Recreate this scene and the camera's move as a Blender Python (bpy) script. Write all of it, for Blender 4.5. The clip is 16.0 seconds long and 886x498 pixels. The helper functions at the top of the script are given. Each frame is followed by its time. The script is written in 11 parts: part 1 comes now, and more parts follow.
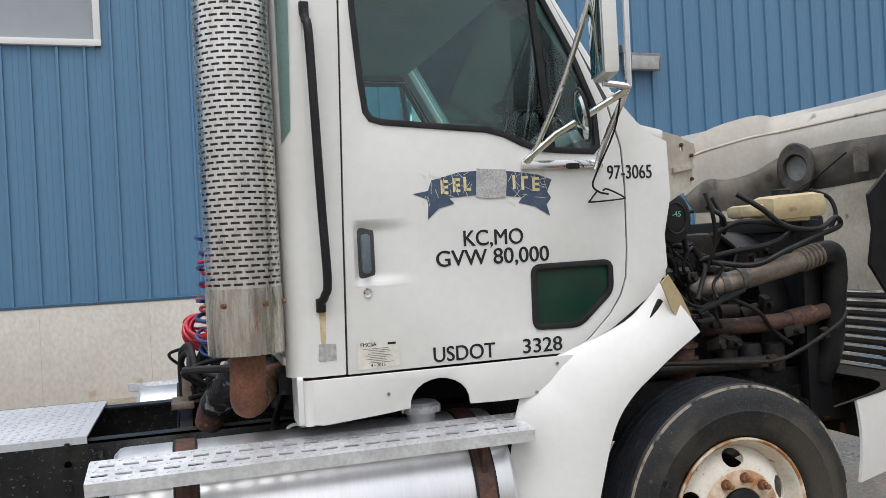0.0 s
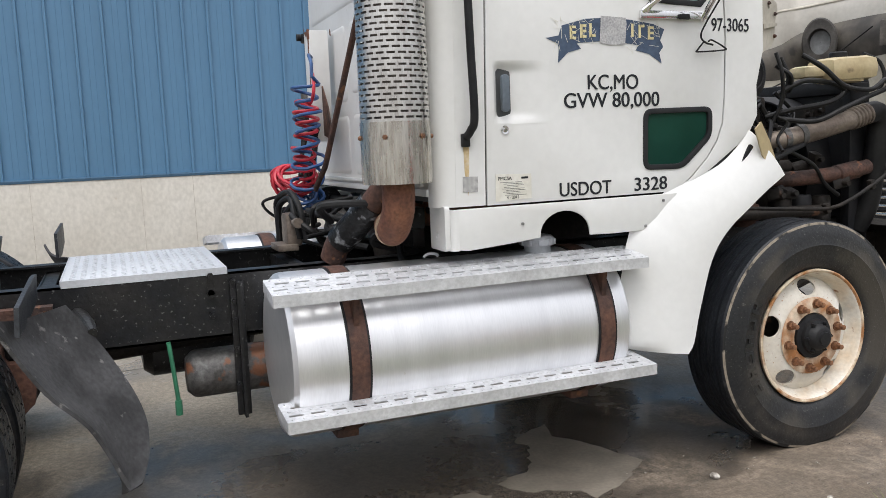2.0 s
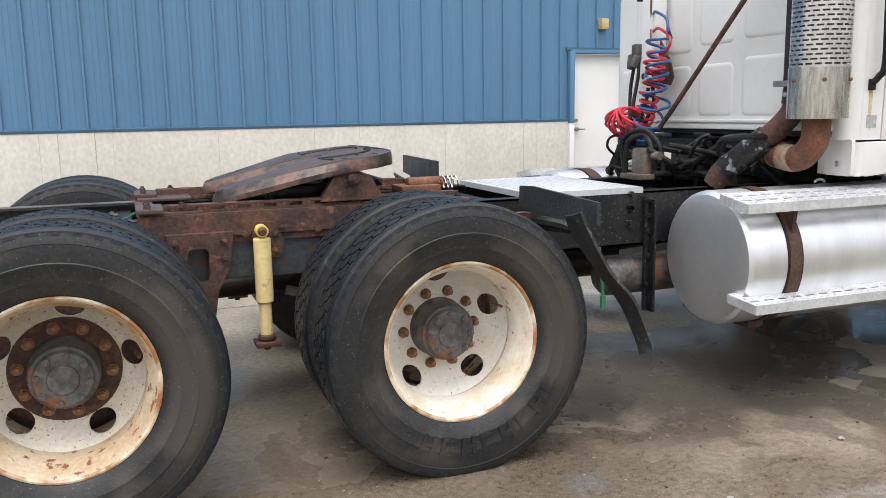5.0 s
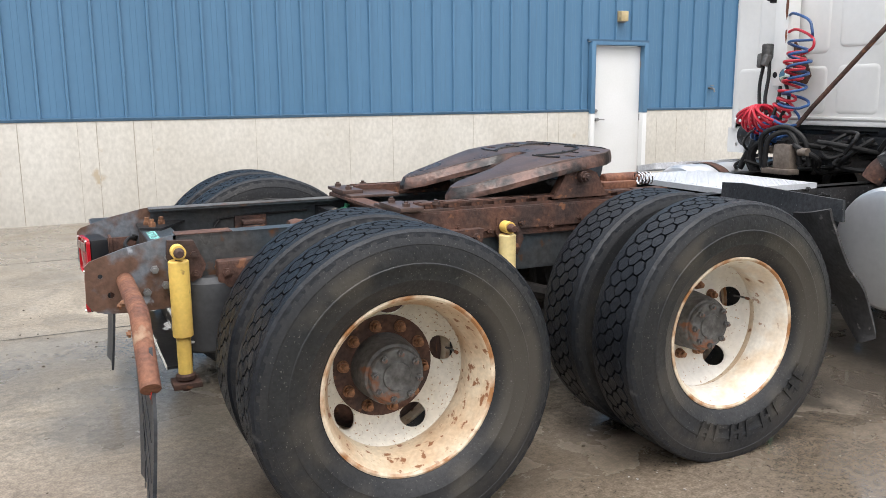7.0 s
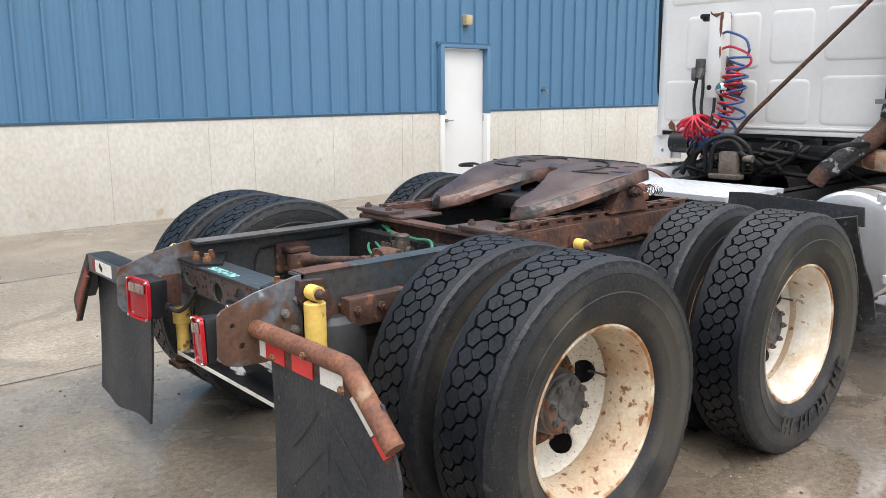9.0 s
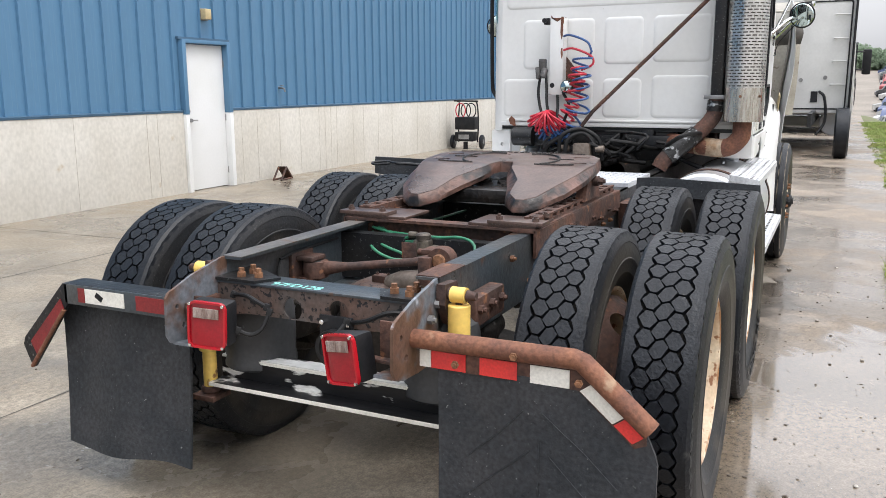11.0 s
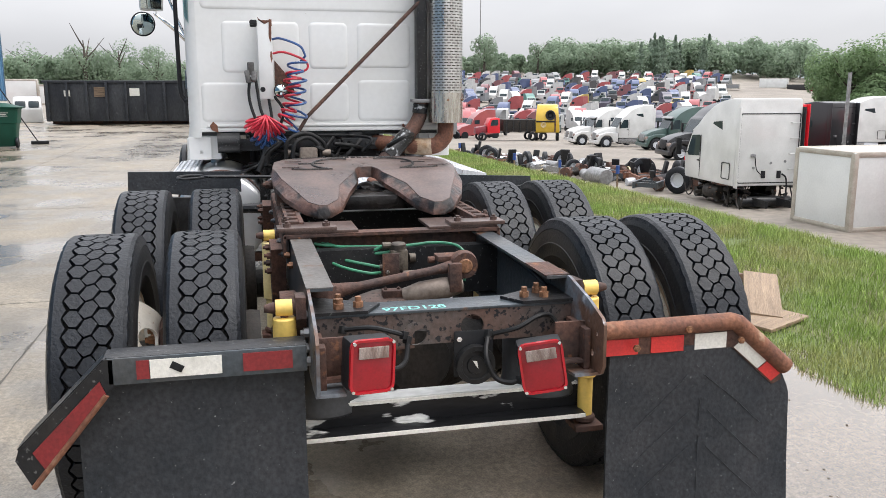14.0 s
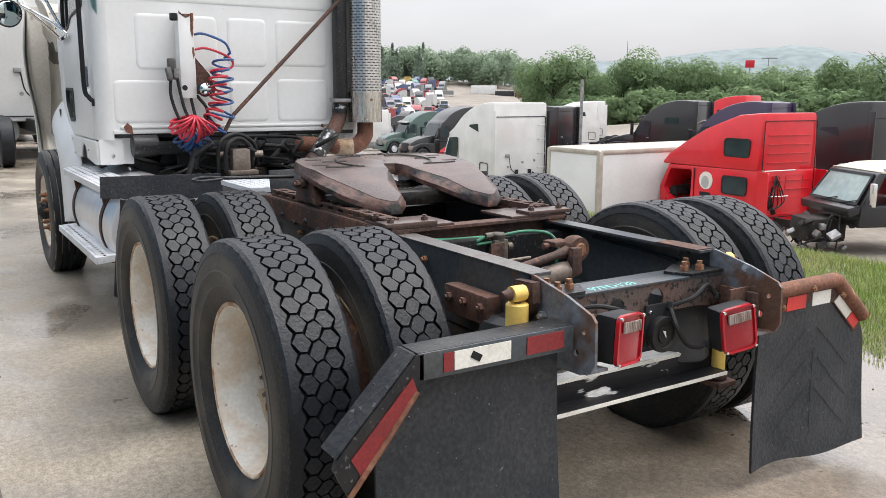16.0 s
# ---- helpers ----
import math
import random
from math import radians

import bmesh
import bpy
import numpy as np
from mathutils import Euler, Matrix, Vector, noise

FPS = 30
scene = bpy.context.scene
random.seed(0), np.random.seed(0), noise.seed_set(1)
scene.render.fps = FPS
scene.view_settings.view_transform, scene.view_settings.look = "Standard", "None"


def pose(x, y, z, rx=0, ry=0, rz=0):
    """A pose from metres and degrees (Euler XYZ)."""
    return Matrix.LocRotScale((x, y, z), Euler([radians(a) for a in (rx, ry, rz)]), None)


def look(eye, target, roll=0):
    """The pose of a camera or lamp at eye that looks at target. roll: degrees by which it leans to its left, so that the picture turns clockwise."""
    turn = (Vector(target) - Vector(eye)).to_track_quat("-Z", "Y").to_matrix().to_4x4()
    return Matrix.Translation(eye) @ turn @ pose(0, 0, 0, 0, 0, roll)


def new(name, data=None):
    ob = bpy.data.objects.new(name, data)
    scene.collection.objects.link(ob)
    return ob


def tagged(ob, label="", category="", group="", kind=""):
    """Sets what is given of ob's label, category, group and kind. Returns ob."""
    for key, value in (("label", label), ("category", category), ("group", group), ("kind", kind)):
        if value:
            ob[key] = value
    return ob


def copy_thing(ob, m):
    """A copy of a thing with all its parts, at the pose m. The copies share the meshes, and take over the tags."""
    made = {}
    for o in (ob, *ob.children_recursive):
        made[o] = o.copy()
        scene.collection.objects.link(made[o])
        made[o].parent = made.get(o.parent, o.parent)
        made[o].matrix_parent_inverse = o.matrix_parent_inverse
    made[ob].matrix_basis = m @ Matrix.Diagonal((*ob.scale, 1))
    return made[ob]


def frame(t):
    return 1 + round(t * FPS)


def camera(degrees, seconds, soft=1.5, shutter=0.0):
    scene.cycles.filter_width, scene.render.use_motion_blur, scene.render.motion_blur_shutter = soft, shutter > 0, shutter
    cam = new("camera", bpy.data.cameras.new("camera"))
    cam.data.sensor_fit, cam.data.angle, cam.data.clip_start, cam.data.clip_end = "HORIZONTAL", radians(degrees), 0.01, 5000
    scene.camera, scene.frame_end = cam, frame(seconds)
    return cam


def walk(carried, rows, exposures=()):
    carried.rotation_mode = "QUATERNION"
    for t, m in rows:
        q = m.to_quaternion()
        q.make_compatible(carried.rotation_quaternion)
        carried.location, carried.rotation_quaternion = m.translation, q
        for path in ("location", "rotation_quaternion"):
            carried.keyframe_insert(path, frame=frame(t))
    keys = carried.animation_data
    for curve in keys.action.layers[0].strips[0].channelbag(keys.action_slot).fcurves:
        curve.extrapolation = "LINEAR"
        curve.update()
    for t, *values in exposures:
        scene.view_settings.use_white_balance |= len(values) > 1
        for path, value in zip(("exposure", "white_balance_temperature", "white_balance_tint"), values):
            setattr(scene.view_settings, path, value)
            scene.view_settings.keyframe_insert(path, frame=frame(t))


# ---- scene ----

cam = camera(56.31, 16.0, soft=0.6)
# seconds, then the place in metres and the turn in degrees of each pose
PATH = [
    (0.0, 1.663, -3.881, 1.579, 90.12, 2.99, -17.30),
    (0.5, 1.571, -3.970, 1.534, 88.38, 2.84, -19.38),
    (1.0, 1.388, -3.989, 1.463, 86.44, 2.71, -20.44),
    (1.5, 1.138, -3.948, 1.441, 84.74, 2.53, -21.35),
    (2.0, 0.856, -3.862, 1.395, 82.86, 2.33, -21.97),
    (2.5, 0.559, -3.810, 1.377, 82.01, 2.23, -22.53),
    (3.0, 0.198, -3.873, 1.361, 81.45, 1.77, -22.72),
    (3.5, -0.137, -3.860, 1.318, 81.04, 1.53, -22.73),
    (4.0, -0.444, -3.834, 1.327, 80.95, 1.31, -22.48),
    (4.5, -0.775, -3.890, 1.314, 80.90, 1.14, -21.79),
    (5.0, -1.088, -3.882, 1.323, 80.56, 0.98, -20.84),
    (7.5, -2.625, -3.336, 1.449, 79.20, 0.37, -27.73),
    (8.0, -2.942, -3.170, 1.495, 79.12, 0.32, -31.18),
    (8.5, -3.102, -2.934, 1.493, 79.05, 0.23, -35.46),
    (9.0, -3.305, -2.731, 1.511, 79.04, 0.29, -40.90),
    (11.5, -4.358, -1.195, 1.512, 78.81, 0.19, -70.81),
    (12.0, -4.453, -0.869, 1.507, 78.82, 0.17, -77.29),
    (12.5, -4.543, -0.550, 1.506, 78.81, 0.18, -84.32),
    (13.0, -4.475, -0.170, 1.471, 78.81, 0.24, -91.28),
    (13.5, -4.433, 0.229, 1.497, 78.91, 0.12, -97.76),
    (14.0, -4.421, 0.599, 1.520, 79.00, -0.02, -103.51),
    (14.5, -4.255, 0.968, 1.501, 79.10, -0.13, -108.64),
    (15.0, -4.146, 1.310, 1.518, 79.21, -0.19, -113.35),
    (15.5, -4.111, 1.669, 1.531, 79.39, -0.22, -117.95),
    (16.0, -3.931, 2.034, 1.473, 79.42, -0.23, -122.43),
]
walk(cam, [(t, pose(*p)) for t, *p in PATH], [(0.0, 0.05, 6400, 10), (1.0, 0.04, 6400, 10), (2.0, 0.2, 6450, 10), (3.0, 0.22, 6500, 10), (4.0, 0.34, 6500, 10), (5.0, 0.5, 6500, 10), (9.0, 0.62, 6450, 10), (12.5, 0.61, 6400, 10), (14.5, 0.62, 6480, 10), (16.0, 0.62, 6530, 10)])

# ---- light: an overcast sky with a weak, wide sun ----
world = bpy.data.worlds.new("world")
scene.world = world
world.use_nodes = True
wt = world.node_tree
wt.nodes.clear()
w_out = wt.nodes.new("ShaderNodeOutputWorld")
w_bg = wt.nodes.new("ShaderNodeBackground")
w_sky = wt.nodes.new("ShaderNodeTexSky")
w_sky.sky_type = "NISHITA"
w_sky.sun_disc = False
w_sky.sun_elevation, w_sky.sun_rotation = radians(52), radians(200)
w_sky.dust_density, w_sky.air_density, w_sky.ozone_density = 4.0, 1.0, 1.0
w_mix = wt.nodes.new("ShaderNodeMixRGB")
w_mix.inputs[0].default_value = 0.88
w_co = wt.nodes.new("ShaderNodeTexCoord")
w_map = wt.nodes.new("ShaderNodeMapping")
w_map.inputs["Scale"].default_value = (1.6, 1.6, 5.0)
w_no = wt.nodes.new("ShaderNodeTexNoise")
w_no.inputs["Scale"].default_value, w_no.inputs["Detail"].default_value = 1.4, 5.0
w_ramp = wt.nodes.new("ShaderNodeValToRGB")
w_ramp.color_ramp.elements[0].position, w_ramp.color_ramp.elements[0].color = 0.3, (6.5, 6.55, 6.85, 1)
w_ramp.color_ramp.elements[1].position, w_ramp.color_ramp.elements[1].color = 0.7, (8.1, 8.1, 8.35, 1)
wt.links.new(w_co.outputs["Generated"], w_map.inputs["Vector"])
wt.links.new(w_map.outputs[0], w_no.inputs["Vector"])
wt.links.new(w_no.outputs[0], w_ramp.inputs[0])
wt.links.new(w_sky.outputs[0], w_mix.inputs[1])
wt.links.new(w_ramp.outputs[0], w_mix.inputs[2])
# an overcast dome is brighter overhead than at the horizon
w_sep = wt.nodes.new("ShaderNodeSeparateXYZ")
wt.links.new(w_co.outputs["Generated"], w_sep.inputs[0])
w_up = wt.nodes.new("ShaderNodeMapRange")
w_up.inputs["From Min"].default_value, w_up.inputs["From Max"].default_value = 0.0, 0.9
w_up.inputs["To Min"].default_value, w_up.inputs["To Max"].default_value = 0.59, 2.66
wt.links.new(w_sep.outputs[2], w_up.inputs["Value"])
w_mul = wt.nodes.new("ShaderNodeMixRGB")
w_mul.blend_type = "MULTIPLY"
w_mul.inputs[0].default_value = 1.0
wt.links.new(w_mix.outputs[0], w_mul.inputs[1])
wt.links.new(w_up.outputs[0], w_mul.inputs[2])
wt.links.new(w_mul.outputs[0], w_bg.inputs[0])
w_bg.inputs[1].default_value = 0.1
wt.links.new(w_bg.outputs[0], w_out.inputs[0])
sun_data = bpy.data.lights.new("sun", "SUN")
sun_data.energy, sun_data.angle, sun_data.color = 1.15, radians(30), (1.0, 0.97, 0.93)
sun = new("sun", sun_data)
sun.matrix_world = look((0, 0, 30), (6, 12, 0))
scene.view_settings.exposure = 0.0


# ---- materials ----
def surf(name, base, alt=None, patch=3.0, amount=0.5, grain=60.0, grain_amt=0.15, rough=(0.45, 0.65), metal=0.0, bump=0.15, edge=0.12,
         stretch=(1, 1, 1), spot=None, spot_at=0.62, spot_scale=9.0, vary=0.0, coat=0.0, island=False, spec=None):
    """A worn surface: a base colour, a second colour in soft patches, a fine grain, and spots of a third."""
    m = bpy.data.materials.new(name)
    m.use_nodes = True
    nt = m.node_tree
    n, l = nt.nodes, nt.links
    b = n["Principled BSDF"]
    co = n.new("ShaderNodeTexCoord")
    mp = n.new("ShaderNodeMapping")
    mp.inputs["Scale"].default_value = stretch
    l.new(co.outputs["Object"], mp.inputs["Vector"])

    def tex(scale, detail=5.0, stretched=True):
        t = n.new("ShaderNodeTexNoise")
        t.inputs["Scale"].default_value, t.inputs["Detail"].default_value = scale, detail
        l.new(mp.outputs[0] if stretched else co.outputs["Object"], t.inputs["Vector"])
        return t

    def ramp(src, lo, hi):
        r = n.new("ShaderNodeMapRange")
        r.inputs["From Min"].default_value, r.inputs["From Max"].default_value = lo, hi
        l.new(src, r.inputs["Value"])
        return r.outputs[0]

    def mixed(fac, a, c):
        x = n.new("ShaderNodeMixRGB")
        for k, v in ((1, a), (2, c)):
            if isinstance(v, tuple):
                x.inputs[k].default_value = (*v[:3], 1)
            else:
                l.new(v, x.inputs[k])
        if isinstance(fac, float):
            x.inputs[0].default_value = fac
        else:
            l.new(fac, x.inputs[0])
        return x.outputs[0]

    alt = alt or tuple(c * 0.75 for c in base)
    big = tex(patch)
    c = mixed(ramp(big.outputs[0], amount - edge + 0.0, amount + edge), alt, base)
    fine = tex(grain, 3.0)
    g = n.new("ShaderNodeMixRGB")
    g.blend_type = "MULTIPLY"
    g.inputs[0].default_value = 1.0
    l.new(c, g.inputs[1])
    gr = n.new("ShaderNodeMapRange")
    gr.inputs["From Min"].default_value, gr.inputs["From Max"].default_value = 0.3, 0.7
    gr.inputs["To Min"].default_value, gr.inputs["To Max"].default_value = 1 - grain_amt, 1 + grain_amt
    l.new(fine.outputs[0], gr.inputs["Value"])
    l.new(gr.outputs[0], g.inputs[2])
    c = g.outputs[0]
    if spot:
        st = tex(spot_scale, 6.0, False)
        c = mixed(ramp(st.outputs[0], spot_at, spot_at + 0.06), c, spot)
    if vary:
        hs = n.new("ShaderNodeHueSaturation")
        inf = n.new("ShaderNodeNewGeometry" if island else "ShaderNodeObjectInfo")
        rv = n.new("ShaderNodeMapRange")
        rv.inputs["To Min"].default_value, rv.inputs["To Max"].default_value = 1 - vary, 1 + vary
        l.new(inf.outputs["Random Per Island" if island else "Random"], rv.inputs["Value"])
        l.new(rv.outputs[0], hs.inputs["Value"])
        l.new(c, hs.inputs["Color"])
        c = hs.outputs[0]
    l.new(c, b.inputs["Base Color"])
    rr = n.new("ShaderNodeMapRange")
    rr.inputs["To Min"].default_value, rr.inputs["To Max"].default_value = rough
    l.new(big.outputs[0], rr.inputs["Value"])
    l.new(rr.outputs[0], b.inputs["Roughness"])
    b.inputs["Metallic"].default_value = metal
    b.inputs["Specular IOR Level"].default_value = spec if spec is not None else 0.25 if max(base) < 0.09 else 0.5
    b.inputs["Coat Weight"].default_value = coat
    if bump:
        bp = n.new("ShaderNodeBump")
        bp.inputs["Strength"].default_value, bp.inputs["Distance"].default_value = bump, 0.01
        l.new(fine.outputs[0], bp.inputs["Height"])
        l.new(bp.outputs[0], b.inputs["Normal"])
    return m


def glass(name, tint, rough=0.02, gloss=0.9):
    """Thin tinted glass: light passes straight through, and the surface mirrors more at grazing angles."""
    m = bpy.data.materials.new(name)
    m.use_nodes = True
    n, l = m.node_tree.nodes, m.node_tree.links
    n.clear()
    out = n.new("ShaderNodeOutputMaterial")
    clear = n.new("ShaderNodeBsdfTransparent")
    clear.inputs[0].default_value = (*tint, 1)
    shine = n.new("ShaderNodeBsdfGlossy")
    shine.inputs["Roughness"].default_value = rough
    shine.inputs["Color"].default_value = (gloss, gloss, gloss, 1)
    fr = n.new("ShaderNodeFresnel")
    fr.inputs["IOR"].default_value = 1.55
    mx = n.new("ShaderNodeMixShader")
    l.new(fr.outputs[0], mx.inputs[0])
    l.new(clear.outputs[0], mx.inputs[1])
    l.new(shine.outputs[0], mx.inputs[2])
    l.new(mx.outputs[0], out.inputs[0])
    return m


M = {}
M["paint"] = surf("white_paint", (0.7, 0.705, 0.695), (0.645, 0.645, 0.625), 1.3, 0.45, 30, 0.02, (0.3, 0.46), bump=0.01, coat=0.08, spot=(0.42, 0.36, 0.27), spot_at=0.74, spot_scale=14)
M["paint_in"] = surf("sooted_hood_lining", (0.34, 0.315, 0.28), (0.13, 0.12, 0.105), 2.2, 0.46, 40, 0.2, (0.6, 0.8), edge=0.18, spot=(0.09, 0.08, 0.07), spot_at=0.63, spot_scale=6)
M["alu"] = surf("brushed_aluminium", (0.76, 0.765, 0.78), (0.7, 0.705, 0.72), 1.5, 0.5, 25, 0.035, (0.3, 0.44), 0.8, 0.02, stretch=(9, 1, 1), spot=(0.56, 0.54, 0.5), spot_at=0.72, spot_scale=12)
M["alu_end"] = surf("dull_aluminium", (0.6, 0.62, 0.65), (0.54, 0.56, 0.59), 2.0, 0.5, 80, 0.06, (0.45, 0.6), 0.4, 0.04)
M["galv"] = surf("galvanised_steel", (0.7, 0.71, 0.73), (0.58, 0.59, 0.61), 9, 0.5, 70, 0.12, (0.4, 0.6), 0.5, 0.08, spot=(0.4, 0.36, 0.3), spot_at=0.7)
M["steel"] = surf("polished_steel", (0.7, 0.69, 0.66), (0.55, 0.53, 0.5), 6, 0.45, 40, 0.08, (0.2, 0.4), 1.0, 0.05, stretch=(4, 4, 1))
M["chrome"] = surf("chrome", (0.8, 0.8, 0.8), (0.7, 0.7, 0.7), 6, 0.4, 50, 0.03, (0.08, 0.2), 1.0, 0.0)
M["black"] = surf("black_frame_paint", (0.007, 0.008, 0.01), (0.017, 0.0165, 0.0165), 6, 0.5, 45, 0.3, (0.28, 0.5), 0.0, 0.25, spot=(0.11, 0.11, 0.108), spot_at=0.63, spot_scale=70, spec=0.4)
M["blue_steel"] = surf("dark_slate_frame_paint", (0.05, 0.061, 0.07), (0.078, 0.072, 0.066), 3, 0.4, 50, 0.25, (0.2, 0.42), 0.1, 0.2, spot=(0.11, 0.055, 0.03), spot_at=0.64, spot_scale=10, spec=0.5)
M["flange_grey"] = surf("scuffed_grey_rail_top", (0.16, 0.15, 0.14), (0.09, 0.082, 0.076), 5, 0.5, 50, 0.25, (0.3, 0.5), 0.2, 0.15, spot=(0.12, 0.06, 0.035), spot_at=0.62, spot_scale=9)
M["sooty_cream"] = surf("dirty_cream_fibreglass", (0.5, 0.47, 0.4), (0.33, 0.3, 0.25), 4, 0.46, 40, 0.1, (0.5, 0.7), edge=0.2, spot=(0.16, 0.12, 0.08), spot_at=0.66, spot_scale=9)
M["rust"] = surf("rusted_steel", (0.105, 0.05, 0.034), (0.05, 0.03, 0.025), 7, 0.5, 60, 0.35, (0.6, 0.85), 0.15, 0.35, spot=(0.2, 0.09, 0.045), spot_at=0.62, spot_scale=18)
M["rail_end"] = surf("chipped_slate_and_rust", (0.14, 0.155, 0.175), (0.115, 0.064, 0.043), 8, 0.5, 45, 0.25, (0.4, 0.6), 0.1, 0.25, edge=0.06, spot=(0.38, 0.41, 0.46), spot_at=0.64, spot_scale=11)
M["rust_br"] = surf("orange_rusted_pipe", (0.2, 0.086, 0.048), (0.13, 0.054, 0.034), 9, 0.5, 70, 0.3, (0.6, 0.85), 0.15, 0.3, spot=(0.3, 0.2, 0.13), spot_at=0.66)
M["plate"] = surf("greasy_worn_fifth_wheel_steel", (0.115, 0.076, 0.064), (0.062, 0.041, 0.036), 5, 0.48, 70, 0.22, (0.2, 0.4), 0.25, 0.06, spot=(0.035, 0.027, 0.025), spot_at=0.66, spot_scale=8)
M["skirt"] = surf("greasy_rusted_plate_edge", (0.12, 0.065, 0.05), (0.018, 0.015, 0.014), 9, 0.5, 40, 0.3, (0.2, 0.5), 0.1, 0.4, edge=0.08)
M["web"] = surf("speckled_brown_frame_steel", (0.085, 0.075, 0.07), (0.12, 0.075, 0.06), 5, 0.5, 60, 0.2, (0.4, 0.6), 0.1, 0.2, spot=(0.02, 0.02, 0.022), spot_at=0.56, spot_scale=55)
M["grease"] = surf("black_grease", (0.0084, 0.0077, 0.0077), (0.021, 0.0175, 0.0154), 9, 0.5, 30, 0.3, (0.15, 0.45), 0.0, 0.5)
M["strap"] = surf("rusty_tank_strap", (0.11, 0.05, 0.032), (0.06, 0.032, 0.025), 9, 0.5, 60, 0.3, (0.55, 0.8), 0.2, 0.25)
M["rubber"] = surf("tyre_rubber", (0.0075, 0.009, 0.012), (0.013, 0.015, 0.0185), 9, 0.5, 90, 0.3, (0.3, 0.52), 0.0, 0.3, spot=(0.045, 0.045, 0.046), spot_at=0.7, spot_scale=16, spec=0.3)
# near-black groove floor: the shade between tread blocks is put into its colour
M["groove"] = surf("shaded_tread_groove", (0.006, 0.006, 0.006), (0.011, 0.01, 0.009), 8, 0.5, 60, 0.2, (0.8, 0.95), 0.0, 0.0, spec=0.1)
M["worn"] = surf("chipped_tan_shoulder_rubber", (0.02, 0.02, 0.02), (0.25, 0.215, 0.17), 9, 0.53, 60, 0.2, (0.6, 0.8), 0.0, 0.1, edge=0.03)
M["rubber_side"] = surf("dusty_tyre_sidewall", (0.0105, 0.012, 0.0142), (0.02, 0.02, 0.0205), 4, 0.47, 80, 0.35, (0.36, 0.6), 0.0, 0.14, spot=(0.11, 0.105, 0.1), spot_at=0.71, spot_scale=26, spec=0.4)


def dried_mud(m):
    """A ring of dried brown dust on the sidewall, broken by wet patches, and fine pale splashes."""
    n, l = m.node_tree.nodes, m.node_tree.links
    b = n["Principled BSDF"]
    co = n.new("ShaderNodeTexCoord")
    sep = n.new("ShaderNodeSeparateXYZ")
    l.new(co.outputs["Object"], sep.inputs[0])
    flat = n.new("ShaderNodeCombineXYZ")
    l.new(sep.outputs[0], flat.inputs[0])
    l.new(sep.outputs[2], flat.inputs[1])
    rad = n.new("ShaderNodeVectorMath")
    rad.operation = "LENGTH"
    l.new(flat.outputs[0], rad.inputs[0])

    def ramp(src, lo, hi):
        r = n.new("ShaderNodeMapRange")
        r.interpolation_type = "SMOOTHSTEP"
        r.inputs["From Min"].default_value, r.inputs["From Max"].default_value = lo, hi
        l.new(src, r.inputs["Value"])
        return r.outputs[0]

    def times(p, q):
        o = n.new("ShaderNodeMath")
        o.operation = "MULTIPLY"
        for k, v in ((0, p), (1, q)):
            if isinstance(v, float):
                o.inputs[k].default_value = v
            else:
                l.new(v, o.inputs[k])
        return o.outputs[0]
    patch = n.new("ShaderNodeTexNoise")
    patch.inputs["Scale"].default_value, patch.inputs["Detail"].default_value = 3.2, 7.0
    l.new(co.outputs["Object"], patch.inputs["Vector"])
    fleck = n.new("ShaderNodeTexNoise")
    fleck.inputs["Scale"].default_value, fleck.inputs["Detail"].default_value = 150.0, 2.0
    l.new(co.outputs["Object"], fleck.inputs["Vector"])
    ring = times(ramp(rad.outputs["Value"], 0.3, 0.34), ramp(rad.outputs["Value"], 0.475, 0.43))
    mud = times(times(ring, ramp(patch.outputs[0], 0.42, 0.56)), 0.72)
    old = b.inputs["Base Color"].links[0].from_socket
    for fac, col in ((mud, (0.066, 0.058, 0.047)), (times(ramp(fleck.outputs[0], 0.66, 0.72), 0.6), (0.13, 0.125, 0.115))):
        x = n.new("ShaderNodeMixRGB")
        l.new(fac, x.inputs[0])
        l.new(old, x.inputs[1])
        x.inputs[2].default_value = (*col, 1)
        old = x.outputs[0]
    l.new(old, b.inputs["Base Color"])


dried_mud(M["rubber_side"])
M["flap"] = surf("black_rubber_flap", (0.026, 0.0295, 0.034), (0.04, 0.042, 0.046), 5, 0.5, 70, 0.3, (0.36, 0.58), 0.0, 0.25, spot=(0.24, 0.24, 0.24), spot_at=0.69, spot_scale=85)
M["rim"] = surf("white_wheel_paint", (0.72, 0.7, 0.65), (0.62, 0.56, 0.46), 5, 0.42, 60, 0.06, (0.35, 0.55), 0.0, 0.05, edge=0.2, spot=(0.36, 0.2, 0.1), spot_at=0.64, spot_scale=80)
M["flap_grey"] = surf("scuffed_grey_rubber", (0.06, 0.06, 0.062), (0.03, 0.03, 0.031), 7, 0.5, 60, 0.2, (0.55, 0.75), 0.0, 0.2, spot=(0.16, 0.155, 0.15), spot_at=0.66, spot_scale=22)
M["rim_stain"] = surf("rust_stained_white_wheel_paint", (0.78, 0.74, 0.66), (0.6, 0.44, 0.27), 7, 0.4, 70, 0.08, (0.35, 0.55), 0.0, 0.08, edge=0.16, spot=(0.3, 0.14, 0.06), spot_at=0.64, spot_scale=20)
M["rim_rust"] = surf("rusty_white_wheel_paint", (0.62, 0.52, 0.38), (0.4, 0.235, 0.12), 6, 0.44, 70, 0.12, (0.4, 0.6), 0.0, 0.12, edge=0.2, spot=(0.22, 0.095, 0.04), spot_at=0.6, spot_scale=34)
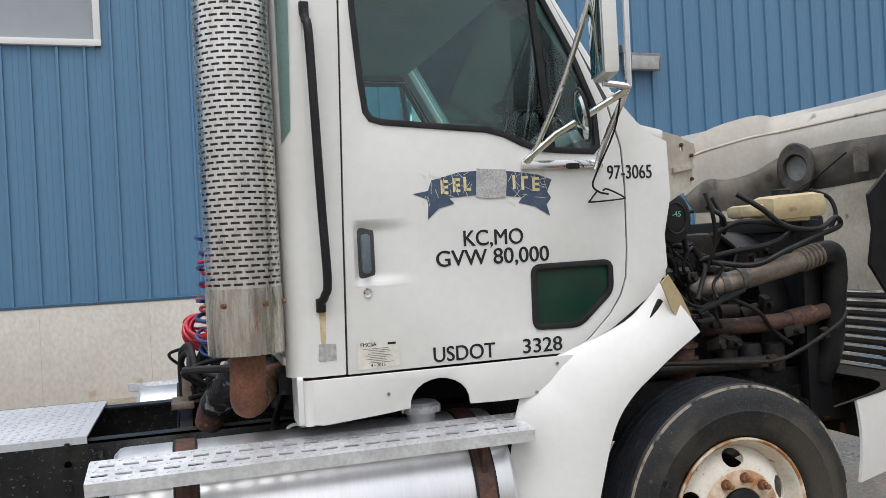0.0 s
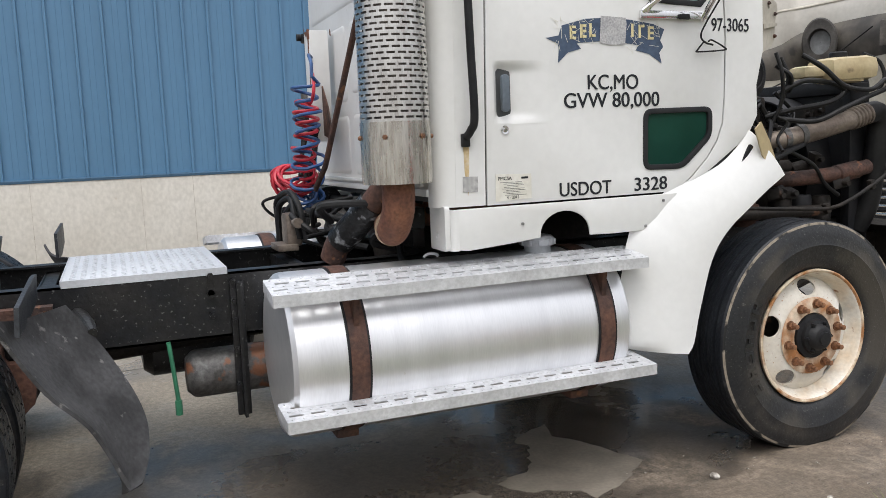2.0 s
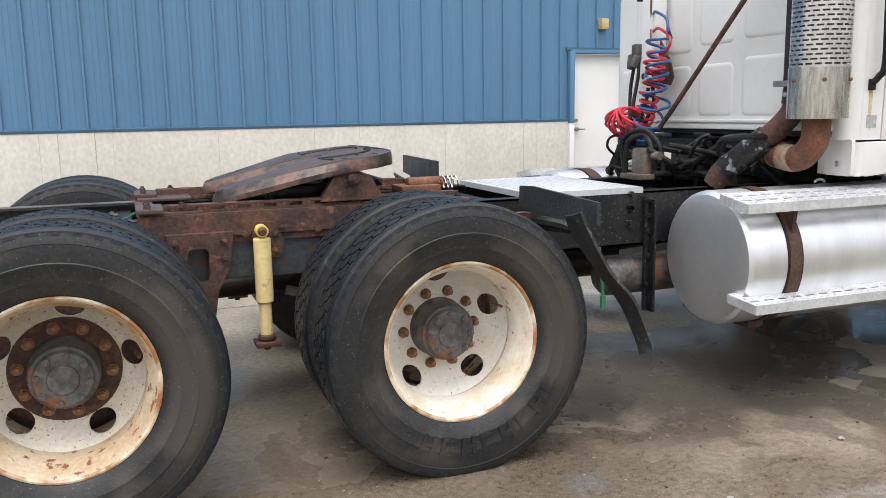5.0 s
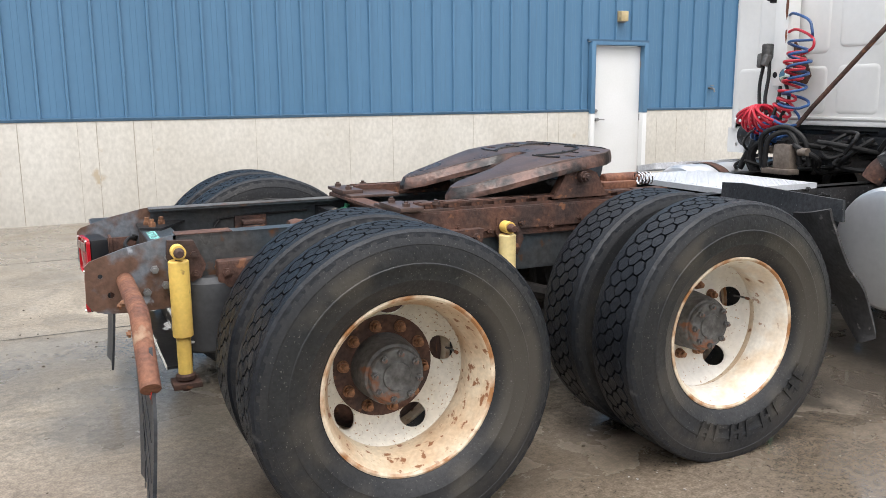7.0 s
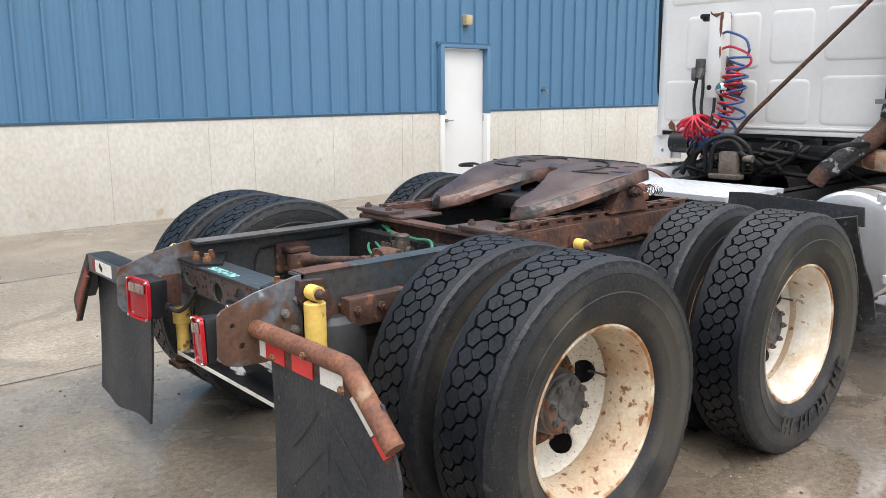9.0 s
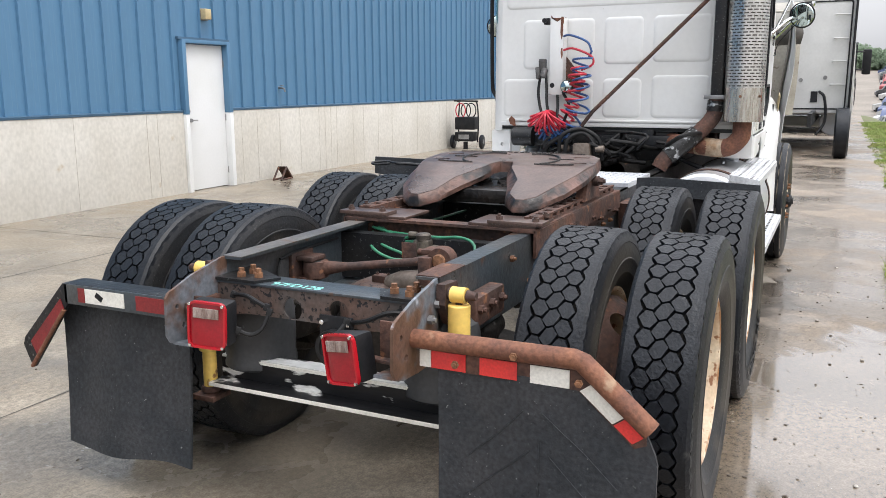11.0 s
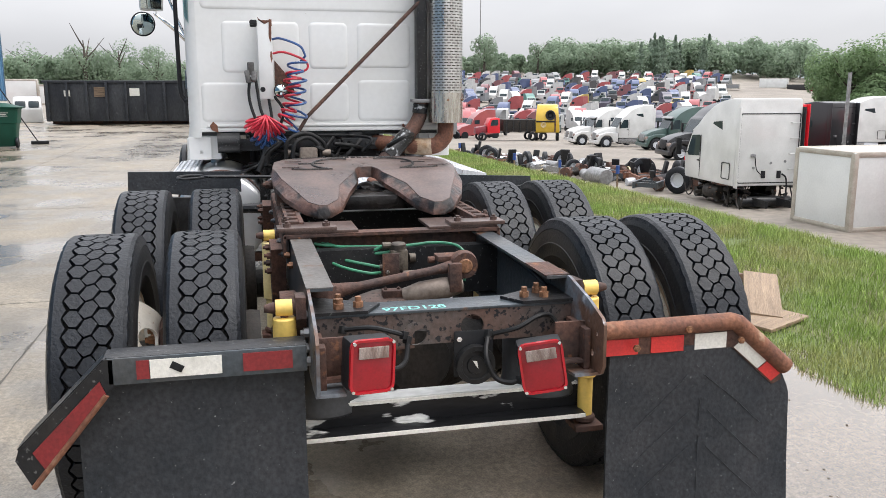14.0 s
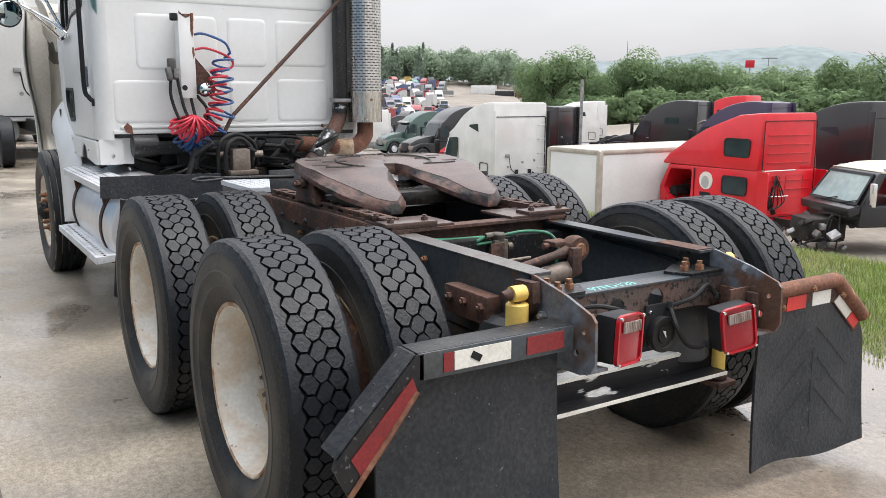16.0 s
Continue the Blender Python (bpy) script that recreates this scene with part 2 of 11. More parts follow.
M["rim_edge"] = surf("rust_bitten_rim_edge", (0.66, 0.56, 0.42), (0.33, 0.15, 0.055), 11, 0.5, 70, 0.15, (0.45, 0.65), 0.0, 0.12, edge=0.1)
M["rim_pale"] = surf("speckled_pale_wheel_paint", (0.66, 0.63, 0.55), (0.56, 0.5, 0.39), 5, 0.42, 60, 0.08, (0.38, 0.55), 0.0, 0.06, edge=0.2, spot=(0.26, 0.14, 0.07), spot_at=0.62, spot_scale=100)
M["nut"] = surf("rusty_wheel_nut", (0.3, 0.15, 0.08), (0.16, 0.08, 0.045), 20, 0.5, 80, 0.3, (0.45, 0.7), 0.4, 0.2)
M["hub"] = surf("grey_cast_hub", (0.125, 0.124, 0.122), (0.07, 0.067, 0.064), 12, 0.5, 60, 0.3, (0.45, 0.7), 0.3, 0.25, spot=(0.2, 0.085, 0.045), spot_at=0.6)
M["mount"] = surf("orange_rust_stained_white", (0.62, 0.52, 0.4), (0.36, 0.16, 0.06), 14, 0.52, 60, 0.15, (0.45, 0.65), 0.0, 0.1, edge=0.14)
M["yellow"] = surf("yellow_shock_paint", (0.78, 0.54, 0.13), (0.7, 0.46, 0.12), 8, 0.45, 60, 0.08, (0.4, 0.6), 0.0, 0.08, spot=(0.25, 0.12, 0.05), spot_at=0.66, spot_scale=16)
M["pale_yellow"] = surf("faded_yellow_shock_paint", (0.74, 0.6, 0.29), (0.64, 0.48, 0.2), 8, 0.45, 60, 0.08, (0.4, 0.6), 0.0, 0.08, spot=(0.3, 0.16, 0.07), spot_at=0.67, spot_scale=16)
M["red"] = surf("red_plastic", (0.42, 0.012, 0.02), (0.36, 0.011, 0.018), 6, 0.5, 60, 0.05, (0.12, 0.25), 0.0, 0.02)
M["lens"] = surf("dark_red_lens", (0.3, 0.005, 0.014), (0.2, 0.004, 0.01), 9, 0.5, 160, 0.1, (0.1, 0.2), 0.0, 0.04, coat=0.3)
M["lens_clear"] = surf("clear_reverse_lens", (0.34, 0.28, 0.25), (0.2, 0.14, 0.12), 14, 0.5, 150, 0.25, (0.12, 0.25), 0.0, 0.2, stretch=(1, 5, 1))
M["tape_red"] = surf("red_reflective_tape", (0.62, 0.035, 0.03), (0.5, 0.03, 0.03), 12, 0.4, 150, 0.12, (0.3, 0.45), 0.0, 0.05, spot=(0.3, 0.12, 0.08), spot_at=0.72)
M["tape_dark"] = surf("weathered_red_tape", (0.2, 0.018, 0.02), (0.15, 0.016, 0.018), 12, 0.4, 120, 0.2, (0.35, 0.5), 0.0, 0.1)
M["tape_white"] = surf("white_reflective_tape", (0.72, 0.7, 0.64), (0.6, 0.58, 0.52), 12, 0.4, 120, 0.1, (0.3, 0.45), 0.0, 0.05, spot=(0.35, 0.3, 0.22), spot_at=0.7)
M["hose_red"] = surf("red_air_hose", (0.55, 0.025, 0.05), (0.42, 0.02, 0.035), 9, 0.5, 60, 0.08, (0.3, 0.45), 0.0, 0.02)
M["hose_blue"] = surf("blue_air_hose", (0.025, 0.09, 0.26), (0.02, 0.06, 0.17), 9, 0.5, 60, 0.08, (0.3, 0.45), 0.0, 0.02)
M["hose_green"] = surf("green_air_line", (0.045, 0.22, 0.12), (0.03, 0.14, 0.08), 9, 0.5, 60, 0.08, (0.35, 0.5), 0.0, 0.02)
M["hose"] = surf("black_rubber_hose", (0.0084, 0.0084, 0.009), (0.018, 0.018, 0.018), 9, 0.5, 60, 0.2, (0.35, 0.6), 0.0, 0.1)
M["grey_pl"] = surf("slate_grey_plastic", (0.12, 0.15, 0.18), (0.09, 0.11, 0.135), 9, 0.5, 70, 0.1, (0.4, 0.55), 0.0, 0.05)
M["black_pl"] = surf("black_plastic", (0.0096, 0.0102, 0.012), (0.0168, 0.0168, 0.018), 9, 0.5, 80, 0.15, (0.4, 0.6), 0.0, 0.08)
M["tank_pl"] = surf("yellowed_plastic_reservoir", (0.5, 0.42, 0.26), (0.4, 0.32, 0.18), 5, 0.5, 50, 0.08, (0.4, 0.55), 0.0, 0.04, spot=(0.22, 0.17, 0.1), spot_at=0.66)
M["cast"] = surf("oily_cast_iron", (0.0175, 0.0165, 0.016), (0.03, 0.025, 0.021), 6, 0.5, 50, 0.3, (0.45, 0.7), 0.2, 0.3, spot=(0.15, 0.08, 0.05), spot_at=0.65)
M["pipe"] = surf("dirty_aluminium_pipe", (0.24, 0.2, 0.165), (0.15, 0.12, 0.1), 7, 0.5, 60, 0.2, (0.45, 0.65), 0.5, 0.15)
M["foil"] = surf("crinkled_foil_wrap", (0.4, 0.41, 0.42), (0.03, 0.03, 0.03), 22, 0.6, 60, 0.3, (0.25, 0.5), 0.6, 0.5, edge=0.05)
M["window"] = glass("teal_tinted_window", (0.72, 0.9, 0.88))
M["window_g"] = surf("green_tinted_lower_window", (0.012, 0.05, 0.036), (0.008, 0.036, 0.026), 3, 0.5, 6, 0.03, (0.05, 0.1), 0.0, 0.0, spec=0.35)
M["mirror"] = surf("mirror_glass", (0.5, 0.58, 0.57), (0.47, 0.55, 0.54), 2, 0.5, 3, 0.01, (0.02, 0.04), 1.0, 0.0)
M["decal"] = surf("navy_banner_decal", (0.035, 0.06, 0.11), (0.055, 0.085, 0.14), 16, 0.5, 60, 0.15, (0.35, 0.5), 0.0, 0.02)
M["cream"] = surf("cream_decal_lettering", (0.72, 0.64, 0.38), (0.66, 0.58, 0.33), 16, 0.5, 60, 0.05, (0.35, 0.5), 0.0, 0.0)
M["ducttape"] = surf("silver_duct_tape", (0.5, 0.5, 0.5), (0.4, 0.4, 0.41), 30, 0.5, 120, 0.2, (0.35, 0.55), 0.3, 0.3)
M["ink"] = surf("black_vinyl_lettering", (0.012, 0.014, 0.018), (0.02, 0.022, 0.026), 16, 0.5, 60, 0.1, (0.35, 0.5), 0.0, 0.0)
M["faded"] = surf("grey_faded_print", (0.3, 0.3, 0.3), (0.45, 0.45, 0.44), 60, 0.5, 120, 0.2, (0.4, 0.55), 0.0, 0.0)
M["paper"] = surf("cream_sticker_paper", (0.7, 0.69, 0.63), (0.64, 0.62, 0.55), 30, 0.5, 80, 0.05, (0.5, 0.6), 0.0, 0.0)
M["chalk"] = surf("green_chalk_writing", (0.25, 0.6, 0.55), (0.2, 0.5, 0.45), 40, 0.5, 120, 0.15, (0.6, 0.8), 0.0, 0.0)
M["dark_in"] = surf("dark_cab_trim", (0.075, 0.08, 0.082), (0.055, 0.06, 0.062), 5, 0.5, 60, 0.1, (0.6, 0.8), 0.0, 0.05)


# ---- mesh helpers ----
def bm_box(bm, c, s, rot=(0, 0, 0), bev=0.0):
    """A box of size s about c, its edges rounded by bev."""
    m = Matrix.LocRotScale(Vector(c), Euler([radians(a) for a in rot]), Vector(s))
    r = bmesh.ops.create_cube(bm, size=1.0, matrix=m)
    if bev:
        es = list({e for v in r["verts"] for e in v.link_edges})
        bmesh.ops.bevel(bm, geom=es, offset=bev, segments=2, affect="EDGES", profile=0.6)
    return bm


def frame_of(d):
    d = Vector(d).normalized()
    a = Vector((0, 0, 1)) if abs(d.z) < 0.9 else Vector((1, 0, 0))
    u = d.cross(a).normalized()
    return u, d.cross(u)


def bm_tube(bm, pts, r, n=10, caps=True, closed=False):
    """A round tube along pts; r is one radius or one for each point."""
    pts = [Vector(p) for p in pts]
    k = len(pts)
    rs = r if isinstance(r, (list, tuple)) else [r] * k
    rings, u = [], None
    for i, p in enumerate(pts):
        if closed:
            d = pts[(i + 1) % k] - pts[i - 1]
        else:
            d = pts[min(i + 1, k - 1)] - pts[max(i - 1, 0)]
        d.normalize()
        if u is None:
            u, _ = frame_of(d)
        u = (u - d * u.dot(d)).normalized()
        w = d.cross(u)
        rings.append([bm.verts.new(p + rs[i] * (math.cos(2 * math.pi * j / n) * u + math.sin(2 * math.pi * j / n) * w)) for j in range(n)])
    for i in range(k if closed else k - 1):
        a, b = rings[i], rings[(i + 1) % k]
        for j in range(n):
            bm.faces.new((a[j], a[(j + 1) % n], b[(j + 1) % n], b[j]))
    if caps and not closed:
        bm.faces.new(rings[0][::-1])
        bm.faces.new(rings[-1])
    return bm


def curve(pts, n=8):
    """A smooth line through pts (Catmull-Rom), n steps to a span."""
    p = [Vector(q) for q in pts]
    p = [2 * p[0] - p[1], *p, 2 * p[-1] - p[-2]]
    out = []
    for i in range(1, len(p) - 2):
        for s in range(n):
            t = s / n
            out.append(0.5 * (2 * p[i] + (p[i + 1] - p[i - 1]) * t + (2 * p[i - 1] - 5 * p[i] + 4 * p[i + 1] - p[i + 2]) * t * t
                              + (3 * p[i] - p[i - 1] - 3 * p[i + 1] + p[i + 2]) * t ** 3))
    return out + [p[-2]]


def bm_cyl(bm, a, b, r, n=20, r2=None, bev=0.0):
    """A cylinder from a to b, with a small chamfer bev."""
    a, b = Vector(a), Vector(b)
    r2 = r if r2 is None else r2
    if bev:
        d = (b - a).normalized() * bev
        return bm_tube(bm, [a, a + d, b - d, b], [r - bev, r, r2, r2 - bev], n)
    return bm_tube(bm, [a, b], [r, r2], n)


def bm_lathe(bm, prof, n=48, at=(0, 0, 0), axis="y", close=False):
    """Turns prof, pairs of radius and height, about an axis through at."""
    rings = []
    for r, h in prof:
        ring = []
        for j in range(n):
            a = 2 * math.pi * j / n
            x, z = r * math.cos(a), r * math.sin(a)
            v = {"y": (x, h, z), "z": (x, z, h), "x": (h, x, z)}[axis]
            ring.append(bm.verts.new(Vector(at) + Vector(v)))
        rings.append(ring)
    k = len(rings)
    for i in range(k if close else k - 1):
        a, b = rings[i], rings[(i + 1) % k]
        for j in range(n):
            bm.faces.new((a[j], b[j], b[(j + 1) % n], a[(j + 1) % n]))
    return bm


def bm_plate(bm, outer, holes, lift, thick):
    """A plate with holes: outlines in the plane, put in space by lift(u, v, w), thick along w."""
    base = bmesh.new()
    for ring in (outer, *holes):
        vs = [base.verts.new((u, v, 0)) for u, v in ring]
        for i in range(len(vs)):
            base.edges.new((vs[i - 1], vs[i]))
    bmesh.ops.triangle_fill(base, use_beauty=True, use_dissolve=False, edges=base.edges[:], normal=(0, 0, 1))
    base.verts.index_update()
    lo = [bm.verts.new(lift(v.co.x, v.co.y, 0.0)) for v in base.verts]
    hi = [bm.verts.new(lift(v.co.x, v.co.y, thick)) for v in base.verts]
    for f in base.faces:
        ids = [v.index for v in f.verts]
        bm.faces.new([hi[i] for i in ids])
        bm.faces.new([lo[i] for i in ids[::-1]])
    for e in base.edges:
        if len(e.link_faces) == 1:
            i, j = e.verts[0].index, e.verts[1].index
            bm.faces.new((lo[i], lo[j], hi[j], hi[i]))
    base.free()
    bmesh.ops.recalc_face_normals(bm, faces=bm.faces[:])
    return bm


def ring2(cx, cy, rx, ry=None, n=16, turn=0.0):
    ry = rx if ry is None else ry
    c, s = math.cos(turn), math.sin(turn)
    out = []
    for j in range(n):
        a = 2 * math.pi * j / n
        x, y = rx * math.cos(a), ry * math.sin(a)
        out.append((cx + x * c - y * s, cy + x * s + y * c))
    return out


def rrect(x0, y0, x1, y1, r, n=4):
    """A rectangle with rounded corners."""
    out = []
    for cx, cy, a0 in ((x1 - r, y1 - r, 0), (x0 + r, y1 - r, 90), (x0 + r, y0 + r, 180), (x1 - r, y0 + r, 270)):
        for k in range(n + 1):
            a = radians(a0 + 90 * k / n)
            out.append((cx + r * math.cos(a), cy + r * math.sin(a)))
    return out


def bm_grid(bm, f, nu, nv):
    """A sheet f(u, v), with u and v from 0 to 1."""
    vs = [[bm.verts.new(f(i / nu, j / nv)) for j in range(nv + 1)] for i in range(nu + 1)]
    for i in range(nu):
        for j in range(nv):
            bm.faces.new((vs[i][j], vs[i + 1][j], vs[i + 1][j + 1], vs[i][j + 1]))
    return bm


def bm_thick(bm, t):
    """Gives a sheet the thickness t."""
    bmesh.ops.recalc_face_normals(bm, faces=bm.faces[:])
    bmesh.ops.solidify(bm, geom=bm.faces[:], thickness=t)
    return bm


def bevel_all(bm, w, deg=35, seg=2):
    es = [e for e in bm.edges if len(e.link_faces) == 2 and e.calc_face_angle(0) > radians(deg)]
    bmesh.ops.bevel(bm, geom=es, offset=w, segments=seg, affect="EDGES", profile=0.6)
    return bm


def mesh_of(name, bm, mat, sharp=35):
    bmesh.ops.recalc_face_normals(bm, faces=bm.faces[:])
    me = bpy.data.meshes.new(name)
    bm.to_mesh(me)
    bm.free()
    me.materials.append(M[mat] if isinstance(mat, str) else mat)
    me.shade_smooth()
    me.set_sharp_from_angle(angle=radians(sharp))
    return me


def part(name, bm, mat, parent, label="", sharp=35):
    """One mesh under a thing or a part."""
    ob = new(name, mesh_of(name, bm, mat, sharp))
    ob.parent = parent
    return tagged(ob, label) if label else ob


def thing(name, label, category, group="", at=None):
    ob = tagged(new(name), label, category, group)
    ob.empty_display_size = 0.1
    if at:
        ob.matrix_basis = at
    return ob


def solid(name, bm, mat, label, category, kind="", group="", sharp=35):
    """A thing that is one mesh."""
    return tagged(new(name, mesh_of(name, bm, mat, sharp)), label, category, group, kind)


def bolt(bm, c, d, r=0.014, h=0.018):
    """A hexagon head with a stub of thread, at c, standing along d."""
    d = Vector(d).normalized()
    bm_tube(bm, [Vector(c), Vector(c) + d * h], r, 6)
    bm_tube(bm, [Vector(c) + d * h, Vector(c) + d * h * 1.6], r * 0.55, 8)
    return bm


def lettering(text, size, mat, m, parent, name="lettering", depth=0.0006, wide=1.0, shear=0.0):
    """Words in the built-in font, turned into a mesh part."""
    cu = bpy.data.curves.new(name, "FONT")
    cu.body, cu.size, cu.extrude, cu.shear = text, size, depth, shear
    tmp = bpy.data.objects.new(name, cu)
    scene.collection.objects.link(tmp)
    me = bpy.data.meshes.new_from_object(tmp.evaluated_get(bpy.context.evaluated_depsgraph_get()))
    bpy.data.objects.remove(tmp)
    # a second and third copy, a hair aside, make the strokes bolder
    bm = bmesh.new()
    for dx, dy, dz in ((0, 0, 0), (0.014, 0.006, 0.0001), (-0.014, -0.006, 0.0002)):
        k = len(bm.verts)
        bm.from_mesh(me)
        bm.verts.ensure_lookup_table()
        for v in bm.verts[k:]:
            v.co += Vector((dx * size, dy * size, dz))
    bm.to_mesh(me)
    bm.free()
    me.materials.clear()
    me.materials.append(M[mat])
    ob = new(name, me)
    ob.parent = parent
    ob.matrix_basis = m @ Matrix.Diagonal((wide, 1, 1, 1))
    return ob


def box(c, s, rot=(0, 0, 0), bev=0.0):
    return bm_box(bmesh.new(), c, s, rot, bev)


# ---- the setting ----
WALL_Y, WALL_SLOPE = 6.867, 0.0194


WALL_TURN = Matrix.Translation((0, WALL_Y, 0)) @ Matrix.Rotation(math.atan(WALL_SLOPE), 4, "Z")


def mat_ground():
    """Wet, stained concrete: pale slabs, brown dirt on the verge side, dark oil under the truck and standing water."""
    m = bpy.data.materials.new("wet_stained_concrete")
    m.use_nodes = True
    nt = m.node_tree
    n, l = nt.nodes, nt.links
    b = n["Principled BSDF"]
    co = n.new("ShaderNodeTexCoord")
    sep = n.new("ShaderNodeSeparateXYZ")
    l.new(co.outputs["Object"], sep.inputs[0])

    def noise_at(scale, detail=6.0, rough=0.55, dist=0.0):
        t = n.new("ShaderNodeTexNoise")
        t.inputs["Scale"].default_value, t.inputs["Detail"].default_value = scale, detail
        t.inputs["Roughness"].default_value, t.inputs["Distortion"].default_value = rough, dist
        l.new(co.outputs["Object"], t.inputs["Vector"])
        return t.outputs[0]

    def rng(src, a, c, lo=0.0, hi=1.0):
        r = n.new("ShaderNodeMapRange")
        r.interpolation_type = "SMOOTHSTEP"
        for k, v in (("From Min", a), ("From Max", c), ("To Min", lo), ("To Max", hi)):
            r.inputs[k].default_value = v
        l.new(src, r.inputs["Value"])
        return r.outputs[0]

    def op(kind, a, c):
        o = n.new("ShaderNodeMath")
        o.operation = kind
        for k, v in ((0, a), (1, c)):
            if isinstance(v, (int, float)):
                o.inputs[k].default_value = v
            else:
                l.new(v, o.inputs[k])
        return o.outputs[0]

    def mix(fac, a, c):
        x = n.new("ShaderNodeMixRGB")
        l.new(fac, x.inputs[0])
        for k, v in ((1, a), (2, c)):
            if isinstance(v, tuple):
                x.inputs[k].default_value = (*v, 1)
            else:
                l.new(v, x.inputs[k])
        return x.outputs[0]

    big, mid, fine = noise_at(0.55), noise_at(2.6, 8, 0.6, 0.4), noise_at(120, 2)
    pale = mix(rng(mid, 0.35, 0.7), (0.265, 0.225, 0.172), (0.36, 0.312, 0.245))
    dirt = mix(rng(mid, 0.38, 0.66), (0.21, 0.168, 0.128), (0.31, 0.253, 0.194))
    # the verge side, y below -1.2 or so, is brown with mud
    side = rng(op("ADD", sep.outputs[1], op("MULTIPLY", big, 1.6)), -0.1, 1.2)
    col = mix(side, dirt, pale)
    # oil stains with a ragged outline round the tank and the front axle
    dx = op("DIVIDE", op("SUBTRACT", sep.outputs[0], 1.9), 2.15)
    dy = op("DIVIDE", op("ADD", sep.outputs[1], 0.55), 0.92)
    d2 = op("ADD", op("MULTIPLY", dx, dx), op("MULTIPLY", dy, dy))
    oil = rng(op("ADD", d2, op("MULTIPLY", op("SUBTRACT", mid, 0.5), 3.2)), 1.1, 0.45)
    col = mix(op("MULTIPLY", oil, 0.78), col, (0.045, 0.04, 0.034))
    damp = op("MULTIPLY", rng(op("ADD", noise_at(1.3, 9, 0.62, 0.5), op("MULTIPLY", fine, 0.03)), 0.5, 0.56), 0.5)
    col = mix(damp, col, mix(side, (0.125, 0.103, 0.08), (0.185, 0.155, 0.117)))
    wet = rng(op("ADD", big, op("MULTIPLY", mid, 0.35)), 0.6, 0.78)
    col = mix(op("MULTIPLY", wet, 0.35), col, (0.075, 0.065, 0.055))
    px = op("DIVIDE", op("ADD", sep.outputs[0], 1.5), 2.6)
    py = op("DIVIDE", op("ADD", sep.outputs[1], 1.8), 0.8)
    p2 = op("ADD", op("MULTIPLY", px, px), op("MULTIPLY", py, py))
    pool = rng(op("ADD", p2, op("MULTIPLY", op("SUBTRACT", mid, 0.5), 2.2)), 1.3, 0.85)
    shore = op("MULTIPLY", rng(op("ADD", p2, op("MULTIPLY", op("SUBTRACT", mid, 0.5), 2.2)), 1.9, 1.2), 0.5)
    col = mix(shore, col, (0.15, 0.118, 0.083))
    g = n.new("ShaderNodeMixRGB")
    g.blend_type = "MULTIPLY"
    g.inputs[0].default_value = 1.0
    l.new(col, g.inputs[1])
    l.new(op("MULTIPLY", rng(fine, 0.3, 0.7, 0.72, 1.08), rng(noise_at(34, 5, 0.65), 0.3, 0.7, 0.74, 1.26)), g.inputs[2])
    l.new(g.outputs[0], b.inputs["Base Color"])
    # standing water beside the verge, behind the truck
    sheen = op("MAXIMUM", pool, op("MULTIPLY", wet, 0.8))
    sheen = op("MAXIMUM", sheen, op("MULTIPLY", oil, 0.5))
    sheen = op("MAXIMUM", sheen, op("MULTIPLY", damp, 0.9))
    l.new(op("SUBTRACT", rng(mid, 0.3, 0.7, 0.5, 0.72), op("MULTIPLY", sheen, 0.5)), b.inputs["Roughness"])
    l.new(op("MAXIMUM", op("MULTIPLY", pool, 0.95), op("MAXIMUM", op("MULTIPLY", wet, 0.3), op("MULTIPLY", oil, 0.45))), b.inputs["Coat Weight"])
    b.inputs["Coat Roughness"].default_value = 0.07
    b.inputs["Coat IOR"].default_value = 1.45
    bp = n.new("ShaderNodeBump")
    bp.inputs["Distance"].default_value = 0.01
    l.new(rng(sheen, 0.0, 1.0, 0.35, 0.02), bp.inputs["Strength"])
    l.new(op("ADD", op("MULTIPLY", fine, 0.5), mid), bp.inputs["Height"])
    l.new(bp.outputs[0], b.inputs["Normal"])
    return m


M["ground"] = mat_ground()
M["joint"] = surf("dirt_filled_joint", (0.1, 0.09, 0.075), (0.06, 0.055, 0.045), 6, 0.5, 60, 0.2, (0.6, 0.8), 0.0, 0.1)
M["lower"] = surf("gravel_yard", (0.235, 0.208, 0.175), (0.17, 0.148, 0.122), 0.12, 0.5, 3.0, 0.2, (0.6, 0.85), 0.0, 0.2)
M["soil"] = surf("grassy_soil", (0.095, 0.125, 0.04), (0.125, 0.1, 0.062), 1.3, 0.45, 25, 0.3, (0.8, 0.95), 0.0, 0.4)
M["siding"] = surf("blue_corrugated_siding", (0.088, 0.2, 0.33), (0.08, 0.185, 0.305), 0.6, 0.5, 18, 0.03, (0.38, 0.5), 0.0, 0.01, stretch=(1, 1, 0.25))
M["concrete"] = surf("pale_concrete_base_wall", (0.58, 0.56, 0.51), (0.5, 0.475, 0.42), 1.1, 0.46, 24, 0.09, (0.7, 0.85), 0.0, 0.12, edge=0.2, stretch=(1, 1, 0.7), spot=(0.45, 0.38, 0.28), spot_at=0.67, spot_scale=3.0)
M["door"] = surf("white_door_paint", (0.72, 0.73, 0.73), (0.68, 0.69, 0.68), 1.5, 0.5, 40, 0.02, (0.35, 0.5), 0.0, 0.01)
M["trim"] = surf("blue_metal_trim", (0.06, 0.13, 0.21), (0.05, 0.11, 0.18), 2, 0.5, 30, 0.05, (0.4, 0.55))
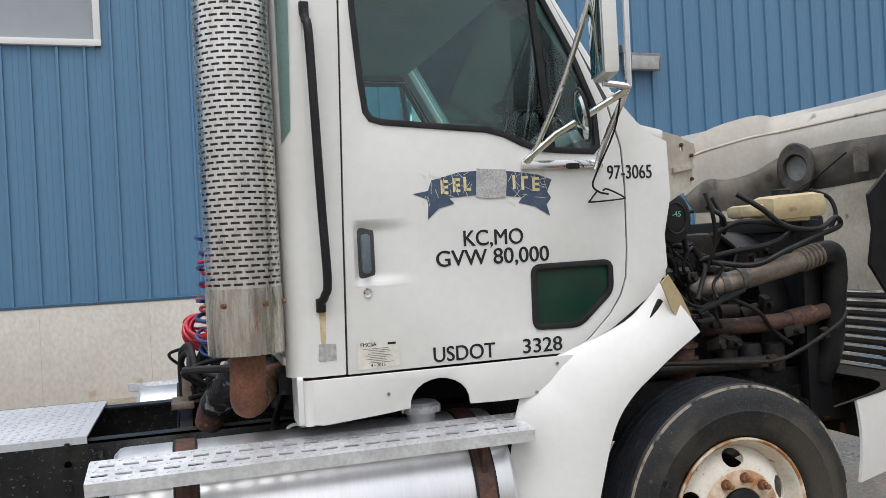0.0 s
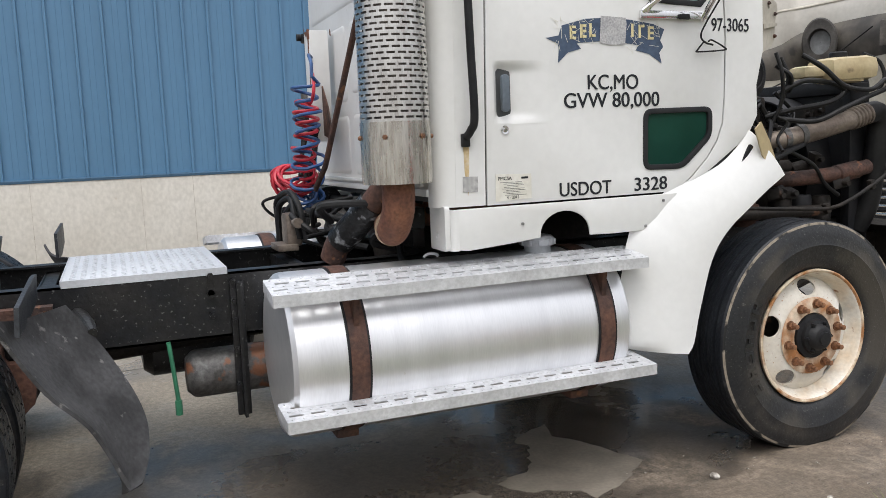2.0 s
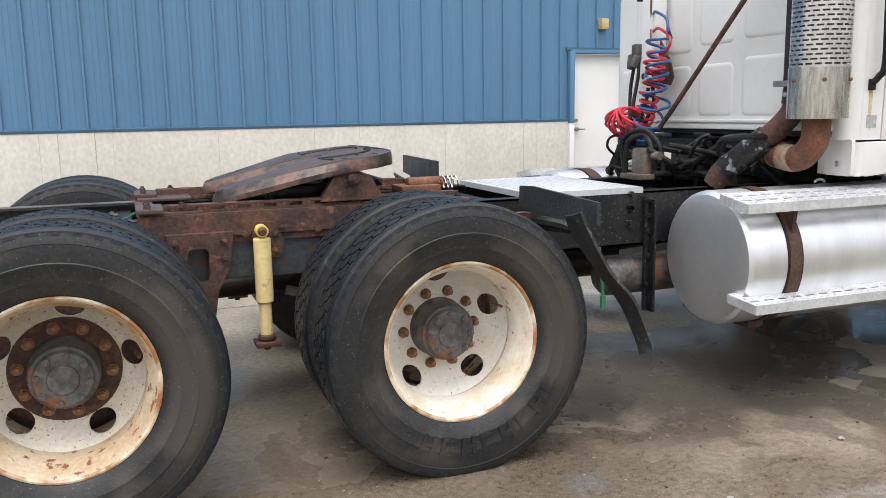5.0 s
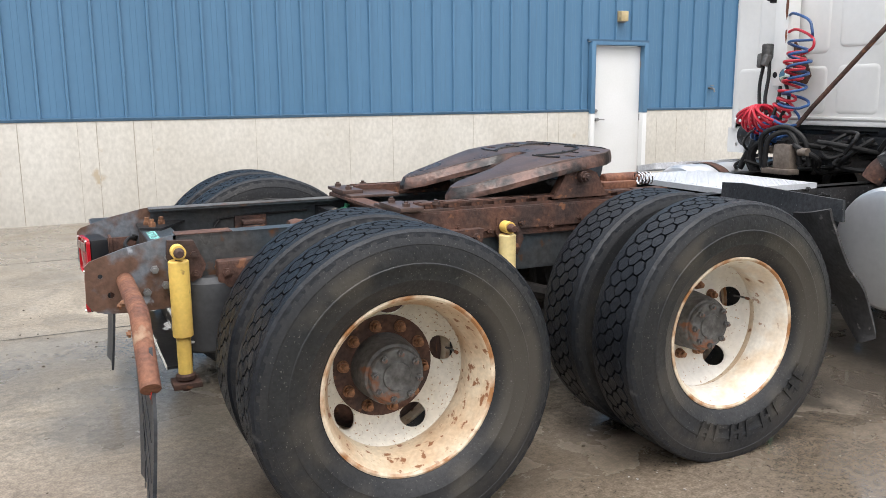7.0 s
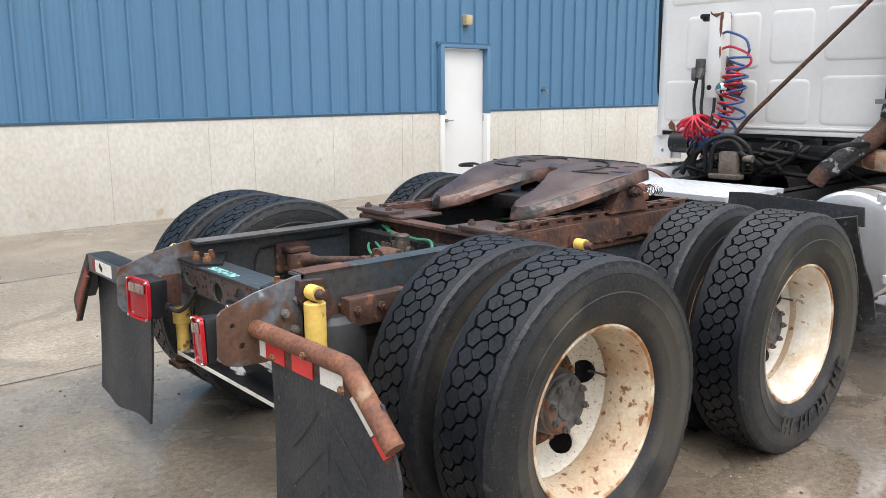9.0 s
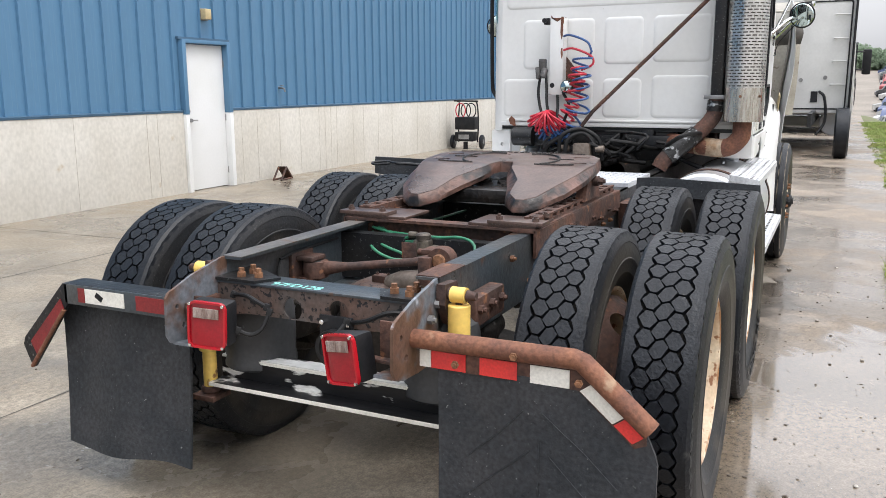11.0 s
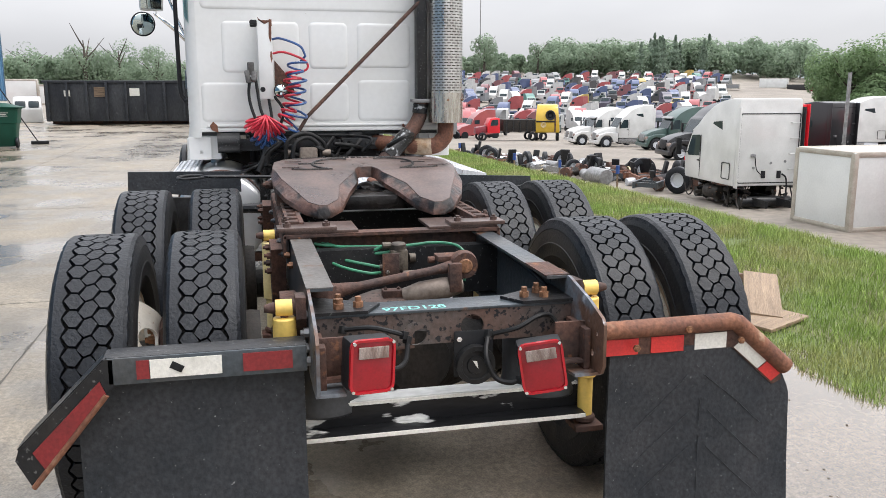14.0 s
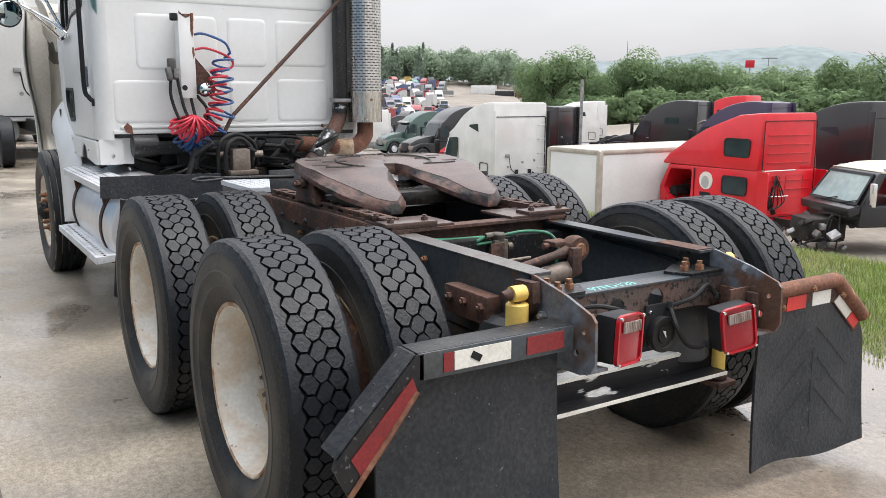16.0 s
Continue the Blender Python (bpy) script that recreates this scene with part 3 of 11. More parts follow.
M["metal_grey"] = surf("grey_metal_fitting", (0.3, 0.3, 0.3), (0.2, 0.2, 0.2), 9, 0.5, 60, 0.1, (0.35, 0.55), 0.6, 0.05)


def crest(x):
    """Where the verge's flat top ends, on its far side."""
    return -4.75 + 0.06 * max(0.0, x - 3) + 0.05 * math.sin(x * 0.7)


def verge(x):
    """The ragged line where the concrete ends and the grass begins."""
    return -2.24 + 0.13 * noise.noise((x * 0.9, 0.0, 3.0)) + 0.07 * noise.noise((x * 3.3, 0.0, 8.0)) - 0.1 * max(0.0, min(1.0, 0.8 - x)) - 0.8 * max(0.0, -1.6 - x)


def height(x, y):
    """The land: flat at the building, a grass bank down to a lower yard, a dip, and a hillside far off."""
    c = crest(min(max(x, -60), 40)) + 0.1 * max(0.0, x - 40)
    if y >= c:
        return 0.0
    t = min(1.0, (c - y) / 4.6)
    r, az = math.hypot(x + 4.4, y - 0.5), math.degrees(math.atan2(y - 0.5, x + 4.4))
    w = min(1.0, max(0.0, (az + 46) / 13.0))
    dip = 0.026 * max(0.0, min(r, 150) - 26) + 0.012 * max(0.0, min(r, 110) - 70)
    z = -2.0 - 0.3 * min(1.0, r / 25) + w * (0.0626 * max(0.0, min(r, 420) - 168) - dip)
    return z * t * t * (3 - 2 * t)


def spread(a, b, fine, n):
    """Steps from a to b that grow away from the zone fine."""
    lo, hi, k = fine
    out = [lo + (hi - lo) * i / k for i in range(k + 1)]
    for end, start in ((b, hi), (a, lo)):
        for i in range(1, n + 1):
            out.append(start + (end - start) * (i / n) ** 3)
    return sorted(out)


def build_ground():
    bm = bmesh.new()
    xs, ys = spread(-900, 1600, (-7, 11, 100), 30), spread(-1600, 900, (-9, 8, 90), 30)
    vs = [[bm.verts.new((x, y, height(x, y))) for y in ys] for x in xs]
    for i in range(len(xs) - 1):
        for j in range(len(ys) - 1):
            f = bm.faces.new((vs[i][j], vs[i + 1][j], vs[i + 1][j + 1], vs[i][j + 1]))
            cx, cy = (xs[i] + xs[i + 1]) / 2, (ys[j] + ys[j + 1]) / 2
            if cy < verge(cx) - 0.12 and cy > crest(min(cx, 40)) - 4.6 and cx < 60:
                f.material_index = 1
            elif cy < -9 or cx > 40:
                f.material_index = 2
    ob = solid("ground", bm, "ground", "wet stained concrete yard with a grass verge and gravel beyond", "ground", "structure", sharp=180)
    ob.data.materials.append(M["soil"])
    ob.data.materials.append(M["lower"])
    return ob


build_ground()


def slab_joints():
    """Saw-cut joints across the concrete, filled with dirt."""
    bm = bmesh.new()
    for x0, y0, x1, y1 in ((-9, 1.86, 30, 2.0), (-9, 4.4, 30, 4.75), (-3.2, 1.9, -3.35, 6.8), (1.9, 1.95, 1.8, 6.85), (7.0, 1.9, 6.9, 6.95), (12, 1.9, 11.9, 7.05), (17, 1.9, 16.9, 7.1)):
        d = Vector((x1 - x0, y1 - y0, 0)).normalized()
        s = Vector((-d.y, d.x, 0)) * 0.006
        a, b = Vector((x0, y0, 0.002)), Vector((x1, y1, 0.002))
        k = int((b - a).length / 0.15)
        prev = None
        for i in range(k + 1):
            p = a.lerp(b, i / k) + s * random.uniform(-0.6, 0.6)
            w = s * random.uniform(0.6, 1.4)
            q = (bm.verts.new(p - w), bm.verts.new(p + w))
            if prev:
                bm.faces.new((prev[0], prev[1], q[1], q[0]))
            prev = q
    return solid("slab_joint", bm, "joint", "dirt-filled joints across the concrete slabs", "joint", "structure")


slab_joints()


def build_building():
    """The shed beside the yard: concrete base, ribbed blue siding, a plain door, a window high up."""
    X0, X1, SEAM, TOP = -16.0, 22.55, 1.15, 8.2
    DX0, DX1, DTOP = 5.06, 5.98, 2.12
    wall = thing("wall_north", "blue ribbed metal siding above a pale concrete base wall", "wall")
    wall["kind"] = "structure"
    wall.matrix_basis = WALL_TURN

    def base(a, b):
        bm = box(((a + b) / 2, 0.12, SEAM / 2 - 0.1), (b - a, 0.3, SEAM + 0.2), bev=0.008)
        return part("base_wall", bm, "concrete", wall)

    rng = random.Random(9)
    lines = bmesh.new()
    x = X0 + 0.4
    while x < X1 - 0.3:
        if not DX0 - 0.2 < x < DX1 + 0.2:
            bm_box(lines, (x, -0.0305, SEAM / 2), (rng.choice((0.004, 0.006, 0.009)), 0.003, SEAM - 0.02), (0, rng.uniform(-0.3, 0.3), 0))
        x += rng.choice((0.2, 0.4, 0.61, 0.61, 1.22))
    part("form_line", lines, surf("concrete_form_line", (0.44, 0.41, 0.35), (0.36, 0.33, 0.27), 3, 0.5, 40, 0.2, (0.7, 0.9)), wall)["kind"] = "stuff"
    base(X0, DX0 - 0.07)
    base(DX1 + 0.07, X1)

    def profile(x):
        u = (x / 0.303) % 1.0
        if u < 0.13:
            return -0.036 * min(1.0, min(u, 0.13 - u) / 0.02)
        if 0.42 < u < 0.47 or 0.63 < u < 0.68:
            return -0.004
        return 0.0

    def siding(a, b, z0, z1, name="siding"):
        bm = bmesh.new()
        k0, k1 = math.floor(a / 0.303), math.ceil(b / 0.303)
        xs = sorted({min(max((k + f) * 0.303, a), b) for k in range(k0, k1 + 1) for f in (0.0, 0.02, 0.11, 0.13, 0.42, 0.435, 0.455, 0.47, 0.63, 0.645, 0.665, 0.68)})
        front = []
        for x in xs:
            y = 0.012 + profile(x + 1e-6)
            front.append((bm.verts.new((x, y, z0)), bm.verts.new((x, y, z1)), bm.verts.new((x, 0.2, z0)), bm.verts.new((x, 0.2, z1))))
        for p, q in zip(front, front[1:]):
            bm.faces.new((p[0], q[0], q[1], p[1]))
            bm.faces.new((p[2], p[3], q[3], q[2]))
            bm.faces.new((p[0], p[2], q[2], q[0]))
            bm.faces.new((p[1], q[1], q[3], p[3]))
        bm.faces.new((front[0][0], front[0][1], front[0][3], front[0][2]))
        bm.faces.new((front[-1][0], front[-1][2], front[-1][3], front[-1][1]))
        part(name, bm, "siding", wall, sharp=15)

    WX0, WX1, WZ0, WZ1 = -0.9, 0.82, 4.26, 5.5
    siding(X0, DX0 - 0.075, SEAM + 0.03, WZ0)
    siding(DX0 - 0.075, DX1 + 0.075, DTOP + 0.08, WZ0)
    siding(DX1 + 0.075, X1, SEAM + 0.03, WZ0)
    siding(X0, WX0, WZ0, TOP)
    siding(WX0, WX1, WZ1, TOP)
    siding(WX1, X1, WZ0, TOP)
    bm = bmesh.new()
    for a, b in ((X0, DX0 - 0.075), (DX1 + 0.075, X1)):
        bm_box(bm, ((a + b) / 2, -0.012, SEAM + 0.022), (b - a, 0.06, 0.03), (14, 0, 0))
    part("drip_trim", bm, "trim", wall)
    part("corner_trim", box((X1 + 0.01, 0.05, (SEAM + TOP) / 2), (0.1, 0.14, TOP - SEAM), bev=0.006), "trim", wall)
    # end and back walls close the shed
    part("end_wall", box((X1 - 0.1, 8.3, TOP / 2), (0.2, 16.2, TOP)), "siding", wall)
    part("roof", box(((X0 + X1) / 2, 8.2, TOP + 0.1), (X1 - X0 + 0.5, 16.9, 0.2)), "trim", wall)
    # window
    win = tagged(new("window_1"), "white framed window high in the siding", "window", kind="structure")
    win.matrix_basis = WALL_TURN
    bm = bmesh.new()
    for c, s in ((((WX0 + WX1) / 2, 0.0, WZ0 + 0.04), (WX1 - WX0, 0.1, 0.08)), (((WX0 + WX1) / 2, 0.0, WZ1 - 0.04), (WX1 - WX0, 0.1, 0.08)),
                 ((WX0 + 0.04, 0.0, (WZ0 + WZ1) / 2), (0.08, 0.096, WZ1 - WZ0)), ((WX1 - 0.04, 0.0, (WZ0 + WZ1) / 2), (0.08, 0.096, WZ1 - WZ0))):
        bm_box(bm, c, s, bev=0.006)
    part("window_frame", bm, "door", win)
    part("pane", box(((WX0 + WX1) / 2, 0.03, (WZ0 + WZ1) / 2), (WX1 - WX0 - 0.14, 0.02, WZ1 - WZ0 - 0.14)), surf("grey_window_glass", (0.3, 0.33, 0.35), (0.26, 0.29, 0.31), 0.8, 0.5, 4, 0.03, (0.05, 0.12), 0.0, 0.0), win)
    # door
    door = tagged(new("door_1"), "plain white steel door in a white frame", "door", kind="structure")
    door.matrix_basis = WALL_TURN
    bm = bmesh.new()
    for x, s in ((DX0, -1), (DX1, 1)):
        part("door_frame", box((x + s * 0.03, 0.02, 0.56), (0.075, 0.19, 1.12), bev=0.005), "door", door)
        bm_box(bm, (x + s * 0.03, 0.018, (1.121 + DTOP + 0.03) / 2), (0.075, 0.194, DTOP + 0.03 - 1.121), bev=0.005)
    bm_box(bm, ((DX0 + DX1) / 2, 0.02, DTOP + 0.025), (DX1 - DX0 + 0.1, 0.186, 0.05), bev=0.005)
    part("door_trim", bm, "siding", door, "blue trim round the door head")
    part("door_leaf", box(((DX0 + DX1) / 2, 0.05, DTOP / 2), (DX1 - DX0 - 0.02, 0.05, DTOP - 0.02), bev=0.004), "door", door)
    bm = bmesh.new()
    bm_cyl(bm, (DX0 + 0.09, 0.025, 1.03), (DX0 + 0.09, -0.04, 1.03), 0.028, bev=0.004)
    bm_tube(bm, [(DX0 + 0.09, -0.035, 1.03), (DX0 + 0.15, -0.04, 1.03), (DX0 + 0.21, -0.036, 1.027)], 0.011)
    bm_cyl(bm, (DX0 + 0.09, 0.025, 1.16), (DX0 + 0.09, 0.0, 1.16), 0.027, bev=0.004)
    part("door_handle", bm, "metal_grey", door)
    bm = bmesh.new()
    for z in (0.25, 1.05, 1.85):
        bm_cyl(bm, (DX1 - 0.005, 0.015, z - 0.05), (DX1 - 0.005, 0.015, z + 0.05), 0.01, 8)
    part("hinge", bm, "metal_grey", door)
    part("lintel_trim", box(((DX0 + DX1) / 2, -0.015, DTOP + 0.068), (DX1 - DX0 + 0.2, 0.05, 0.03)), "trim", door)


build_building()


def wall_fittings():
    lamp = thing("wall_lamp", "small yellowed plastic lamp box on the siding", "wall lamp", at=WALL_TURN)
    part("back_plate", box((5.55, -0.012, 2.54), (0.16, 0.03, 0.17), bev=0.006), "metal_grey", lamp)
    part("housing", box((5.545, -0.07, 2.54), (0.13, 0.1, 0.15), bev=0.015), surf("yellowed_lens", (0.55, 0.45, 0.25), (0.45, 0.36, 0.2), 9, 0.5, 40, 0.08, (0.3, 0.5)), lamp)
    tap = thing("hose_tap", "small grey hose tap on the siding", "tap", at=WALL_TURN)
    bm = bmesh.new()
    bm_cyl(bm, (7.37, 0.01, 1.49), (7.37, -0.07, 1.48), 0.02, 12)
    bm_tube(bm, curve([(7.37, -0.06, 1.48), (7.37, -0.1, 1.47), (7.38, -0.11, 1.42)]), 0.014)
    part("spout", bm, "metal_grey", tap)
    bm = bmesh.new()
    bm_lathe(bm, [(0.028, 0), (0.032, 0.006), (0.028, 0.012), (0.0, 0.012)], 12, (7.37, -0.06, 1.52), "z")
    part("handwheel", bm, "metal_grey", tap)
    fl = thing("wall_floodlight", "grey box floodlight with a clear lens on the siding", "floodlight", at=WALL_TURN)
    part("housing", box((8.25, -0.12, 4.22), (0.56, 0.2, 0.26), (12, 0, 0), bev=0.03), "metal_grey", fl)
    part("lens", box((8.25, -0.225, 4.19), (0.46, 0.02, 0.19), (12, 0, 0), bev=0.008), surf("floodlight_lens", (0.5, 0.52, 0.52), (0.4, 0.42, 0.42), 9, 0.5, 60, 0.1, (0.1, 0.2)), fl)
    part("bracket", box((8.0, -0.05, 4.42), (0.1, 0.12, 0.12), bev=0.01), "metal_grey", fl)


wall_fittings()


# ---- the truck: x forward along it, y to its left ----
truck = thing("semi_truck", "white day-cab road tractor, rusted frame, hood tipped forward", "truck")
TYRE_R, HUB_Z = 0.512, 0.495
AXLE_M, AXLE_R, AXLE_F = 0.0, -1.332, 3.678


def tyre_drive():
    """A drive tyre: bulged sidewalls, two notched shoulder ribs and three rows of six-sided blocks."""
    bm = bmesh.new()
    half = [(0.294, 0.088), (0.315, 0.108), (0.35, 0.124), (0.353, 0.1258), (0.357, 0.1258), (0.395, 0.132), (0.4, 0.1342), (0.405, 0.1342), (0.408, 0.132), (0.435, 0.131), (0.462, 0.127), (0.464, 0.1282), (0.467, 0.1275), (0.483, 0.121), (0.495, 0.1165)]
    prof = [(r, -y) for r, y in half] + [(0.4905, -0.082), (0.4905, 0.082)] + [(r, y) for r, y in half[::-1]]
    bm_lathe(bm, prof, 72)
    nf = len(bm.faces)
    N, R1, R0 = 52, TYRE_R, 0.489

    def at(s, y, r):
        a = s / R1
        return Vector((r * math.cos(a), y, r * math.sin(a)))

    p = 2 * math.pi * R1 / N
    d = 0.0445
    y1, y0 = (d * d - p * p / 4) / (2 * d), (d * d + p * p / 4) / (2 * d)
    k = 0.88
    hexa = [(-p / 2 * k, -y1 * k), (0, -y0 * k), (p / 2 * k, -y1 * k), (p / 2 * k, y1 * k), (0, y0 * k), (-p / 2 * k, y1 * k)]
    for row, yc in enumerate((-d, 0.0, d)):
        for i in range(N):
            s0 = (i + 0.5 * (row == 1)) * p
            lean = 0.34 if row == 1 else -0.12
            top = [bm.verts.new(at(s0 + s + lean * y, yc + y, R1 - 0.0015)) for s, y in hexa]
            low = [bm.verts.new(at(s0 + (s + lean * y) * 1.08, yc + y * 1.08, R0)) for s, y in hexa]
            bm.faces.new(top)
            for j in range(6):
                bm.faces.new((low[j], low[(j + 1) % 6], top[(j + 1) % 6], top[j]))
    for side in (-1, 1):
        rings = []
        for i in range(N * 4):
            q = i % 4
            inner = (0.0795, 0.074, 0.0655, 0.074)[q]
            outer = 0.119 if q != 2 else 0.116
            s = i * p / 4
            rings.append([bm.verts.new(at(s, side * y, r)) for y, r in ((inner - 0.002, R0), (inner, R1 - 0.0015), (0.104, R1 - 0.0035), (outer - 0.003, 0.5), (0.1225, 0.476))])
        for i in range(len(rings)):
            a, b = rings[i], rings[(i + 1) % len(rings)]
            for j in range(4):
                bm.faces.new((a[j], b[j], b[j + 1], a[j + 1]))
    bm.faces.ensure_lookup_table()
    for f in bm.faces[nf:]:
        f.material_index = 1
    for f in bm.faces[:nf]:
        if f.calc_center_median().xz.length > 0.49:
            f.material_index = 2
    me = mesh_of("tyre", bm, "rubber_side", 30)
    me.materials.append(M["rubber"])
    me.materials.append(M["groove"])
    return me


def tyre_steer():
    """A ribbed steer tyre with a worn shoulder."""
    bm = bmesh.new()
    half = [(0.294, 0.095), (0.315, 0.115), (0.35, 0.13), (0.4, 0.139), (0.406, 0.1415), (0.412, 0.139), (0.445, 0.137), (0.475, 0.128), (0.493, 0.12)]
    crown = [(0.503, 0.116), (0.509, 0.108), (0.511, 0.076), (0.499, 0.073), (0.499, 0.066), (0.512, 0.063), (0.5125, 0.028), (0.5, 0.025), (0.5, 0.018), (0.513, 0.015)]
    prof = [(r, -y) for r, y in half + crown] + [(r, y) for r, y in (half + crown)[::-1]]
    bm_lathe(bm, prof, 96)
    for f in bm.faces:
        r = f.calc_center_median().xz.length
        if r > 0.504:
            f.material_index = 1
        elif r > 0.488:
            f.material_index = 2
    me = mesh_of("tyre", bm, "rubber_side", 25)
    me.materials.append(M["rubber"])
    me.materials.append(M["worn"])
    return me


def disc(depth_in, depth_out, r_face, bore, mat, name):
    """A wheel disc: flat round the bore, sloping to the barrel, with five hand holes."""
    def y_of(r):
        if r <= r_face:
            return depth_in
        t = min(1.0, (r - r_face) / (0.262 - r_face))
        return depth_in + (depth_out - depth_in) * t ** 1.6
    holes = [ring2(0.214 * math.cos(radians(72 * i + 20)), 0.214 * math.sin(radians(72 * i + 20)), 0.034, 0.047, 18, radians(72 * i + 20)) for i in range(5)]
    bm = bmesh.new()
    # rings of the plate are cut so that the slope bends
    outer = ring2(0, 0, 0.264, n=60)
    hub = ring2(0, 0, bore, n=40)
    base = bmesh.new()
    for ring in (outer, hub, *holes):
        vs = [base.verts.new((u, v, 0)) for u, v in ring]
        for i in range(len(vs)):
            base.edges.new((vs[i - 1], vs[i]))
    bmesh.ops.triangle_fill(base, use_beauty=True, edges=base.edges[:], normal=(0, 0, 1))
    bmesh.ops.subdivide_edges(base, edges=[e for e in base.edges if e.calc_length() > 0.03 and len(e.link_faces) == 2], cuts=2, use_grid_fill=False)
    bmesh.ops.triangulate(base, faces=base.faces[:])
    base.verts.index_update()
    front = [bm.verts.new((v.co.x, y_of(v.co.xy.length), v.co.y)) for v in base.verts]
    back = [bm.verts.new((v.co.x, y_of(v.co.xy.length) + 0.011, v.co.y)) for v in base.verts]
    for f in base.faces:
        ids = [v.index for v in f.verts]
        bm.faces.new([front[i] for i in ids])
        bm.faces.new([back[i] for i in ids[::-1]])
    for e in base.edges:
        if len(e.link_faces) == 1:
            i, j = e.verts[0].index, e.verts[1].index
            bm.faces.new((front[i], front[j], back[j], back[i]))
    base.free()
    return mesh_of(name, bm, mat, 40)


def barrel(mat, flip=1):
    bm = bmesh.new()
    prof = [(0.2985, -0.087), (0.2985, -0.096), (0.292, -0.0975), (0.284, -0.093), (0.276, -0.078), (0.27, -0.055), (0.255, -0.03), (0.25, 0.05), (0.262, 0.085), (0.284, 0.093), (0.2985, 0.097), (0.3, 0.085),
            (0.27, 0.076), (0.262, 0.04), (0.264, -0.03), (0.276, -0.05), (0.286, -0.08)]
    bm_lathe(bm, [(r, y * flip) for r, y in prof], 64, close=True)
    for f in bm.faces:
        c = f.calc_center_median()
        r = c.xz.length
        if r > 0.287:
            f.material_index = 1
        elif r < 0.262 and c.y > 0.02 and c.x * flip > -0.1 and c.z < 0.08:
            f.material_index = 2
    me = mesh_of("barrel", bm, mat, 40)
    me.materials.append(M["rim_edge"])
    me.materials.append(M["rim_rust"])
    return me


ME_TYRE, ME_STEER = tyre_drive(), tyre_steer()


def nut_mesh(mat, out):
    bm = bmesh.new()
    bm_tube(bm, [(0, 0, 0), (0, -0.006, 0)], 0.021, 14)
    bm_tube(bm, [(0, -0.005, 0), (0, -0.024, 0)], 0.0165, 6)
    bm_tube(bm, [(0, -0.024, 0), (0, -0.024 - out, 0)], 0.011, 10)
    return mesh_of("wheel_nut", bm, mat, 40)


NUT_RUST, NUT_LONG = nut_mesh("nut", 0.012), nut_mesh("nut", 0.02)
ME_DISC_IN = disc(0.162, 0.08, 0.188, 0.112, "rim", "wheel_disc")
ME_DISC_RUST = disc(0.162, 0.08, 0.188, 0.112, "rim_pale", "wheel_disc")
ME_DISC_OUT = disc(-0.1, -0.035, 0.17, 0.1, "rim", "wheel_disc")
ME_DISC_BACK = disc(0.162, 0.08, 0.188, 0.112, "rust", "wheel_disc")
ME_BAR, ME_BAR_RUST = barrel("rim_stain"), barrel("rim_rust")
ME_BAR_F = barrel("rim_stain")


def sub(me, name, parent, m=Matrix.Identity(4), label=""):
    ob = new(name, me)
    ob.parent = parent
    ob.matrix_basis = m
    return tagged(ob, label) if label else ob


def axle_hub(mat):
    """The drive hub's flange and cap."""
    bm = bmesh.new()
    bm_lathe(bm, [(0.118, 0.17), (0.114, 0.12), (0.11, 0.07), (0.104, 0.052), (0.094, 0.05), (0.092, 0.034), (0.088, 0.03), (0.05, 0.03), (0.047, 0.024), (0.0, 0.022)], 40)
    return mesh_of("hub", bm, mat, 40)


ME_HUB = axle_hub("hub")
ME_HUB_BOLT = mesh_of("hub_bolt", bolt(bmesh.new(), (0, 0, 0), (0, -1, 0), 0.012, 0.014), "hub", 40)
bm = bmesh.new()
bm_lathe(bm, [(0.1, -0.09), (0.098, -0.115), (0.078, -0.12), (0.075, -0.135), (0.06, -0.14), (0.05, -0.165), (0.042, -0.17), (0.03, -0.172), (0.028, -0.182), (0.0, -0.184)], 36)
for i in range(6):
    a = 2 * math.pi * i / 6
    bolt(bm, (0.066 * math.cos(a), -0.138, 0.066 * math.sin(a)), (0, -1, 0), 0.008, 0.01)
ME_HUB_F = mesh_of("hub", bm, "black_pl", 40)
bm = bmesh.new()
bm_lathe(bm, [(0.178, 0.1605), (0.178, 0.155), (0.112, 0.155), (0.112, 0.1605)], 48, close=True)
ME_RUST_RING = mesh_of("rust_ring", bm, "rust", 40)
bm = bmesh.new()
bm_lathe(bm, [(0.172, -0.1025), (0.166, -0.107), (0.104, -0.107), (0.1, -0.1025)], 48, close=True)
ME_MOUNT_RING = mesh_of("mounting_ring", bm, "mount", 40)
bm = bmesh.new()
bm_tube(bm, curve([(0.215, 0.13, 0.078), (0.222, 0.1, 0.08), (0.222, 0.07, 0.08)]), 0.004, 8)
bm_tube(bm, [(0.222, 0.07, 0.08), (0.222, 0.055, 0.08)], 0.006, 8)
ME_VALVE = mesh_of("valve", bm, "hub")


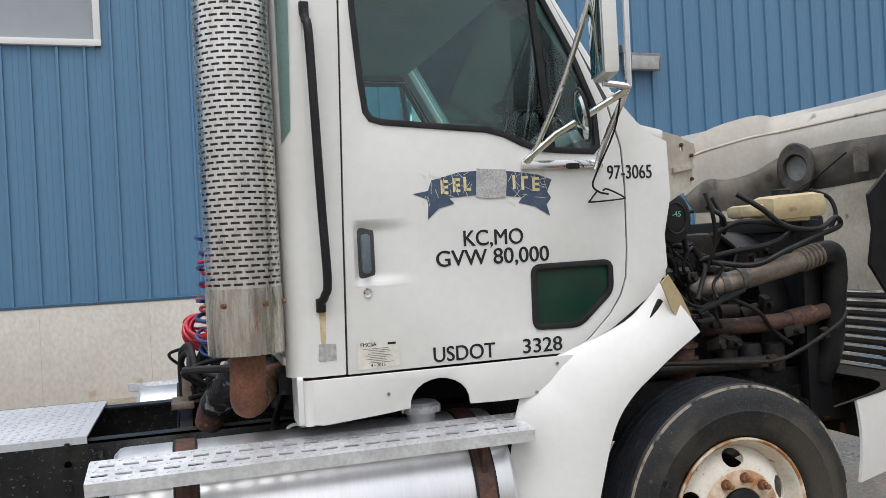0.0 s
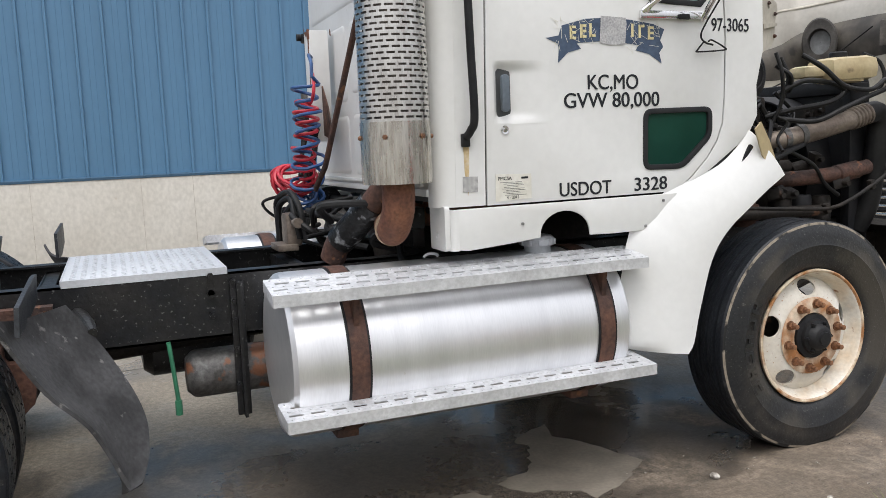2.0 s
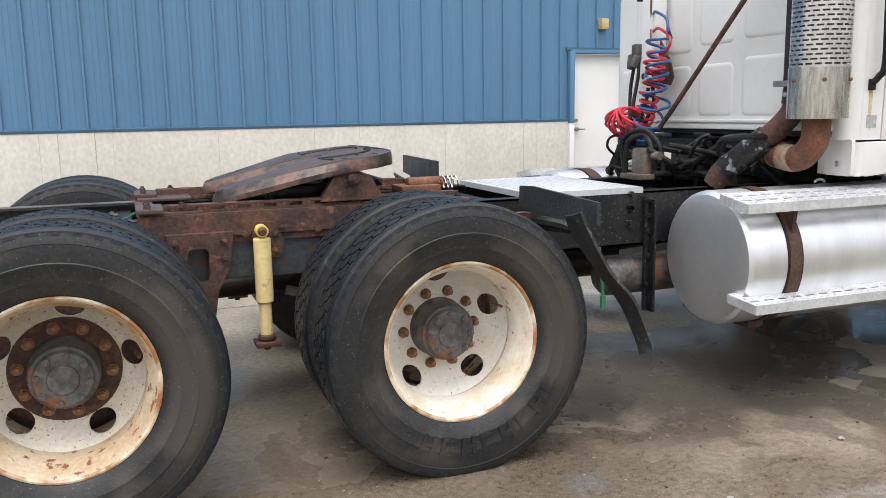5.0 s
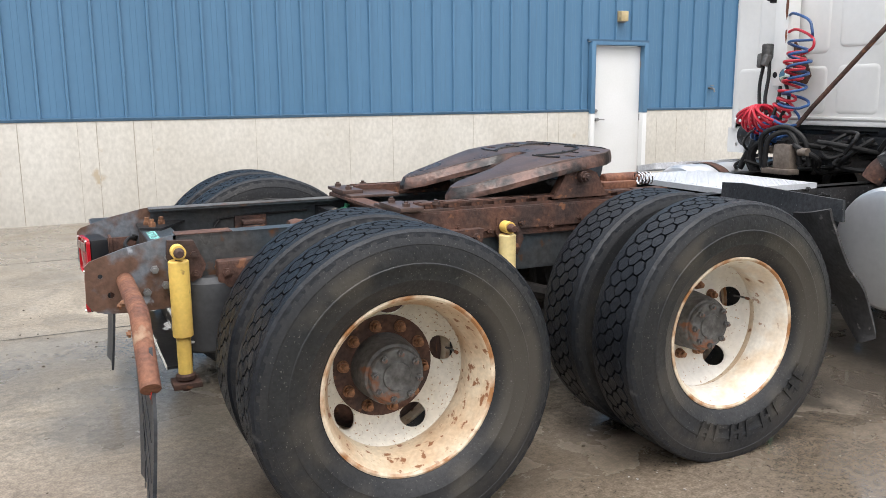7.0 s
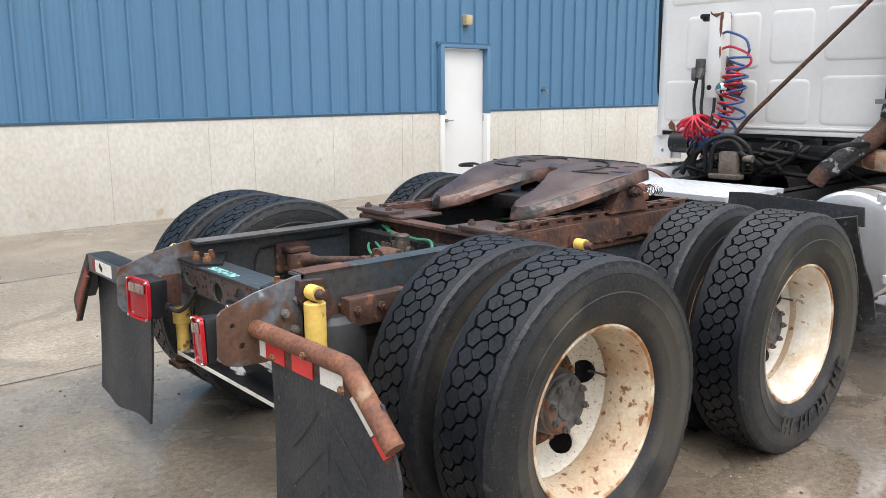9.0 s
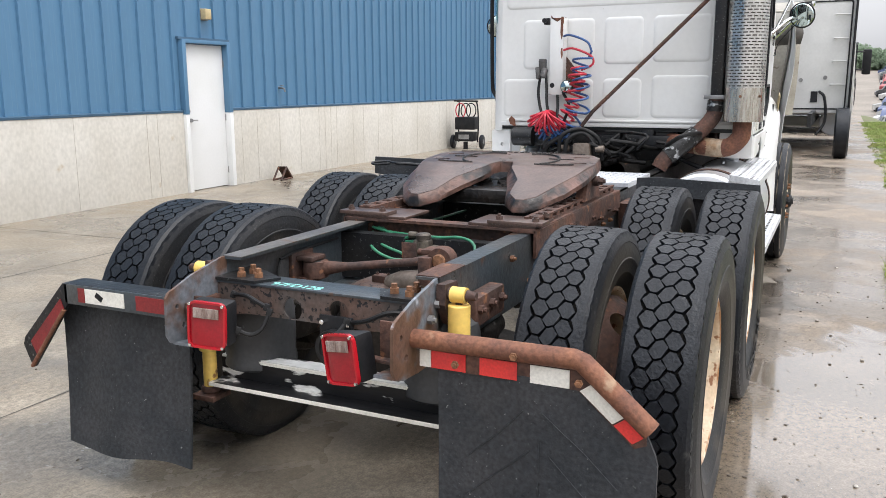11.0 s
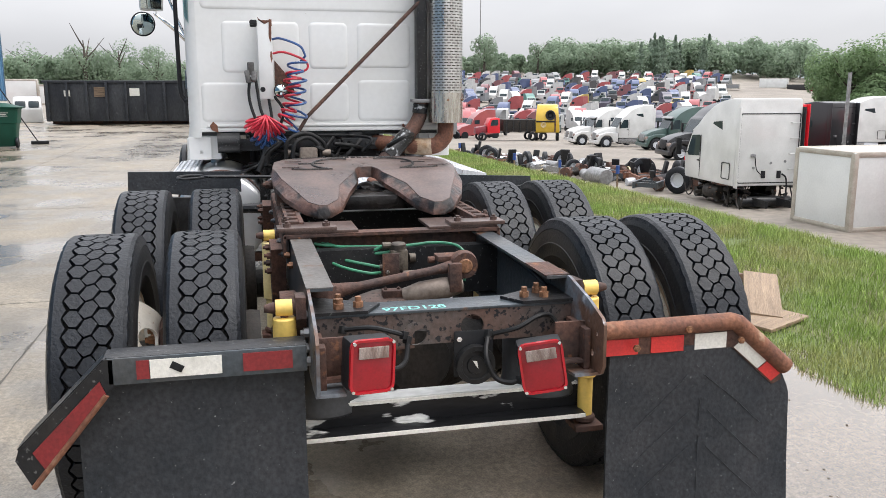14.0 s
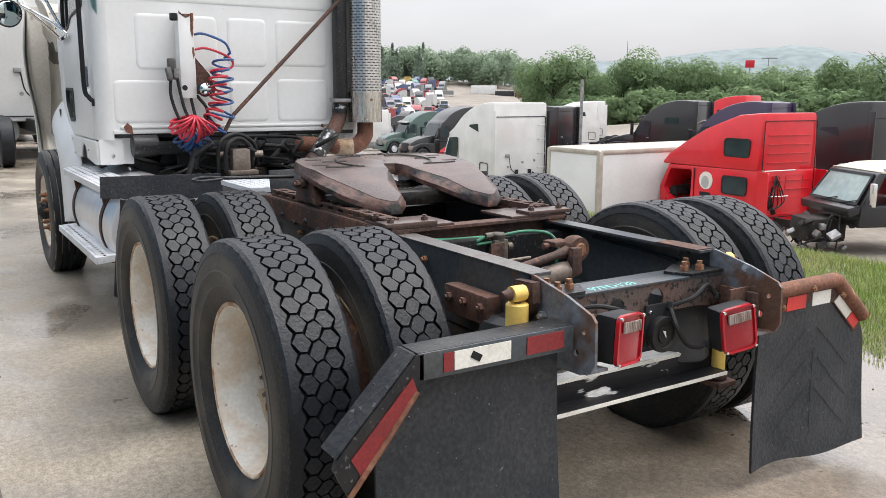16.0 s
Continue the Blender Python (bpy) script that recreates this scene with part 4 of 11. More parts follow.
def brand_bars(side_y, r, a0, a1, n, tall):
    """Raised plain blocks where the sidewall carries its maker's lettering."""
    bm = bmesh.new()
    for i in range(n):
        b0 = a0 + (a1 - a0) * i / n
        b1 = b0 + (a1 - a0) / n * 0.72
        for ra, rb, s0, s1 in ((r, r + tall, 0, 0.28), (r, r + tall * 0.25, 0.28, 1), (r + tall * 0.75, r + tall, 0.28, 1)) if i % 2 else ((r, r + tall, 0, 0.3), (r, r + tall, 0.7, 1), (r + tall * 0.4, r + tall * 0.62, 0.3, 0.7)):
            c0, c1 = b0 + (b1 - b0) * s0, b0 + (b1 - b0) * s1
            q = [(ra, c0), (ra, c1), (rb, c1), (rb, c0)]
            lo = [bm.verts.new((p * math.cos(t), side_y + 0.004, p * math.sin(t))) for p, t in q]
            hi = [bm.verts.new((p * math.cos(t), side_y, p * math.sin(t))) for p, t in q]
            bm.faces.new(hi)
            for j in range(4):
                bm.faces.new((lo[j], lo[(j + 1) % 4], hi[(j + 1) % 4], hi[j]))
    return mesh_of("raised_lettering", bm, "rubber_side", 20)


def wheel(x, y, side, kind, label, spin=0.0, rusty=False):
    """One wheel at the axle x, tyre centre y; side is -1 on the right, 1 on the left."""
    w = tagged(new("wheel"), label)
    w.parent = truck
    w.matrix_basis = Matrix.Translation((x, y, HUB_Z)) @ Matrix.Rotation(math.pi if side > 0 else 0, 4, "Z") @ Matrix.Rotation(spin, 4, "Y")
    if kind == "inner":
        sub(ME_TYRE, "tyre", w)
        sub(ME_BAR_RUST, "barrel", w)
        sub(ME_DISC_BACK, "wheel_disc", w, Matrix.Rotation(math.pi, 4, "Z"), "rusty inner wheel disc")
        return w
    if kind == "steer":
        sub(ME_STEER, "tyre", w)
        sub(ME_BAR_F, "barrel", w, Matrix.Translation((0, -0.021, 0)))
        sub(ME_DISC_OUT, "wheel_disc", w)
        sub(ME_MOUNT_RING, "mounting_ring", w, label="rust-streaked mounting ring")
        sub(ME_HUB_F, "hub", w, label="black hub cap")
        for i in range(10):
            a = 2 * math.pi * (i + 0.3) / 10
            sub(NUT_LONG, "wheel_nut", w, Matrix.Translation((0.1425 * math.cos(a), -0.106, 0.1425 * math.sin(a))))
        return w
    sub(ME_TYRE, "tyre", w)
    sub(ME_BAR_RUST if rusty else ME_BAR, "barrel", w)
    sub(ME_DISC_RUST if rusty else ME_DISC_IN, "wheel_disc", w)
    if rusty:
        sub(ME_RUST_RING, "rust_ring", w)
    sub(ME_HUB, "hub", w)
    sub(ME_VALVE, "valve", w)
    for i in range(8):
        a = 2 * math.pi * i / 8
        sub(ME_HUB_BOLT, "hub_bolt", w, Matrix.Translation((0.079 * math.cos(a), 0.03, 0.079 * math.sin(a))))
    for i in range(10):
        a = 2 * math.pi * (i + 0.08) / 10
        sub(NUT_RUST, "wheel_nut", w, Matrix.Translation((0.1455 * math.cos(a), 0.159 if not rusty else 0.154, 0.1455 * math.sin(a))))
    return w


for ax, rusty in ((AXLE_M, False), (AXLE_R, True)):
    for sd in (-1, 1):
        w = wheel(ax, sd * 1.095, sd, "outer", "dual rear wheel with deep white steel dish" + (" and heavy rust" if rusty else ""), (0.0 if not rusty else 0.175) + (0.0 if sd < 0 else 0.6), rusty and sd < 0)
        if sd < 0 and not rusty:
            sub(brand_bars(-0.1365, 0.345, radians(-118), radians(-22), 8, 0.07), "raised_lettering", w)
        wheel(ax, sd * 0.748, sd, "inner", "inner dual rear wheel", 1.9 + ax * 2 + sd)
for sd in (-1, 1):
    w = wheel(AXLE_F, sd * 1.03, sd, "steer", "white steel front wheel with rusty nuts", 0.0)
    if sd < 0:
        sub(brand_bars(-0.1425, 0.36, radians(150), radians(215), 6, 0.045), "raised_lettering", w)


# ---- frame ----
def channel(bm, x0, x1, y, z0, z1, inward, flange=0.08, t=0.009):
    """A C channel along x whose web stands at y."""
    bm_box(bm, ((x0 + x1) / 2, y - inward * -t / 2, (z0 + z1) / 2), (x1 - x0, t, z1 - z0))
    for z in (z0 + t / 2, z1 - t / 2):
        bm_box(bm, ((x0 + x1) / 2, y + inward * flange / 2, z), (x1 - x0, flange, t))


RT, RB = 0.915, 0.655
for sd in (-1, 1):
    bm = bmesh.new()
    channel(bm, -1.93, 0.35, sd * 0.43, RB, RT, -sd)
    part("frame_rail", bm, "blue_steel", truck, "slate frame rail with rust patches")
    # the tail tapers to the lamp bracket
    bm = bmesh.new()
    bm_plate(bm, [(-1.92, RB), (-1.92, RT), (-1.945, RT), (-2.1, 0.882), (-2.212, 0.845), (-2.228, 0.828), (-2.232, 0.7), (-2.215, 0.672), (-2.17, 0.655), (-2.05, 0.65)], [ring2(-2.15, 0.72, 0.012, n=8), ring2(-2.18, 0.79, 0.009, n=8)], lambda u, v, w: (u, sd * 0.43 - sd * w, v), 0.01)
    bm_box(bm, (-2.135, sd * 0.388, 0.6605), (0.13, 0.085, 0.009), (0, 6, 0))
    end = part("rail_end", bm, "rail_end", truck, "rusty rail end with chipped slate paint")
    part("rust_flange", box((-1.5 if sd > 0 else -1.82, sd * 0.389, RT + 0.0015), (0.86 if sd > 0 else 0.2, 0.084, 0.003)), "rust" if sd < 0 else "flange_grey", end, "rust-worn top flange" if sd < 0 else "scuffed grey top flange")
    for x, z in ((-2.03, 0.72), (-2.0, 0.8), (-1.965, 0.74), (-1.95, 0.84)):
        part("end_bolt", bolt(bmesh.new(), (x, sd * 0.431, z), (0, sd, 0), 0.015, 0.016), "metal_grey", end)
    bm = bmesh.new()
    channel(bm, 0.34, 4.75, sd * 0.4305, RB, RT + 0.003, -sd)
    part("frame_rail", bm, "black", truck, "chipped black front frame rail")
    # fish plate along the middle of the rail
    bm = bmesh.new()
    bm_box(bm, (-0.36, sd * 0.44, 0.86), (1.36, 0.012, 0.1))
    for i in range(9):
        bolt(bm, (-0.96 + i * 0.15, sd * 0.447, 0.865 if i % 2 else 0.84), (0, sd, 0))
    part("rail_plate", bm, "rust" if sd < 0 else "blue_steel", truck, "rusty bolted rail plate" if sd < 0 else "slate bolted rail plate")


def slider():
    """The fifth wheel's slide rails: a bar with square teeth on each side, and end plates."""
    for sd in (-1, 1):
        bm = bmesh.new()
        bm_box(bm, (-0.36, sd * 0.405, RT + 0.012), (1.42, 0.1, 0.018), bev=0.002)
        bm_box(bm, (-0.36, sd * 0.452, RT - 0.03), (1.42, 0.012, 0.09))
        part("slide_base", bm, "rust", truck)
        bm = bmesh.new()
        bm_box(bm, (-0.34, sd * 0.375, RT + 0.038), (1.26, 0.018, 0.034))
        bm_box(bm, (-0.34, sd * 0.43, RT + 0.026), (1.26, 0.014, 0.012))
        bm_box(bm, (-0.34, sd * 0.43, RT + 0.052), (1.26, 0.014, 0.008))
        part("slide_rail", bm, "rust", truck)
        me = mesh_of("slide_tooth", box((0, 0, 0), (0.055, 0.05, 0.03), bev=0.004), "rust")
        for i in range(12):
            sub(me, "slide_tooth", truck, Matrix.Translation((-0.92 + i * 0.106, sd * 0.41, RT + 0.042)))
        bm = bmesh.new()
        bm_box(bm, (-0.94, sd * 0.3, RT + 0.026), (0.24, 0.3, 0.012), bev=0.002)
        bm_box(bm, (-1.02, sd * 0.36, RT + 0.04), (0.1, 0.24, 0.016), bev=0.002)
        for x, y in ((-1.03, 0.28), (-1.03, 0.44), (-0.9, 0.44)):
            bolt(bm, (x, sd * y, RT + 0.048), (0, 0, 1), 0.016, 0.014)
        part("end_plate", bm, "plate", truck)
    bm = bmesh.new()
    bm_box(bm, (-1.035, 0, RT + 0.014), (0.075, 0.74, 0.012))
    bm_box(bm, (-1.0, 0, RT - 0.03), (0.012, 0.74, 0.08))
    part("slide_crossbar", bm, "rust", truck)


slider()


def fifth_wheel():
    tilt = 0.115
    fw = part("fifth_wheel", box((-0.3, 0, 0.98), (0.42, 0.5, 0.07), bev=0.02), "grease", truck, "black greasy saddle under the fifth wheel plate")

    def lift(u, v, w):
        """The plate tips back a little; behind the jaws it bends down in two ramps."""
        x = 0.04 + (u - 0.115) * 0.831
        return Vector((x, v, 1.155 + tilt * x - 0.135 * max(0.0, -0.31 - x) + w))
    right = [(0.115, -0.16), (0.1, -0.3), (0.06, -0.4), (-0.02, -0.455), (-0.2, -0.47), (-0.42, -0.465), (-0.62, -0.42), (-0.79, -0.345), (-0.85, -0.29), (-0.85, -0.235), (-0.76, -0.17), (-0.55, -0.115), (-0.42, -0.07), (-0.34, -0.05), (-0.26, -0.048), (-0.21, -0.03)]
    outer = right + [(u, -v) for u, v in right[::-1]]
    holes = [rrect(-0.035, min(sd * 0.31, sd * 0.395), -0.005, max(sd * 0.31, sd * 0.395), 0.008) for sd in (-1, 1)] + [rrect(-0.2, min(sd * 0.33, sd * 0.415), -0.17, max(sd * 0.33, sd * 0.415), 0.008) for sd in (-1, 1)] + [ring2(0.0, 0.05, 0.008, n=8), ring2(-0.13, 0.0, 0.008, n=8)]
    bm = bmesh.new()
    # the edge band: narrow at the front, a broad slope round the two ramps
    crown_ring = []
    for i in range(len(outer)):
        a, b, c = Vector(outer[i - 1]), Vector(outer[i]), Vector(outer[(i + 1) % len(outer)])
        m = (Vector((-(b - a).y, (b - a).x)).normalized() + Vector((-(c - b).y, (c - b).x)).normalized()).normalized()
        band = 0.006 + 0.042 * max(0.0, min(1.0, (-0.28 - b.x) / 0.2)) * (1.0 if b.x > -0.7 else 0.35)
        crown_ring.append(tuple(b - m * band))
    bm_plate(bm, crown_ring, holes, lambda u, v, w: (u, v, w - 0.016), 0.016)
    for u in (-0.28, -0.3, -0.33, -0.5):
        bmesh.ops.bisect_plane(bm, geom=bm.verts[:] + bm.edges[:] + bm.faces[:], plane_co=(u, 0, 0), plane_no=(1, 0, 0))
    for v in bm.verts:
        v.co = lift(*v.co)
    bevel_all(bm, 0.005, 60, 2)
    part("top_plate", bm, "plate", fw, "dull brown grease-smeared steel plate")
    # skirt below the edge
    bm = bmesh.new()
    n = len(outer)
    ins = []
    for (u, v), (p, q) in zip(outer, crown_ring):
        ins.append((bm.verts.new(lift(p, q, -0.004)), bm.verts.new(lift(u, v, -0.034)), bm.verts.new(lift(u, v, -0.056))))
    for i in range(n):
        a, b = ins[i - 1], ins[i]
        for k in range(2):
            bm.faces.new((a[k], b[k], b[k + 1], a[k + 1]))
    bm_thick(bm, 0.008)
    part("skirt", bm, "skirt", fw)
    # grooves cut for grease, filled black
    for sd in (-1, 1):
        bm = bmesh.new()
        pts = [lift(-0.13 + 0.16 * math.cos(a), sd * (0.12 + 0.14 * math.sin(a)), 0.0005) for a in [radians(d) for d in range(-20, 160, 12)]]
        bm_tube(bm, pts, 0.0075, 6)
        bm_tube(bm, [lift(-0.1, sd * 0.2, 0.0005), lift(-0.1, sd * 0.33, 0.0005)], 0.004, 6)
        bm_tube(bm, [lift(-0.27, sd * 0.17, 0.0005), lift(-0.27, sd * 0.3, 0.0005), lift(-0.25, sd * 0.37, 0.0005)], 0.006, 6)
        bm_tube(bm, [lift(0.09, sd * 0.06, 0.0005), lift(0.075, sd * 0.3, 0.0005), lift(0.06, sd * 0.35, 0.0005)], 0.003, 6)
        part("grease_groove", bm, "grease", fw)
    bm = bmesh.new()
    for i in range(11):
        bm_box(bm, lift(0.075, -0.16 + i * 0.032, 0.001), (0.014, 0.022, 0.004), (0, -9, 0))
    part("cast_lettering", bm, "grease", fw)
    for sd in (-1, 1):
        bm = bmesh.new()
        bm_plate(bm, [(-0.34, 0.955), (-0.28, 1.06), (-0.2, 1.09), (-0.12, 1.06), (-0.06, 0.955)], [ring2(-0.2, 1.045, 0.02, n=10)], lambda u, v, w: (u, sd * 0.4 + sd * w, v), 0.05)
        bm_cyl(bm, (-0.2, sd * 0.38, 1.045), (-0.2, sd * 0.48, 1.045), 0.025, 14)
        bolt(bm, (-0.2, sd * 0.48, 1.045), (0, sd, 0), 0.02, 0.02)
        part("pivot_bracket", bm, "rust", fw)
    bm = bmesh.new()
    for i in range(26):
        a, r = random.uniform(0, 6.28), random.uniform(0.0, 0.3)
        p = Vector((-0.22 + r * math.cos(a), 0.95 * r * math.sin(a), 0.975 + random.uniform(0, 0.05)))
        bmesh.ops.create_icosphere(bm, subdivisions=1, radius=random.uniform(0.03, 0.07), matrix=Matrix.Translation(p) @ Matrix.Diagonal((1, 1, 0.5, 1)))
    part("grease_clump", bm, "grease", fw)["kind"] = "stuff"
    bm = bmesh.new()
    bm_tube(bm, curve([(0.02, 0.42, 1.06), (0.03, 0.62, 1.065), (0.02, 0.78, 1.07)]), 0.009, 8)
    bm_tube(bm, curve([(0.02, 0.78, 1.07), (0.05, 0.86, 1.075), (0.02, 0.93, 1.07), (-0.03, 0.9, 1.065), (-0.02, 0.8, 1.07)]), 0.007, 8)
    part("release_handle", bm, "black", fw, "bent black release handle")
    bm = bmesh.new()
    bm_cyl(bm, (0.15, -0.12, 0.985), (0.36, -0.12, 0.985), 0.03, 16, bev=0.006)
    bm_box(bm, (0.2, -0.12, 0.96), (0.2, 0.16, 0.04), bev=0.006)
    part("slide_cylinder", bm, "rust_br", fw)
    bm = bmesh.new()
    bm_tube(bm, [(0.3 + 0.02 * k / 30 * 4, -0.2 + 0.03 * math.cos(k * 0.8), 0.99 + 0.03 * math.sin(k * 0.8)) for k in range(30)], 0.004, 6)
    part("coiled_line", bm, "chrome", fw)
    part("plate_tab", box((0.36, 0.3, 1.0), (0.012, 0.24, 0.13), (0, 12, 0), bev=0.004), "flap", fw, "black rubber tab")


fifth_wheel()


def tail():
    """Rear crossmember, lower beam, air springs, lamps, plug, bars and flaps."""
    bm = bmesh.new()
    outer = [(-0.42, 0.745), (-0.3, 0.762), (0.3, 0.762), (0.42, 0.745), (0.42, 0.866), (-0.42, 0.866)]
    bm_plate(bm, outer, [ring2(y, z, 0.038, 0.038, 22) for y, z in ((0.1, 0.8), (-0.085, 0.812))], lambda u, v, w: (-1.975 + w, u, v - 0.034), 0.008)
    cm = part("crossmember", bm, "web", truck, "speckled brown crossmember with round holes")
    part("top_flange", box((-1.915, 0, 0.8365), (0.129, 0.84, 0.009), bev=0.002), "blue_steel", cm, "slate top flange")
    lettering("97FD128", 0.055, "chalk", pose(-1.966, 0.2, 0.8415, 0, 0, -90), truck, "chalk_marking", 0.0004)
    for sd in (-1, 1):
        bm = bmesh.new()
        bm_plate(bm, [(-1.985, sd * 0.42), (-1.985, sd * 0.25), (-1.9, sd * 0.2), (-1.77, sd * 0.42)], [], lambda u, v, w: (u, v, 0.8415 + w), 0.01)
        gu = part("gusset", bm, "black", truck)
        for x, y in ((-1.945, 0.335), (-1.93, 0.272), (-1.885, 0.33)):
            bm = bmesh.new()
            bolt(bm, (x, sd * y, 0.851), (0, 0, 1), 0.016, 0.018)
            bm_cyl(bm, (x, sd * y, 0.862), (x, sd * y, 0.884), 0.01, 10)
            part("gusset_bolt", bm, "nut", gu, "rusty bolt")
        bm = bmesh.new()
        bm_lathe(bm, [(0.0, 0.76), (0.1, 0.76), (0.124, 0.74), (0.132, 0.69), (0.133, 0.6), (0.131, 0.53), (0.136, 0.512), (0.136, 0.495), (0.128, 0.486), (0.0, 0.484)], 40, (-1.8, sd * 0.38, 0), "z")
        part("air_spring", bm, surf("grey_black_bellows_rubber", (0.05, 0.052, 0.055), (0.03, 0.031, 0.033), 6, 0.5, 60, 0.15, (0.4, 0.55), 0.0, 0.05, spec=0.4), truck, "black rubber air spring")
        bm = bmesh.new()
        bm_box(bm, (-2.1, sd * 0.365, 0.75), (0.012, 0.1, 0.12), bev=0.004)
        bm_box(bm, (-2.07, sd * 0.405, 0.73), (0.16, 0.02, 0.13), bev=0.004)
        bm_box(bm, (-2.12, sd * 0.335, 0.69), (0.03, 0.14, 0.012), (0, 0, sd * 8), bev=0.003)
        part("lamp_bracket", bm, "rust", truck)
    bm = bmesh.new()
    bm_box(bm, (-1.9, 0, 0.482), (0.012, 0.96, 0.085))
    M["beam"] = surf("worn_black_over_white_beam", (0.012, 0.012, 0.013), (0.66, 0.65, 0.62), 9, 0.4, 40, 0.2, (0.2, 0.4), 0.0, 0.1, edge=0.018, stretch=(1, 0.5, 2.0))
    beam = part("lower_beam", bm, "beam", truck, "black lower beam worn to white paint")
    part("bottom_flange", box((-1.946, 0, 0.444), (0.078, 0.96, 0.01)), "beam", beam)
    part("upper_flange", box((-1.87, 0, 0.5285), (0.07, 0.96, 0.008)), surf("chipped_white_beam_paint", (0.62, 0.62, 0.6), (0.03, 0.03, 0.032), 8, 0.42, 40, 0.15, (0.25, 0.4), 0.0, 0.1, edge=0.015, stretch=(1, 0.5, 1)), beam)
    part("beam_edge", box((-1.9865, 0, 0.444), (0.004, 0.955, 0.013)), "tape_white", beam, "white painted beam edge")
    part("beam_edge", box((-1.9075, 0.02, 0.5225), (0.004, 0.8, 0.011)), "tape_white", beam, "white painted beam edge")
    # lamps
    for y, z, lean, turn in ((0.281, 0.75, 3, 12), (-0.248, 0.706, -9, -13)):
        lamp = part("tail_lamp", box((0, 0, 0), (0.075, 0.136, 0.15), bev=0.016), "black_pl", truck, "square red tail lamp on a black housing")
        lamp.matrix_basis = Matrix.Translation((-2.163, y, z)) @ Euler((radians(lean), 0, radians(turn))).to_matrix().to_4x4()
        bm = bmesh.new()
        bm_plate(bm, rrect(-0.067, -0.079, 0.067, 0.079, 0.024), [rrect(-0.06, -0.072, 0.06, 0.072, 0.02)], lambda u, v, w: (-0.038 - w, u, v), 0.014)
        part("bezel", bm, "red", lamp, "bright red bezel")
        bm = bmesh.new()
        bm_grid(bm, lambda u, v: (-0.046 - 0.008 * math.sin(math.pi * u) * math.sin(math.pi * v), -0.062 + 0.124 * u, -0.073 + 0.146 * v), 16, 16)
        bm_thick(bm, 0.004)
        part("lens", bm, "lens", lamp)
        bm = bmesh.new()
        bm_box(bm, (-0.054, 0.0, 0.042), (0.006, 0.09, 0.034), bev=0.002)
        for i in range(10):
            bm_box(bm, (-0.057, -0.04 + i * 0.009, 0.042), (0.003, 0.0035, 0.03))
        part("reverse_lens", bm, "lens_clear", lamp, "small clear reversing lens")["kind"] = "stuff"
        for sy in (-1, 1):
            for sz in (-1, 1):
                bm = bm_cyl(bmesh.new(), (-0.05, sy * 0.058, sz * 0.07), (-0.057, sy * 0.058, sz * 0.07), 0.005, 10)
                part("screw", bm, "chrome", lamp)
    # trailer plug
    plug = part("trailer_socket", box((-2.085, -0.03, 0.738), (0.012, 0.13, 0.15), bev=0.006), "black_pl", truck, "black round trailer socket on a plate")
    bm = bmesh.new()
    bm_lathe(bm, [(0.0, -2.12), (0.028, -2.121), (0.03, -2.116), (0.045, -2.116), (0.048, -2.123), (0.062, -2.123), (0.064, -2.115), (0.062, -2.092)], 36, (0, -0.03, 0.708), "x")
    part("socket_cap", bm, "hose", plug)
    bm = bmesh.new()
    bm_plate(bm, [(-0.006, -0.012), (0.012, 0.016), (-0.002, 0.014)], [], lambda u, v, w: (-2.1215 - w, -0.03 + u, 0.708 + v), 0.001)
    part("arrow_mark", bm, "tape_white", plug)
    bm = bmesh.new()
    for y, z in ((0.02, 0.79), (-0.08, 0.79)):
        bolt(bm, (-2.092, y, z), (-1, 0, 0), 0.009, 0.008)
    part("plug_bolt", bm, "chrome", plug)
    plug.matrix_basis = Matrix.Translation((0.095, -0.055, -0.045))
    for k, pts in enumerate(([(-2.0, -0.13, 0.755), (-2.05, -0.11, 0.7), (-2.08, -0.13, 0.64), (-2.1, -0.17, 0.625), (-2.11, -0.2, 0.635)], [(-1.99, -0.14, 0.75), (-2.02, -0.22, 0.775), (-2.01, -0.29, 0.805), (-1.99, -0.34, 0.8), (-2.0, -0.37, 0.76)],
                             [(-2.12, 0.22, 0.715), (-2.1, 0.18, 0.7), (-2.08, 0.15, 0.72), (-2.05, 0.14, 0.77)], [(-2.0, 0.33, 0.8), (-2.03, 0.25, 0.81), (-2.05, 0.19, 0.8), (-2.05, 0.15, 0.785)])):
        bm = bmesh.new()
        bm_tube(bm, curve(pts), 0.008, 8)
        for q in (pts[0], pts[-1]):
            bm_box(bm, q, (0.02, 0.02, 0.025), (20, 10, 30), bev=0.003)
        part("lamp_wire", bm, "hose", truck)
    # right bar: a bent rusty pipe with a taped strip
    bar = part("flap_bar", bm_tube(bmesh.new(), [(-2.1, -0.43, 0.768), (-2.1, -0.93, 0.772), (-2.1, -0.952, 0.766), (-2.1, -1.145, 0.6)], 0.029, 20), "rust_br", truck, "bent rusty pipe bar above the mud flap")
    bm = bmesh.new()
    for y in (-0.58, -0.76, -0.95):
        bolt(bm, (-2.128, y, 0.765 if y == -0.76 else 0.715), (-1, 0, 0), 0.012, 0.008)
    part("bar_bolt", bm, "nut", bar)
    bm = bmesh.new()
    bm_plate(bm, [(-0.445, 0.682), (-0.445, 0.74), (-0.955, 0.74), (-1.13, 0.592), (-1.135, 0.555), (-1.1, 0.54), (-0.94, 0.682)], [], lambda u, v, w: (-2.098 + w, u, v), 0.006)
    part("strip", bm, "rust", bar)
